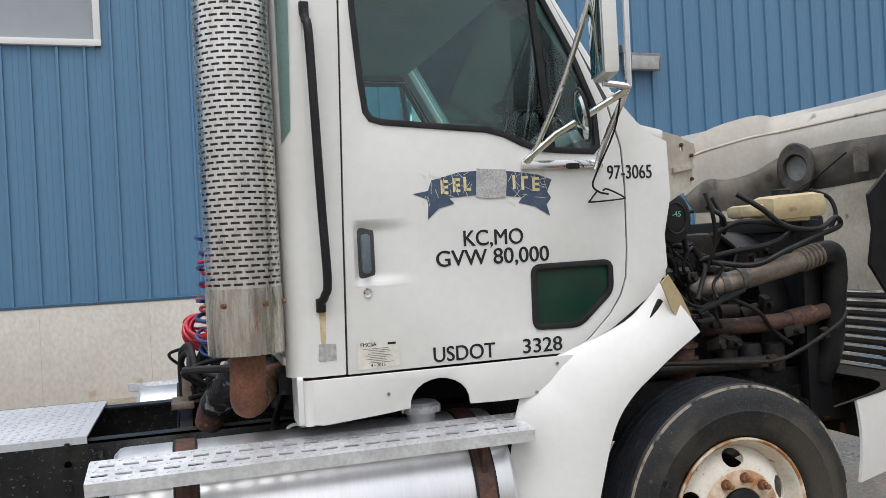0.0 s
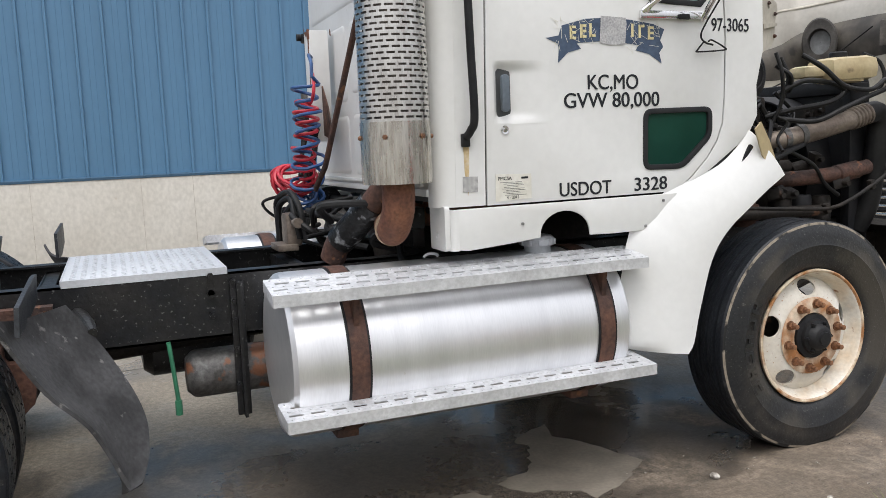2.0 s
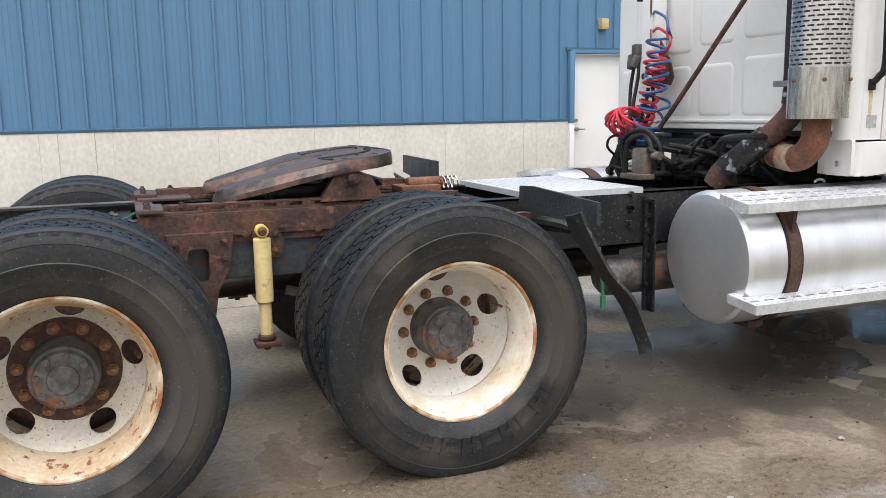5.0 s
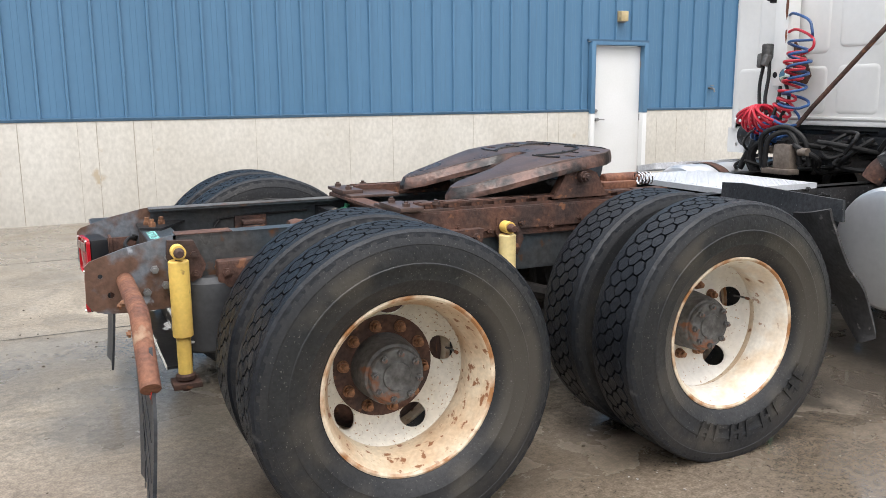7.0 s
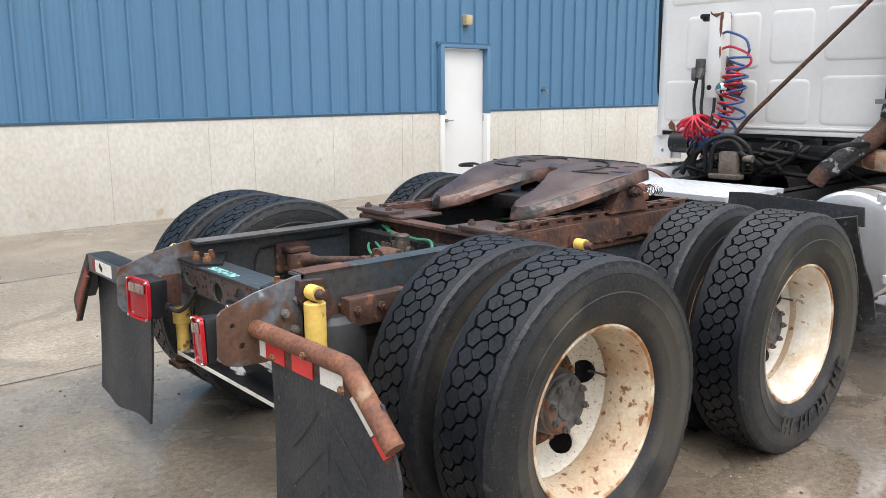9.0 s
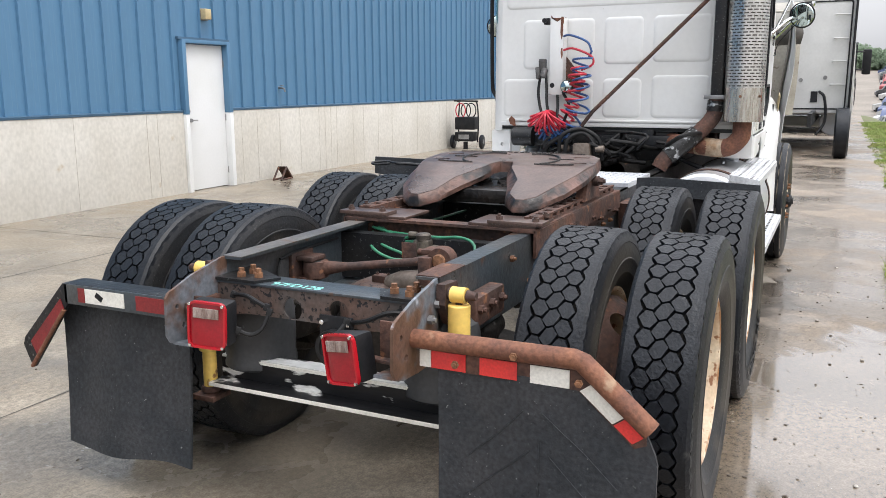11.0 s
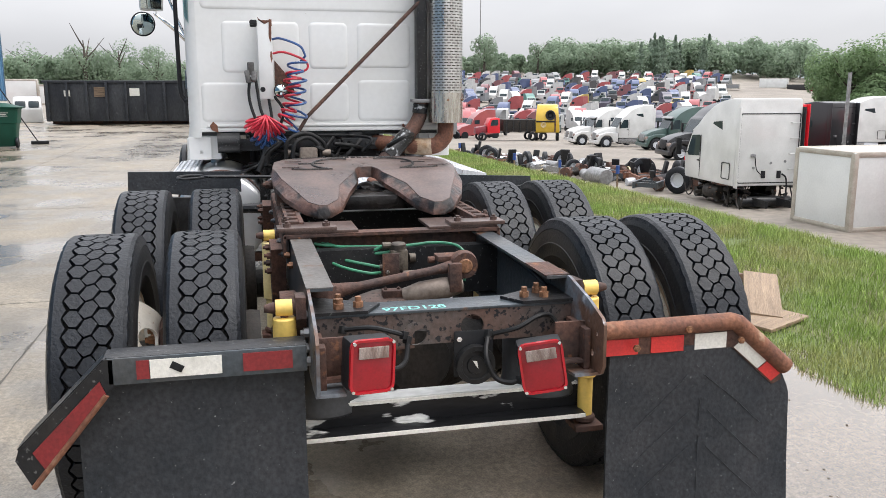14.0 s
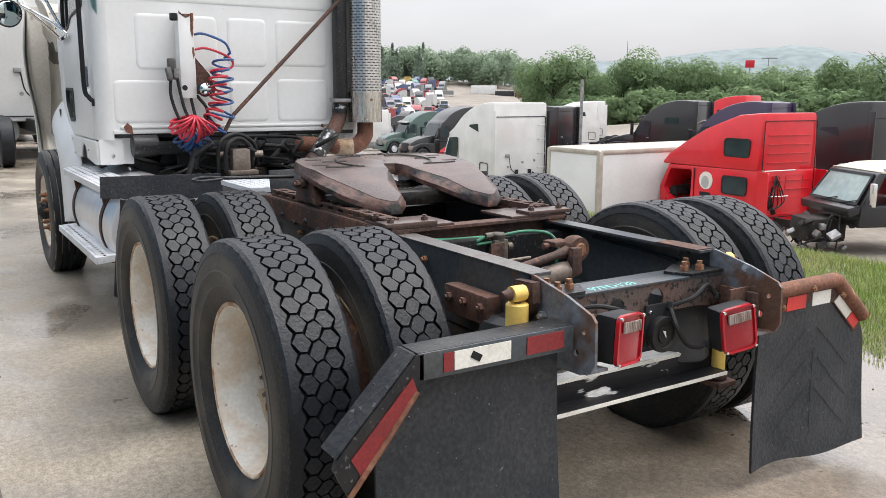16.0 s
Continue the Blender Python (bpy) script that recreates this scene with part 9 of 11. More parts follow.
# ---- loose things beside the truck ----
M["timber"] = surf("weathered_timber", (0.235, 0.165, 0.1), (0.085, 0.055, 0.034), 4, 0.52, 40, 0.35, (0.5, 0.75), 0.0, 0.6, edge=0.2, stretch=(0.35, 9, 9), spot=(0.04, 0.028, 0.02), spot_at=0.66, spot_scale=5)
M["timber_red"] = surf("wet_brown_timber", (0.13, 0.075, 0.045), (0.08, 0.048, 0.03), 3, 0.5, 40, 0.25, (0.45, 0.65), 0.0, 0.3, stretch=(0.5, 8, 8))
M["ply"] = surf("damp_board", (0.3, 0.215, 0.14), (0.17, 0.115, 0.072), 3, 0.5, 40, 0.3, (0.5, 0.7), 0.0, 0.4, edge=0.2, stretch=(0.4, 8, 1))


def timber(name, label, size, m, mat, group="timbers on the verge"):
    bm = box((0, 0, 0), size, bev=0.008)
    for v in bm.verts:
        v.co += Vector((noise.noise(v.co * 9), noise.noise(v.co * 9 + Vector((5, 0, 0))), noise.noise(v.co * 9 + Vector((0, 5, 0))))) * 0.006
    ob = solid(name, bm, mat, label, "timber", group=group)
    ob.matrix_basis = m


timber("timber_block", "heavy weathered squared timber lying on the wet verge", (0.8, 0.15, 0.15), pose(0.42, -2.35, 0.08, 0, 0, -52.7), "timber")
timber("timber_beam", "wet brown timber beam lying at the grass edge", (0.95, 0.13, 0.11), pose(1.12, -2.64, 0.06, 0, 0, -85), "timber_red")
timber("board", "thin damp board lying flat beside the timbers", (0.5, 0.3, 0.025), pose(0.2, -2.72, 0.03, 2, 0, -62), "ply")
timber("board", "pale board leaning over the beam onto the grass", (0.78, 0.24, 0.03), pose(0.55, -2.9, 0.1, 4, -9, -32), "ply")

M["pebble"] = surf("pale_pebble", (0.32, 0.3, 0.27), (0.16, 0.14, 0.12), 20, 0.5, 60, 0.2, (0.6, 0.8), vary=0.5, island=True)
M["clod"] = surf("dark_mud_clod", (0.06, 0.048, 0.038), (0.1, 0.08, 0.06), 20, 0.5, 60, 0.2, (0.4, 0.7), vary=0.4, island=True)
M["patch"] = surf("dry_concrete_patch", (0.21, 0.185, 0.15), (0.15, 0.13, 0.105), 5, 0.5, 60, 0.1, (0.55, 0.7))


def scatter():
    rng = random.Random(3)
    for name, mat, n, zone, sizes, label in (("pebbles", "pebble", 520, lambda: (rng.uniform(-3.5, 4.5), rng.gauss(-1.45, 0.32)), (0.0018, 0.006), "scattered pale pebbles and grit on the concrete"),
                                             ("mud_clods", "clod", 300, lambda: (rng.gauss(-3.0, 0.9), rng.gauss(1.6, 0.5)) if rng.random() < 0.4 else (rng.uniform(-3.4, 3), rng.gauss(-1.5, 0.45)), (0.0025, 0.009), "scattered dark mud clods on the concrete")):
        bm = bmesh.new()
        for i in range(n):
            x, y = zone()
            s = sizes[0] + (sizes[1] - sizes[0]) * rng.random() ** 2.5
            if y < -2.4:
                continue
            bmesh.ops.create_icosphere(bm, subdivisions=1, radius=s, matrix=Matrix.Translation((x, y, s * 0.35)) @ Matrix.Rotation(rng.random() * 6, 4, "Z") @ Matrix.Diagonal((1.3, 0.9, 0.6, 1)))
        solid(name, bm, mat, label, "pebbles", "stuff")
    bm = bmesh.new()
    for ring in ([(2.76, -0.36), (2.7, -0.5), (2.78, -0.62), (2.9, -0.95), (2.74, -1.1), (2.53, -1.2), (2.5, -1.1), (2.3, -1.02), (2.24, -0.9), (2.42, -0.82), (2.47, -0.7), (2.55, -0.62), (2.52, -0.5), (2.6, -0.42)], [(1.98, -0.95), (2.1, -0.92), (2.16, -1.0), (2.03, -1.07)]):
        out = []
        for i in range(len(ring)):
            a, b = Vector(ring[i - 1]), Vector(ring[i])
            for k in range(5):
                p = a.lerp(b, k / 5)
                p += Vector((noise.noise((p.x * 14, p.y * 14, 0)), noise.noise((p.x * 14, p.y * 14, 7)))) * 0.03
                out.append(tuple(p))
        bm_plate(bm, out, [], lambda u, v, w: (u, v, 0.0005 + w), 0.0025)
    solid("dry_patch", bm, "patch", "pale dry patch left in the wet dirt", "ground patch", "structure")
    stones = [solid("stone", bmesh.new(), "pebble", "small pale stone lying on the wet ground", "stone", group="stones")]
    bm = bmesh.new()
    bmesh.ops.create_icosphere(bm, subdivisions=2, radius=0.02)
    for v in bm.verts:
        v.co = v.co * (1 + 0.3 * noise.noise(v.co * 60))
        v.co.z *= 0.6
    bm.to_mesh(stones[0].data)
    bm.free()
    stones[0].location = (3.05, -1.25, 0.011)
    for x, y, s in ((1.5, -1.5, 0.7), (0.75, -1.75, 0.6), (2.4, -1.62, 0.5), (-0.9, -1.7, 0.5), (3.3, -1.6, 0.6)):
        copy_thing(stones[0], pose(x, y, 0.008 * s, 0, 0, x * 90)).scale = (s, s, s)


scatter()


def grass():
    """Blades over the verge: tufts with gaps, taller towards the crest."""
    M["grass"] = surf("verge_grass", (0.21, 0.3, 0.066), (0.32, 0.32, 0.125), 1.1, 0.46, 8, 0.15, (0.5, 0.7), 0.0, 0.0, vary=0.35, island=True)
    rng = random.Random(9)
    verts, faces = [], []

    def blade(x, y, h, w):
        a, lean = rng.uniform(0, 6.283), rng.uniform(0.1, 0.55) * h
        dx, dy = math.cos(a) * w, math.sin(a) * w
        b = rng.uniform(0, 6.283)
        lx, ly = math.cos(b) * lean, math.sin(b) * lean
        z = height(x, y) - 0.01
        i = len(verts)
        verts.extend(((x - dx, y - dy, z), (x + dx, y + dy, z), (x - dx * 0.7 + lx * 0.35, y - dy * 0.7 + ly * 0.35, z + h * 0.6), (x + dx * 0.7 + lx * 0.35, y + dy * 0.7 + ly * 0.35, z + h * 0.6), (x + lx, y + ly, z + h)))
        faces.extend(((i, i + 1, i + 3, i + 2), (i + 2, i + 3, i + 4)))
    for k in range(420000):
        u = rng.random()
        x = -6.0 + 39 * u ** 1.9
        near = verge(x)
        far = crest(x) - 1.6 - 0.9 * rng.random() ** 2
        y = near + (far - near) * rng.random() ** 1.25
        if y < far:
            continue
        cover = noise.noise((x * 0.8, y * 0.8, 0.0)) + 0.45 * noise.noise((x * 3.1, y * 3.1, 4.0))
        bare = noise.noise((x * 1.3, y * 1.3, 11.0))
        inner = max(0.0, min(1.0, (near - y) / 1.5))
        if bare > 0.08 + 0.3 * inner and rng.random() < 0.8:
            continue
        if cover < -0.3 - 0.2 * inner and rng.random() < 0.6:
            continue
        if near - y < 0.12 and cover < 0.15 and rng.random() < 0.7:
            continue
        wide = 1.0 + 0.06 * max(0.0, x)
        hgt = (0.03 + 0.055 * inner + 0.04 * max(0.0, cover)) * rng.uniform(0.4, 1.3)
        blade(x, y, hgt, 0.0028 * wide)
    for k in range(900):
        x, y = rng.uniform(1.6, 3.4), -1.95 - abs(rng.gauss(0, 0.25))
        blade(x, y, rng.uniform(0.05, 0.2), 0.003)
    me = bpy.data.meshes.new("grass")
    me.from_pydata(verts, [], faces)
    me.materials.append(M["grass"])
    tagged(new("grass", me), "tall green verge grass with bare patches", "grass", kind="stuff")


grass()


def wall_things():
    """A hand-cart machine, a wheeled bin, a broom and a chock along the building's base."""
    cart = thing("pressure_washer", "black pressure washer cart with hoses on its handle", "pressure washer", at=pose(14.3, 6.62, 0, 0, 0, 8))
    part("engine_case", box((0, 0, 0.62), (0.42, 0.5, 0.3), bev=0.03), "black_pl", cart)
    part("battery_box", box((-0.02, 0.02, 0.3), (0.4, 0.46, 0.22), bev=0.02), "black_pl", cart)
    part("label_plate", box((-0.224, 0.02, 0.3), (0.006, 0.26, 0.11)), "metal_grey", cart)
    for sd in (-1, 1):
        bm = bmesh.new()
        bm_tube(bm, curve([(0.1, sd * 0.24, 0.15), (0.12, sd * 0.25, 0.7), (0.1, sd * 0.22, 1.08), (-0.1, sd * 0.2, 1.14)]), 0.018, 8)
        part("handle_tube", bm, "black_pl", cart)
        bm = bmesh.new()
        bm_lathe(bm, [(0.06, -0.04), (0.14, -0.045), (0.165, -0.03), (0.17, 0.0), (0.165, 0.03), (0.14, 0.045), (0.06, 0.04)], 24, (0.05, sd * 0.36, 0.17), close=True)
        w = part("cart_wheel", bm, "rubber", cart)
        part("wheel_hub", bm_cyl(bmesh.new(), (0.05, sd * 0.36 - 0.05, 0.17), (0.05, sd * 0.36 + 0.05, 0.17), 0.06, 16), "metal_grey", w)
    part("handle_bar", bm_tube(bmesh.new(), [(-0.1, -0.3, 1.14), (-0.1, 0.3, 1.15)], 0.018, 8), "black_pl", cart)
    for k, mat in enumerate(("hose_red", "hose", "hose")):
        part("wound_hose", bm_tube(bmesh.new(), [(-0.08 + 0.04 * k, 0.14 - 0.12 * k + 0.12 * math.cos(a), 0.92 + 0.17 * math.sin(a)) for a in [2 * math.pi * j / 20 for j in range(20)]], 0.014, 6, closed=True), mat, cart)
    bm = bmesh.new()
    bm_box(bm, (-0.12, 0, 0.09), (0.05, 0.1, 0.18))
    part("rest_foot", bm, "black_pl", cart)

    M["bin"] = surf("dark_green_bin_plastic", (0.012, 0.075, 0.05), (0.01, 0.06, 0.04), 3, 0.5, 50, 0.06, (0.4, 0.55))
    b = thing("wheeled_bin", "dark green wheeled refuse bin with closed lid", "refuse bin", at=pose(19.15, 6.55, 0, 0, 0, 4))
    bm = bmesh.new()
    rings = []
    for z, w, d in ((0.04, 0.5, 0.42), (0.06, 0.52, 0.45), (0.62, 0.66, 0.6), (0.64, 0.7, 0.64), (0.98, 0.78, 0.7), (0.99, 0.82, 0.74), (1.03, 0.82, 0.74)):
        rings.append([bm.verts.new((u, v, z)) for u, v in rrect(-d / 2, -w / 2, d / 2, w / 2, 0.07, 4)])
    for a, c in zip(rings, rings[1:]):
        for j in range(len(a)):
            bm.faces.new((a[j - 1], a[j], c[j], c[j - 1]))
    bm.faces.new(rings[0][::-1])
    part("body", bm, "bin", b)
    bm = bmesh.new()
    bm_grid(bm, lambda u, v: (-0.42 + 0.84 * u, -0.45 + 0.9 * v, 1.04 + 0.09 * math.sin(math.pi * u) * math.sin(math.pi * v) + 0.03 * v), 12, 12)
    bm_thick(bm, 0.02)
    part("lid", bm, "bin", b)
    bm = bmesh.new()
    for k, (w, z) in enumerate(((0.34, 0.9), (0.24, 0.86), (0.3, 0.82))):
        bm_box(bm, (-0.36 + 0.01 * k, 0.0, z), (0.006, w, 0.018))
    part("label_bar", bm, "tape_white", b)
    for sd in (-1, 1):
        part("bin_wheel", bm_lathe(bmesh.new(), [(0.0, -0.03), (0.13, -0.03), (0.14, 0.0), (0.13, 0.03), (0.0, 0.03)], 20, (0.02 - 0.2, sd * 0.0 + 0.3 * sd, 0.14)), "rubber", b)
    br = thing("broom", "push broom leaning on the wall behind the bin", "broom", at=pose(20.3, 6.35, 0))
    part("broom_stick", bm_tube(bmesh.new(), [(0.1, -0.3, 0.06), (0.3, 0.62, 1.55)], 0.016, 8), "black_pl", br)
    part("broom_head", box((0.1, -0.34, 0.05), (0.14, 0.45, 0.09), (0, 0, 12), bev=0.015), "black_pl", br)
    ch = thing("wheel_chock", "small rusty steel wheel chock on the concrete", "wheel chock", at=pose(6.98, 6.72, 0, 0, 0, 10))
    bm = bmesh.new()
    for p, q in (((-0.2, 0, 0.01), (0.2, 0, 0.01)), ((-0.2, 0, 0.01), (0, 0, 0.2)), ((0.2, 0, 0.01), (0, 0, 0.2))):
        a, c = Vector(p), Vector(q)
        for y in (-0.07, 0.07):
            bm_tube(bm, [a + Vector((0, y, 0)), c + Vector((0, y, 0))], 0.018, 6)
    bm_box(bm, (0.1, 0, 0.11), (0.3, 0.16, 0.012), (0, 43, 0))
    part("chock_frame", bm, "rust", ch)
    part("wall_outlet", bm_cyl(bmesh.new(), (17.9, 7.2, 0.12), (17.9, 6.98, 0.1), 0.16, 20), "concrete", thing("drain_hood", "small concrete drain hood at the wall base", "drain"))


wall_things()


# ---- the lower yard: parked tractors, parts and boxes ----
def car_paint(name, col):
    return surf(name, col, tuple(c * 0.85 for c in col), 1.2, 0.5, 20, 0.03, (0.25, 0.4), 0.0, 0.01, coat=0.35, spec=0.4)


PAINTS = {"white": car_paint("white_truck_paint", (0.6, 0.6, 0.585)), "red": car_paint("red_truck_paint", (0.6, 0.012, 0.022)), "blue": car_paint("blue_truck_paint", (0.03, 0.075, 0.26)),
          "black": car_paint("black_truck_paint", (0.018, 0.018, 0.02)), "green": car_paint("dark_green_truck_paint", (0.055, 0.095, 0.085)), "purple": car_paint("dark_purple_truck_paint", (0.035, 0.022, 0.06)),
          "yellow": car_paint("yellow_truck_paint", (0.55, 0.36, 0.03)), "maroon": car_paint("maroon_truck_paint", (0.2, 0.02, 0.03)), "grey": car_paint("grey_truck_paint", (0.2, 0.21, 0.22)), "teal": car_paint("teal_truck_paint", (0.03, 0.22, 0.18))}
# far cabs: each paint is mixed towards pale grey, haze put into the colour
HAZED = {k: car_paint("weathered_%s_paint" % k, tuple(0.72 * c + 0.055 for c in m)) for k, m in {"white": (0.6, 0.6, 0.59), "red": (0.38, 0.03, 0.035), "blue": (0.035, 0.07, 0.2), "black": (0.02, 0.02, 0.022), "green": (0.06, 0.1, 0.09), "purple": (0.04, 0.03, 0.07), "yellow": (0.5, 0.34, 0.05), "maroon": (0.18, 0.025, 0.035), "grey": (0.2, 0.21, 0.22), "teal": (0.03, 0.2, 0.16)}.items()}
M["auto_glass"] = surf("dark_vehicle_glass", (0.03, 0.045, 0.05), (0.02, 0.03, 0.035), 2, 0.5, 5, 0.02, (0.04, 0.1), 0.0, 0.0)


def slab(bm, ring, y0, y1, top_in=0.0, bev=0.06, holes=()):
    """A side outline drawn out from y0 to y1; its upper part leans in."""
    b = bmesh.new()
    bm_plate(b, ring, list(holes), lambda u, v, w: (u, y0 + w, v), y1 - y0)
    zs = [v for _, v in ring]
    z0, z1 = min(zs), max(zs)
    ym = (y0 + y1) / 2
    for v in b.verts:
        t = (v.co.z - z0) / (z1 - z0)
        v.co.y = ym + (v.co.y - ym) * (1 - top_in * t * t)
    if bev:
        bevel_all(b, bev, 30, 2)
    me = bpy.data.meshes.new("tmp")
    b.to_mesh(me)
    b.free()
    bm.from_mesh(me)
    bpy.data.meshes.remove(me)
    return bm


def simple_wheel(bm, x, y, z, r=0.5, w=0.28):
    bm_lathe(bm, [(r * 0.55, y - w / 2), (r * 0.9, y - w / 2), (r, y - w * 0.38), (r, y + w * 0.38), (r * 0.9, y + w / 2), (r * 0.55, y + w / 2)], 24, (x, 0, z), close=True)


def under_clutter(seed):
    """Tanks, brackets and loose hoses left hanging under a stripped cab."""
    rng = random.Random(seed)
    bm = bmesh.new()
    for k in range(60):
        c = (rng.uniform(-2.2, 1.7), rng.choice((-1, 1)) * rng.uniform(0.5, 1.15), rng.uniform(0.1, 0.75))
        bm_box(bm, c, (rng.uniform(0.05, 0.3), rng.uniform(0.05, 0.18), rng.uniform(0.04, 0.2)), (rng.uniform(-25, 25), rng.uniform(-25, 25), rng.uniform(0, 90)), bev=0.02)
    for k in range(12):
        x, y = rng.uniform(-2.3, 1.6), rng.choice((-1, 1)) * rng.uniform(0.8, 1.2)
        bm_tube(bm, curve([(x, y, 0.8), (x + rng.uniform(-0.2, 0.2), y, 0.3), (x + rng.uniform(-0.4, 0.4), y * 1.05, 0.12), (x + rng.uniform(-0.6, 0.6), y, 0.5)], 5), 0.025, 6)
    for s in (-1, 1):
        bm_lathe(bm, [(0.0, -0.5), (0.22, -0.5), (0.24, -0.46), (0.24, 0.46), (0.22, 0.5), (0.0, 0.5)], 18, (-0.3, s * 0.9, 0.45), "x")
    return bm


def tractor(label, col, m, hooded=True, wheels=True, roof="high", vents=True, group="parked tractors"):
    """A road tractor: x forward, wheels on the ground at z 0."""
    t = thing("parked_truck", label, "truck", group, at=m)
    P = PAINTS[col]
    base = 0.85 if wheels else 0.8
    back = -2.0
    if roof == "high":
        ring = [(1.2, base), (1.28, 1.75 + base - 0.85), (0.86, 2.62), (0.6, 2.85), (0.1, 3.3), (-0.6, 3.62), (-1.3, 3.75), (back, 3.78), (back, base)]
    elif roof == "long":
        ring = [(1.72, base), (1.78, 1.55), (1.46, 2.0), (1.62, 2.06), (1.5, 2.3), (0.9, 2.74), (0.1, 3.15), (-0.75, 3.46), (-0.85, 3.5), (back, 3.56), (back, base)]
    elif roof == "dome":
        ring = [(1.2, base), (1.25, 1.8), (0.95, 2.35), (0.8, 2.6), (0.3, 3.05), (-0.4, 3.4), (-1.2, 3.55), (back, 3.5), (back, base)]
    else:
        ring = [(1.2, base), (1.25, 1.8), (0.85, 2.55), (0.6, 2.62), (-0.6, 2.62), (-0.62, base)]
        back = -0.62
    k = -0.15 if not wheels else 0.0
    if not wheels:
        ring = [(x * 1.2 if x > 0 else x, z) for x, z in ring]
    ring = [(x, z + k if z > base else z) for x, z in ring]
    # the roof line runs in one sweep from the screen to the rear edge
    arc = curve([(x, 0, z) for x, z in ring[1:-1]], 4)
    ring = [ring[0]] + [(p.x, p.z) for p in arc] + [ring[-1]]
    part("body", slab(bmesh.new(), ring, -1.22, 1.22, 0.1, 0.09), P, t)
    fw = 0.0 if wheels else 0.2
    if roof == "dome" or not wheels:
        part("visor", box((0.98 + 1.3 * fw, 0, 2.66 + k), (0.34, 2.0, 0.07), (0, 24, 0), bev=0.03), P if not wheels or col == "black" else "metal_grey", t)
    for sd in (-1, 1):
        part("door_handle", box((0.42, sd * 1.225, 1.62 + k), (0.16, 0.03, 0.05), bev=0.012), "metal_grey" if col != "white" else "black_pl", t)
        y = sd * 1.215
        bm = bmesh.new()
        bm_plate(bm, [(0.38, 1.78 + k), (1.0 + fw, 1.74 + k), (1.08 + fw, 1.82 + k), (1.0 + fw, 2.08 + k), (0.8 + fw, 2.46 + k), (0.46, 2.5 + k), (0.38, 2.42 + k)], [], lambda u, v, w: (u, y * (1 - 0.03 * (v - 1.2 - k) / 1.3) + sd * w, v), 0.012)
        part("side_window", bm, "auto_glass", t)
        if roof != "flat":
            bm = bmesh.new()
            up = 0.42 if roof == "high" else 0.0
            bm_plate(bm, rrect(-1.2, 2.35 + k + up, -0.45, 2.68 + k + up, 0.08) if roof != "high" else [(-1.05, 2.72 + k), (-0.35, 2.72 + k), (-0.25, 2.8 + k), (-0.42, 2.98 + k), (-0.98, 3.02 + k)], [], lambda u, v, w: (u, sd * (1.165 - 0.05 * (up > 0)) + sd * w, v), 0.03)
            part("sleeper_window", bm, "auto_glass", t)
            bm = bmesh.new()
            bm_plate(bm, rrect(-1.8, base + 0.2, -1.25, base + 0.75, 0.06), [rrect(-1.77, base + 0.23, -1.28, base + 0.72, 0.05)], lambda u, v, w: (u, sd * 1.215 + sd * w, v), 0.012)
            part("locker_seam", bm, "seal", t)
        bm = bmesh.new()
        bm_plate(bm, [(0.3, base + 0.1), (0.33, 2.5 + k), (0.31, 2.5 + k), (0.285, base + 0.1)], [], lambda u, v, w: (u, sd * 1.2 + sd * w, v), 0.026)
        part("door_seam", bm, "seal", t)
        bm = bmesh.new()
        bm_box(bm, (1.2 + 1.5 * fw, sd * 1.46, 2.05 + k), (0.12, 0.2, 0.62), bev=0.04)
        for z in (1.86, 2.3):
            bm_tube(bm, [(1.0 + fw, sd * 1.12, z + k), (1.2 + 1.5 * fw, sd * 1.46, z + k)], 0.022, 6)
        part("mirror", bm, "black_pl", t)
    bm = bmesh.new()
    bm_plate(bm, [(-0.98, 0.0), (0.98, 0.0), (0.9, 0.95), (-0.9, 0.95)], [], lambda u, v, w: (1.285 + 1.25 * fw - 0.46 * v + 0.015 + w, u, 1.8 + k + 0.86 * v), 0.012)
    part("windscreen", bm, "auto_glass", t)
    if hooded:
        hr = [(1.2, 0.9), (1.2, 1.84), (1.9, 1.74), (2.6, 1.56), (3.0, 1.36), (3.12, 1.1), (3.1, 0.8), (1.9, 0.8)]
        part("hood", slab(bmesh.new(), hr, -0.82, 0.82, 0.12, 0.1), P, t)
        for sd in (-1, 1):
            arch = [(2.3 + 0.62 * math.cos(radians(q)), 0.5 + 0.62 * math.sin(radians(q))) for q in range(175, 4, -17)]
            fr = [(1.25, 0.55), (1.25, 1.3), (1.7, 1.36), (2.4, 1.34), (2.95, 1.16), (3.12, 0.9), (3.1, 0.6)] + arch[::-1]
            part("fender", slab(bmesh.new(), fr, min(sd * 0.72, sd * 1.2), max(sd * 0.72, sd * 1.2), 0.05, 0.05), P, t)
            part("side_step", box((0.35, sd * 1.12, 0.62), (1.7, 0.16, 0.4), bev=0.04), P if col != "white" else "metal_grey", t)
        part("grille", box((3.1, 0, 1.05), (0.06, 1.0, 0.56), (0, -6, 0), bev=0.04), "metal_grey" if col != "black" else "black_pl", t)
        part("bumper", box((3.08, 0, 0.5), (0.26, 2.35, 0.32), bev=0.08), P, t)
        for sd in (-1, 1):
            part("headlight", box((3.02, sd * 0.86, 1.05), (0.2, 0.36, 0.24), (0, 0, sd * 20), bev=0.05), "lens_clear", t)
    else:
        part("engine", box((1.9, 0, 0.9), (1.3, 0.9, 0.7), bev=0.1), "cast", t)
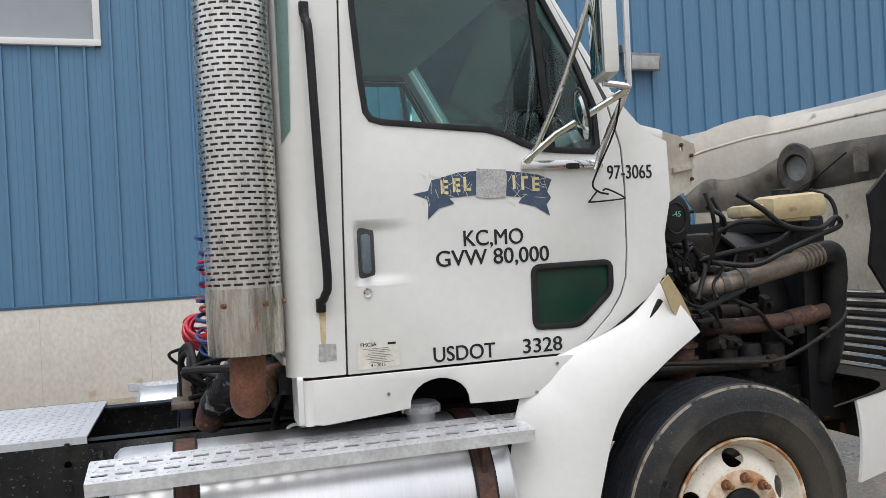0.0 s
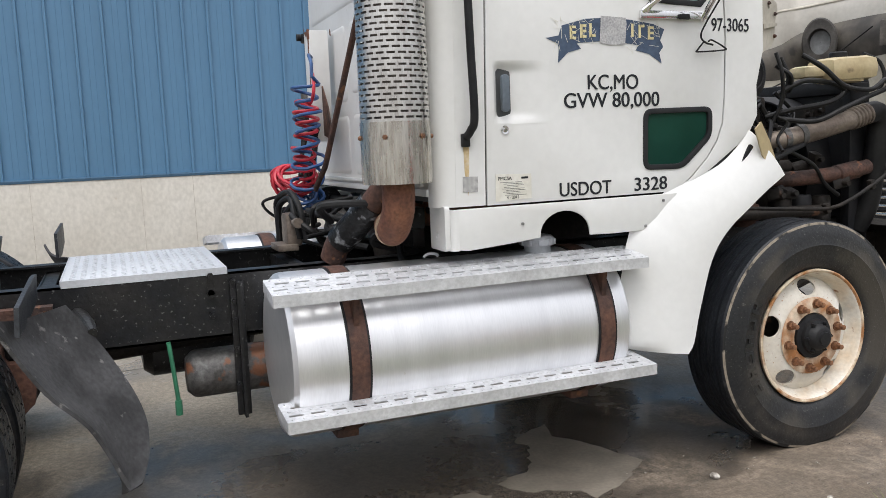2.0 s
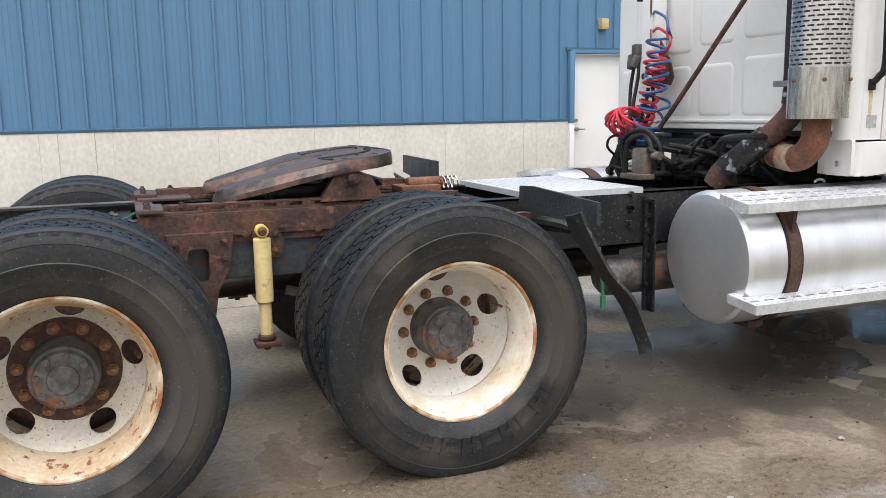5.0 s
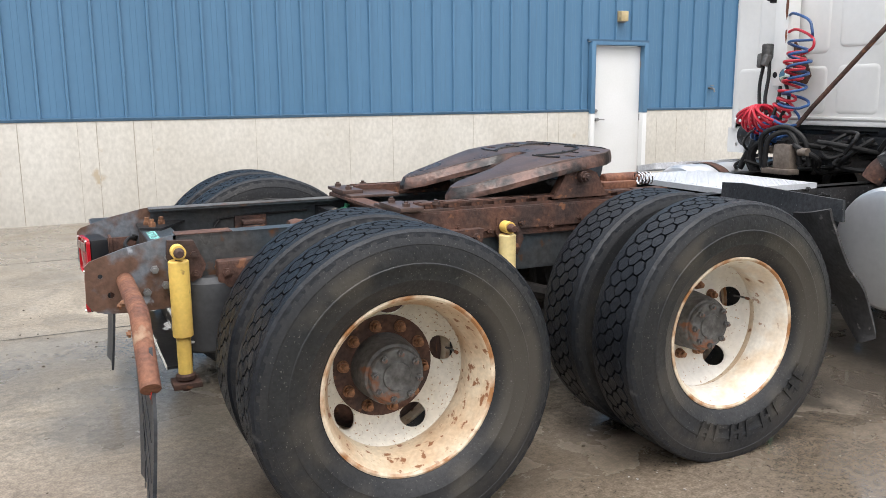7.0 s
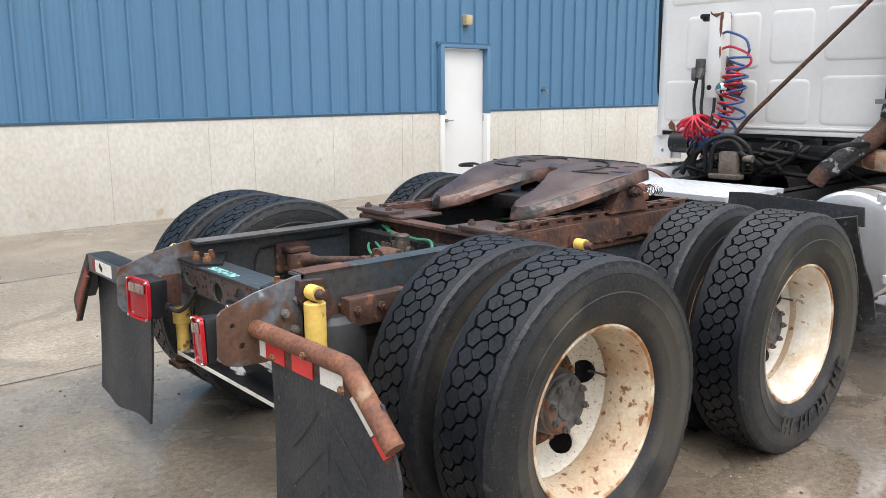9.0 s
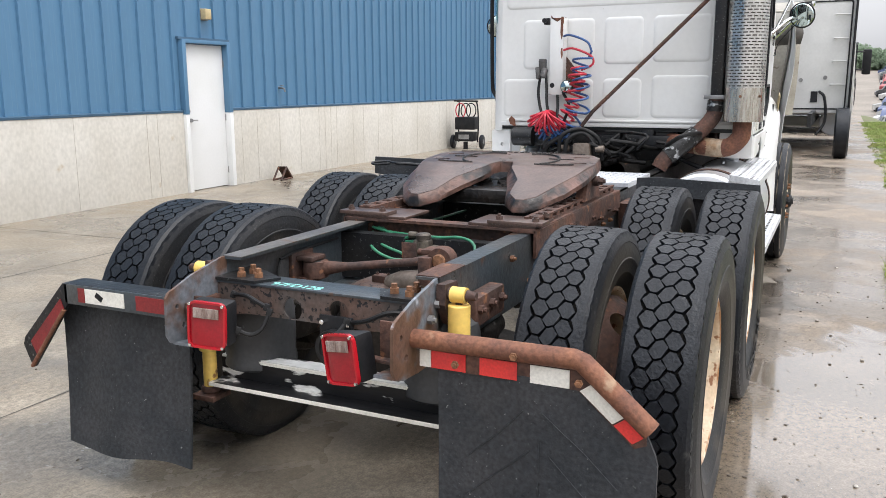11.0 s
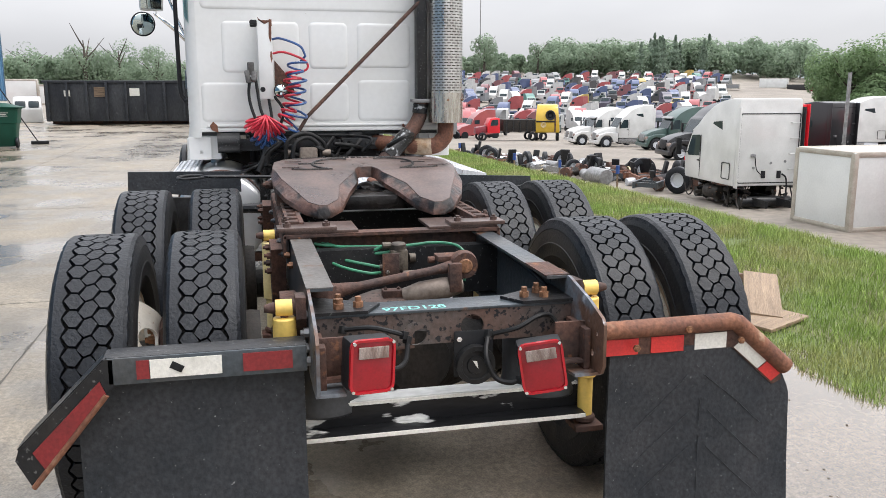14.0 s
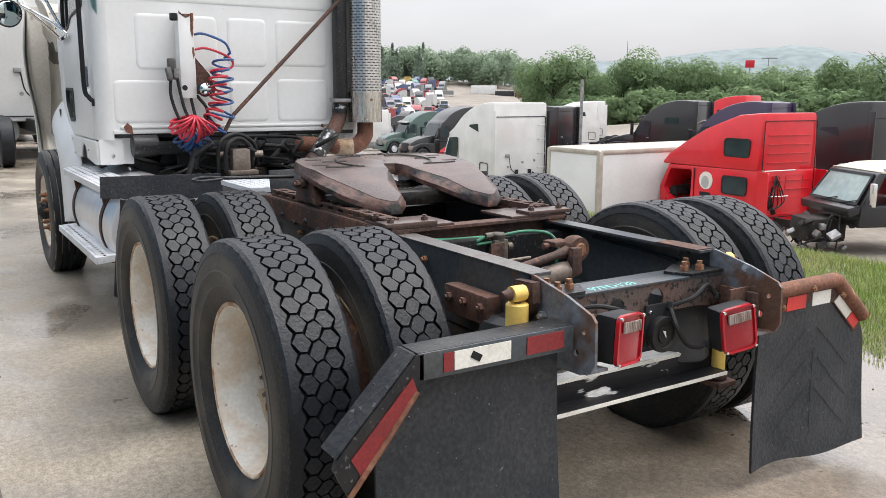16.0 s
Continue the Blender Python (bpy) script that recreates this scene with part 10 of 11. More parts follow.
    if wheels:
        for x in (2.3, -2.2, -3.5):
            for sd in (-1, 1):
                bm = bmesh.new()
                simple_wheel(bm, x, sd * 1.02, 0.5)
                w = part("wheel", bm, "rubber", t)
                bm = bmesh.new()
                bm_lathe(bm, [(0.0, sd * 1.1), (0.1, sd * 1.13), (0.14, sd * 1.1), (0.25, sd * 1.09), (0.285, sd * 1.14), (0.28, sd * 1.0)], 24, (x, 0, 0.5))
                part("rim", bm, "alu_end", w)
        bm = bmesh.new()
        for sd in (-1, 1):
            bm_box(bm, (-1.0, sd * 0.42, 0.8), (7.0, 0.08, 0.26))
        part("frame", bm, "black", t)
        for sd in (-1, 1):
            bm = bmesh.new()
            bm_lathe(bm, [(0.0, -1.4), (0.3, -1.4), (0.32, -1.36), (0.32, 0.3), (0.3, 0.34), (0.0, 0.34)], 24, (0, sd * 0.85, 0.65), "x")
            part("fuel_tank", bm, "alu_end", t)
    else:
        bm = bmesh.new()
        for sd in (-1, 1):
            bm_box(bm, (-0.8, sd * 0.42, 0.3), (4.0, 0.09, 0.24), bev=0.01)
        for i in range(7):
            bm_cyl(bm, (-1.9 + i * 0.5, -0.9, 0.28), (-1.9 + i * 0.5, 0.9, 0.28), 0.1 + 0.08 * (i % 3 == 0), 12)
        part("frame", bm, "black", t)
        part("undercarriage", under_clutter(len(label)), "cast", t)["kind"] = "stuff"
    # rear wall fittings
    if roof != "flat":
        bm = bmesh.new()
        bm_plate(bm, rrect(-1.05, base + 0.1, 1.05, 3.3 + k, 0.06), [rrect(-1.02, base + 0.13, 1.02, 3.27 + k, 0.05)], lambda u, v, w: (back - 0.012 + w, u, v), 0.014)
        part("rear_seam", bm, "seal", t)
        for sd in (-1, 1):
            part("side_extender", box((back - 0.05, sd * 1.12, 2.2 + k), (0.2, 0.05, 2.6), bev=0.02), "black_pl" if sd < 0 and col == "white" else P, t)
        if vents:
            for y in (-0.4, 0.15):
                part("rear_vent", box((back - 0.012, y, base + 0.38), (0.02, 0.14, 0.24)), "black_pl", t)
            part("rear_box", box((back - 0.03, 0.55, 1.95 + k), (0.08, 0.16, 0.1), bev=0.02), "metal_grey", t)
            for y, z in ((-0.6, 0.8), (0.5, 0.6), (-0.1, 0.75)):
                part("rear_port", bm_cyl(bmesh.new(), (back + 0.01, y, base + z), (back - 0.015, y, base + z), 0.045, 12), "metal_grey", t)
            for z in (1.5, 2.0, 2.5, 3.0):
                part("grab_rung", bm_tube(bmesh.new(), [(back - 0.01, -1.0, z + k), (back - 0.06, -1.0, z + k), (back - 0.06, -0.72, z + k), (back - 0.01, -0.72, z + k)], 0.016, 6), P, t)
            part("rear_cable", bm_tube(bmesh.new(), curve([(back - 0.06, 0.5, 1.9 + k), (back - 0.07, 0.42, 1.5 + k), (back - 0.06, 0.2, 1.3 + k)]), 0.015, 6), "black_pl", t)
            part("rear_cable", bm_tube(bmesh.new(), curve([(back - 0.03, -0.5, 1.35 + k), (back - 0.1, -0.62, 1.2 + k), (back - 0.08, -0.66, 0.7 + k), (back - 0.2, -0.5, 0.4 + k)]), 0.03, 6), "black_pl", t)
    return t


YZ = -2.0


def set_down(x, y, turn, dz=0.0):
    return pose(x, y, height(x, y) + dz, 0, 0, turn)


tractor("white high-roof sleeper cab without hood, standing on its bare frame", "white", set_down(21.3, -16.1, -4), hooded=False, wheels=False)
tractor("black sleeper cab without hood beside the red one", "black", set_down(11.8, -22.6, -3), hooded=False, wheels=False)
tractor("dark purple sleeper tractor parked nose forward", "purple", set_down(19.5, -27.5, 12), roof="dome")
tractor("black dome-roof tractor with open door", "black", set_down(27, -31.5, 20), roof="dome")
tractor("red high-roof sleeper tractor", "red", set_down(28.5, -37.5, 16))
tractor("red high-roof sleeper tractor", "red", set_down(29, -21.8, 10), roof="dome")
tractor("black sleeper tractor with chrome stacks", "black", set_down(31.5, -26.3, 20), roof="dome")
tractor("white high-roof sleeper tractor", "white", set_down(43, -38.5, 70))
tractor("white high-roof sleeper tractor", "white", set_down(48, -44, 62))
tractor("dark green aerodynamic sleeper tractor", "green", set_down(57.9, -34.3, 84), roof="dome")
tractor("black dome-roof sleeper tractor with orange visor", "black", set_down(45.2, -29.4, 84))
tractor("white sleeper tractor in a row of three", "white", set_down(65.2, -33.3, 84))
tractor("white sleeper tractor in a row of three", "white", set_down(71.6, -33.7, 84), roof="dome")
tractor("white sleeper tractor in a row of three", "white", set_down(77.3, -35.6, 84))
tractor("white sleeper tractor parked ahead on the concrete", "white", pose(18.4, -0.55, 0, 0, 0, 0), roof="high")
tractor("black sleeper tractor parked nose to nose with the white one", "black", pose(27.4, -0.25, 0, 0, 0, 181), roof="dome")


def freight_box(label, m, size, col="white"):
    L, W, H = size
    t = thing("freight_box", label, "truck body", at=m)
    M.setdefault("box_white", surf("white_box_panel", (0.62, 0.63, 0.62), (0.55, 0.56, 0.55), 0.7, 0.5, 20, 0.04, (0.35, 0.5), 0.0, 0.01, spot=(0.45, 0.44, 0.41), spot_at=0.7, spot_scale=4))
    M.setdefault("box_trim", surf("grey_box_rail", (0.42, 0.39, 0.34), (0.34, 0.31, 0.26), 3, 0.5, 40, 0.1, (0.4, 0.6), 0.3))
    part("box_shell", box((0, 0, H / 2), (L, W, H), bev=0.03), "box_white" if col == "white" else PAINTS[col], t)
    bm = bmesh.new()
    for sx in (-1, 1):
        for sy in (-1, 1):
            bm_box(bm, (sx * (L / 2 - 0.05), sy * (W / 2 - 0.05), H / 2), (0.17, 0.17, H - 0.02), bev=0.06)
    for z in (0.07, H - 0.06):
        for sy in (-1, 1):
            bm_box(bm, (0, sy * (W / 2 - 0.06), z), (L - 0.06, 0.18, 0.17), bev=0.07)
        for sx in (-1, 1):
            bm_box(bm, (sx * (L / 2 - 0.06), 0, z), (0.18, W - 0.06, 0.17), bev=0.07)
    part("box_rail", bm, "box_trim", t)


freight_box("white freight box body set down on the gravel", pose(15.6, -18.3, height(15.6, -18.3), 0, 0, 91), (6.4, 2.35, 2.15))
for az, d, size, col, what in ((-34.9, 300, (9.0, 2.5, 3.2), "white", "white freight box"), (-36.6, 296, (9.5, 2.5, 2.0), "black", "dark trailer"), (-38.3, 300, (11.0, 2.5, 2.6), "white", "white freight box"), (-37.4, 292, (4.0, 2.4, 2.4), "maroon", "maroon cab box"), (-32.4, 285, (4.6, 2.0, 1.5), "grey", "grey van body"), (-31.6, 287, (4.4, 2.0, 1.5), "white", "white van body")):
    bx, by = -4.4 + d * math.cos(radians(az)), 0.5 + d * math.sin(radians(az))
    freight_box(what + " far up the slope before the woods", pose(bx, by, height(bx, by), 0, 0, az + 84), size, col)
freight_box("white freight box body far off", pose(88, 9, height(88, 9), 0, 0, 80), (7, 2.5, 1.8))
freight_box("white freight box body far off", pose(80, 14, height(80, 14), 0, 0, 85), (9, 2.5, 1.8))
freight_box("pale freight box body beyond the building", pose(81, 20.8, height(81, 20.8), 0, 0, 100), (3.6, 2.4, 2.3))
freight_box("red freight box body beyond the building", pose(76, 21.8, height(76, 21.8), 0, 0, 100), (1.7, 2.2, 2.1), "red")
def small_cab():
    """A bare white cab shell set down on the yard."""
    t = thing("cab_shell", "bare white cab shell set down on the gravel", "truck cab", at=pose(36.5, 9.9, 0, 0, 0, 190))
    part("shell", slab(bmesh.new(), [(0.5, 0.0), (0.55, 0.6), (0.3, 1.1), (-0.5, 1.15), (-0.6, 0.0)], -0.62, 0.62, 0.12, 0.06), PAINTS["white"], t)
    for s in (-1, 1):
        part("window", box((0.46, s * 0.27, 0.8), (0.06, 0.42, 0.3), (0, -26, 0), bev=0.05), "auto_glass", t)


small_cab()


def cab_front():
    """A salvaged cab with a pale roof, its windscreen towards the bank."""
    t = thing("salvaged_cab", "salvaged black cab with pale sun-bleached roof and wide windscreen, hood gone", "truck cab", at=set_down(7.4, -17.9, 64))
    P = PAINTS["black"]
    side = [(-1.1, 0.75), (-1.15, 2.0), (0.5, 2.06), (0.75, 1.95), (1.15, 1.25), (1.2, 0.7)]
    opening = [(-0.5, 1.25), (0.92, 1.22), (0.58, 1.86), (-0.5, 1.9)]
    part("body", slab(bmesh.new(), side, -1.1, 1.1, 0.12, 0.05, (opening,)), P, t)
    part("roof", bm_grid_roof(), surf("sun_bleached_roof_paint", (0.62, 0.58, 0.47), (0.48, 0.42, 0.32), 1.4, 0.5, 14, 0.12, (0.55, 0.75), spot=(0.3, 0.2, 0.12), spot_at=0.66, spot_scale=6), t, "bleached pale roof")
    bm = bmesh.new()
    bm_plate(bm, [(-0.94, 0), (0.94, 0), (0.84, 0.8), (-0.84, 0.8)], [], lambda u, v, w: (1.2 - 0.5 * v + w, u, 1.28 + 0.78 * v), 0.014)
    part("windscreen", bm, surf("pale_dusty_windscreen", (0.3, 0.36, 0.35), (0.2, 0.26, 0.26), 1.1, 0.5, 6, 0.12, (0.08, 0.2)), t, "pale dusty windscreen")
    bm = bmesh.new()
    bm_plate(bm, [(-1.0, -0.06), (1.0, -0.06), (0.89, 0.86), (-0.89, 0.86)], [[(-0.94, 0.01), (0.94, 0.01), (0.84, 0.79), (-0.84, 0.79)]], lambda u, v, w: (1.205 - 0.5 * v + w, u, 1.28 + 0.78 * v), 0.03)
    part("windscreen_rubber", bm, "seal", t)
    part("cowl", box((1.28, 0, 1.1), (0.34, 2.1, 0.22), (0, 14, 0), bev=0.05), P, t)
    for s in (-0.35, 0.45):
        part("wiper", bm_tube(bmesh.new(), [(1.3, s, 1.24), (1.2, s + 0.5, 1.34)], 0.014, 6), "black_pl", t)
    part("mirror", box((1.05, 1.3, 1.5), (0.1, 0.16, 0.55), bev=0.03), "chrome", t)
    part("engine", box((1.55, 0, 0.55), (1.0, 0.9, 0.6), bev=0.12), "cast", t)
    rng = random.Random(2)
    for k in range(26):
        c = (rng.uniform(1.1, 2.2), rng.uniform(-1.0, 1.0), rng.uniform(0.12, 0.9))
        if k % 3:
            part("engine_fitting", box(c, (rng.uniform(0.08, 0.3), rng.uniform(0.06, 0.2), rng.uniform(0.05, 0.24)), (rng.uniform(0, 60), rng.uniform(0, 60), 0), bev=0.02), rng.choice(("cast", "black", "hub", "metal_grey")), t)
        else:
            part("loose_hose", bm_tube(bmesh.new(), curve([c, (c[0] + 0.2, c[1] + rng.uniform(-0.3, 0.3), c[2] + 0.15), (c[0] + 0.4, c[1] + rng.uniform(-0.4, 0.4), 0.15)], 4), 0.022, 6), "hose", t)


def bm_grid_roof():
    """A gently domed roof pressing with a turned-down edge."""
    bm = bmesh.new()
    bm_grid(bm, lambda u, v: (-1.18 + 1.86 * u, -1.0 + 2.0 * v, 2.0 + 0.17 * (1 - abs(2 * u - 1) ** 4) * (1 - abs(2 * v - 1) ** 4)), 14, 14)
    bm_thick(bm, 0.04)
    return bm


cab_front()


def dump_truck():
    t = thing("dump_truck", "old dump truck with red cab and long black body", "truck", at=set_down(89.2, -29.1, 85))
    part("cab", slab(bmesh.new(), [(2.0, 0.9), (2.05, 1.9), (1.7, 2.6), (0.6, 2.65), (0.55, 0.9)], -1.15, 1.15, 0.1, 0.08), PAINTS["red"], t)
    part("hood", slab(bmesh.new(), [(2.05, 0.9), (2.05, 1.75), (3.3, 1.55), (3.35, 0.8)], -0.8, 0.8, 0.1, 0.08), PAINTS["maroon"], t)
    bm = bmesh.new()
    bm_plate(bm, [(0.8, 1.8), (1.7, 1.75), (1.55, 2.4), (0.8, 2.45)], [], lambda u, v, w: (u, 1.13 + w, v), 0.02)
    bm_plate(bm, [(0.8, 1.8), (1.7, 1.75), (1.55, 2.4), (0.8, 2.45)], [], lambda u, v, w: (u, -1.13 - w, v), 0.02)
    part("window", bm, "auto_glass", t)
    part("dump_body", box((-2.6, 0, 1.75), (5.6, 2.4, 1.4), bev=0.05), "cast", t)
    for i in range(7):
        part("body_rib", box((-5.0 + i * 0.8, 1.24, 1.75), (0.12, 0.1, 1.4)), "black", t)
    for x in (2.6, -3.3, -4.6):
        for sd in (-1, 1):
            bm = bmesh.new()
            simple_wheel(bm, x, sd * 1.0, 0.5)
            part("wheel", bm, "rubber", t)


dump_truck()


def roll_off():
    """The long black roll-off container at the yard's end."""
    t = thing("roll_off_container", "long black steel roll-off container on the concrete", "container", at=pose(33.9, 3.6, 0, 0, 0, 84))
    part("container_side", box((0, 0, 0.95), (9.6, 2.3, 1.6), bev=0.02), surf("scraped_black_container_paint", (0.02, 0.022, 0.026), (0.045, 0.047, 0.05), 1.5, 0.5, 20, 0.25, (0.45, 0.65), stretch=(1, 1, 0.4), spot=(0.09, 0.09, 0.09), spot_at=0.68, spot_scale=5), t)
    part("container_rim", box((0, 0, 1.78), (9.7, 2.42, 0.1), bev=0.02), "flap", t)
    for i in range(13):
        part("side_rib", box((-4.7 + i * 0.78, 1.2, 0.95), (0.09, 0.14, 1.6), bev=0.01), "flap", t)
    part("container_skid", box((0, 0, 0.1), (9.4, 1.4, 0.16), bev=0.01), "rust", t)
    for x, z, w, h, mat in ((1.2, 1.35, 0.5, 0.4, "paper"), (2.6, 1.35, 0.55, 0.5, "timber"), (3.9, 1.3, 0.3, 0.3, "paper")):
        part("placard", box((x, 1.165, z), (w * 0.8, 0.02, h * 0.8)), mat, t)


roll_off()


def junk():
    """Parts laid out in a row at the foot of the bank."""
    rng = random.Random(21)
    mats = ["cast", "rust", "hub", "metal_grey", "black_pl", "cast", "hub", "blue_steel"]
    kinds = (("scrap_axle_assembly", "salvaged truck axle with drums on the gravel"), ("scrap_body_sheet", "bent body panel lying on the gravel"), ("scrap_tank", "salvaged steel tank lying on the gravel"),
             ("old_truck_seat", "torn truck seat standing on the gravel"), ("scrap_chassis", "cut frame section lying on the gravel"), ("loose_truck_wheel", "loose truck wheel lying on the gravel"))
    for i in range(230):
        t = i / 229
        x = 25 + 24 * t + rng.gauss(0, 0.8)
        y = -17.6 + 4.0 * t + rng.gauss(0, 1.0)
        name, label = kinds[rng.choice((0, 1, 1, 2, 1, 2, 3, 4, 4, 4, 0, 5))]
        m = set_down(x, y, rng.uniform(0, 360)) @ Matrix.Scale(rng.uniform(0.6, 1.1), 4)
        th = thing(name, label, "truck part", "parts row", at=m)
        mat = rng.choice(mats)
        if name == "scrap_axle_assembly":
            part("beam", bm_tube(bmesh.new(), [(-0.9, 0, 0.3), (-0.2, 0, 0.3), (0, 0, 0.32), (0.2, 0, 0.3), (0.9, 0, 0.3)], [0.07, 0.08, 0.22, 0.08, 0.07], 12), mat, th)
            for s in (-1, 1):
                part("drum", bm_cyl(bmesh.new(), (s * 0.8, 0, 0.3), (s * 1.0, 0, 0.3), 0.28, 16), "rust", th)
        elif name == "scrap_body_sheet":
            bm = bmesh.new()
            k = rng.uniform(0.3, 0.7)
            bm_grid(bm, lambda u, v: (0.9 * u - 0.45, 0.6 * v - 0.3, 0.05 + 0.7 * k * math.sin(math.pi * u) * (0.6 + 0.4 * v)), 8, 5)
            bm_thick(bm, 0.02)
            part("sheet", bm, rng.choice(("box_white", "metal_grey", "hub", "tank_pl", "black_pl", "alu_end", "black_pl", "grey_pl", "hub")), th)
        elif name == "scrap_tank":
            r = rng.uniform(0.2, 0.34)
            part("shell", bm_lathe(bmesh.new(), [(0.0, -0.6), (r - 0.03, -0.6), (r, -0.56), (r, 0.56), (r - 0.03, 0.6), (0.0, 0.6)], 20, (0, 0, r), "x"), rng.choice(("black_pl", "alu_end", "metal_grey")), th)
        elif name == "old_truck_seat":
            part("cushion", box((0, 0, 0.35), (0.5, 0.5, 0.16), bev=0.05), "black_pl", th)
            part("backrest", box((-0.25, 0, 0.75), (0.14, 0.5, 0.7), (0, -12, 0), bev=0.05), "black_pl", th)
            part("pedestal", box((0, 0, 0.14), (0.3, 0.3, 0.28), bev=0.02), "cast", th)
        elif name == "scrap_chassis":
            bm = bmesh.new()
            for s in (-1, 1):
                bm_box(bm, (0, s * 0.4, 0.3), (1.8, 0.08, 0.24))
            for x0 in (-0.7, 0.0, 0.7):
                bm_box(bm, (x0, 0, 0.3), (0.1, 0.8, 0.16))
            part("section", bm, rng.choice(("rust", "rust_br", "blue_steel", "hub", "metal_grey")), th)
        else:
            bm = bmesh.new()
            simple_wheel(bm, 0, 0, 0.5)
            w = part("tyre", bm, "rubber", th)
            part("rim", bm_lathe(bmesh.new(), [(0.0, 0.05), (0.24, 0.02), (0.28, 0.12), (0.28, -0.12), (0.24, -0.02), (0.0, -0.01)], 20, (0, 0, 0.5)), "alu_end", w)
    mk = thing("marker_post", "blue-topped marker post at the foot of the bank", "marker post", "marker posts")
    part("post_stake", box((0, 0, 0.5), (0.05, 0.05, 1.0)), "timber", mk)
    part("post_flag", box((0, 0, 1.1), (0.1, 0.1, 0.3)), PAINTS["blue"], mk)
    mk.matrix_basis = set_down(26, -11.4, 0)
    for x, y in ((31, -11.2), (43, -11.8), (22.5, -12.2)):
        copy_thing(mk, set_down(x, y, 30))
    rp = thing("marker_post", "red-topped marker post at the edge of the bank", "marker post", "marker posts")
    part("post_stake", box((0, 0, 0.25), (0.06, 0.06, 0.5)), "black_pl", rp)
    part("post_flag", box((0, 0, 0.62), (0.18, 0.18, 0.24), bev=0.03), PAINTS["red"], rp)
    rp.matrix_basis = set_down(21.5, -5.15, 0)
    pole = thing("steel_pole", "tall bare steel pole among the trucks", "pole")
    part("shaft", bm_tube(bmesh.new(), [(0, 0, 0), (0, 0, 4.4)], 0.06, 10), "metal_grey", pole)
    pole.matrix_basis = set_down(19.6, -19.0, 0)


junk()


def red_cab():
    """A stripped red sleeper cab: a low cab, a raked roof above it, ribbed rear wall, on its bare frame."""
    t = thing("stripped_sleeper_cab", "red sleeper cab without hood on a bare frame", "truck cab", "parked tractors", at=set_down(12.43, -18.73, -5))
    P = PAINTS["red"]
    lower = [(1.78, 0.4), (1.82, 0.98), (1.5, 1.7), (-0.5, 1.72), (-2.0, 1.74), (-2.0, 0.3), (0.9, 0.26), (1.4, 0.28)]
    doorway = [(0.5, 0.5), (1.1, 0.5), (1.3, 0.56), (1.64, 0.96), (1.42, 1.5), (1.36, 1.56), (0.56, 1.58), (0.5, 1.5)]
    locker = rrect(-1.68, 0.4, -1.0, 0.78, 0.05)
    part("cab_shell", slab(bmesh.new(), lower, -1.22, 1.22, 0.03, 0.05, (doorway, locker)), P, t)
    for s in (-0.55, 0.5):
        seat = part("seat", box((0.68, s, 0.62), (0.5, 0.52, 0.16), bev=0.05), "black_pl", t, "worn black cab seat")
        part("seat_back", box((0.46, s, 0.98), (0.16, 0.5, 0.72), (0, -10, 0), bev=0.06), "black_pl", seat)
    part("dashboard", box((1.42, 0, 0.86), (0.3, 2.1, 0.3), (0, 20, 0), bev=0.06), "black_pl", t)
    part("steering_wheel", bm_tube(bmesh.new(), [(1.16 + 0.12 * math.sin(a), 0.5 + 0.2 * math.cos(a), 1.02 + 0.17 * math.sin(a)) for a in [k * 0.393 for k in range(16)]], 0.018, 6, closed=True), "black_pl", t)
    # a dark block fills the locker opening in place of its inner shade
    part("locker_lining", box((-1.34, 0, 0.58), (0.66, 2.2, 0.36)), "cast", t, "dark block for the shade inside an open side locker")
    part("roof_fairing", slab(bmesh.new(), [(1.76, 1.68), (1.74, 1.79), (1.5, 2.02), (0.9, 2.4), (0.1, 2.83), (-0.72, 3.13), (-1.05, 3.24), (-1.97, 3.32), (-1.97, 1.72), (1.4, 1.7)], -1.2, 1.2, 0.14, 0.09), P, t, "raked red roof fairing")
    for sd in (-1, 1):
        def side(y0):
            return lambda u, v, w: (u, sd * (y0 + w), v)
        for ring, y0 in ((rrect(-1.62, 1.04, -0.78, 1.5, 0.09), 1.2), (rrect(-1.6, 2.1, -0.74, 2.56, 0.1), 1.145)):
            bm = bmesh.new()
            bm_plate(bm, ring, [], side(y0), 0.03)
            win = part("sleeper_window", bm, "auto_glass", t)
            c = [(u * 1.0, v) for u, v in ring]
            mu, mv = sum(u for u, _ in c) / len(c), sum(v for _, v in c) / len(c)
            bm = bmesh.new()
            bm_plate(bm, [(mu + (u - mu) * 1.1, mv + (v - mv) * 1.16) for u, v in ring], [[(mu + (u - mu) * 1.005, mv + (v - mv) * 1.005) for u, v in ring]], side(y0), 0.036)
            part("window_rubber", bm, "seal", win)
        bm = bmesh.new()
        bm_plate(bm, rrect(-0.32, 0.86, 0.1, 0.98, 0.02), [], side(1.2), 0.022)
        part("sticker_strip", bm, "ink", t, "dark strip under the sticker")
        bm = bmesh.new()
        bm_plate(bm, ring2(-0.12, 1.32, 0.26, 0.26, 28), [], side(1.2), 0.02)
        part("round_sticker", bm, "paper", t, "round pale sticker")
        bm = bmesh.new()
        bm_plate(bm, ring2(-0.1, 1.27, 0.15, 0.19, 14), [], side(1.2), 0.024)
        part("sticker_print", bm, "faded", t)
        bm = bmesh.new()
        bm_plate(bm, [(0.33, 0.7), (0.36, 1.66), (0.385, 1.66), (0.355, 0.7)], [], side(1.2), 0.026)
        part("door_seam", bm, "seal", t)
        bm = bmesh.new()
        bm_plate(bm, rrect(-2.35, 0.4, -1.98, 1.72, 0.05), [], side(1.14), 0.05)
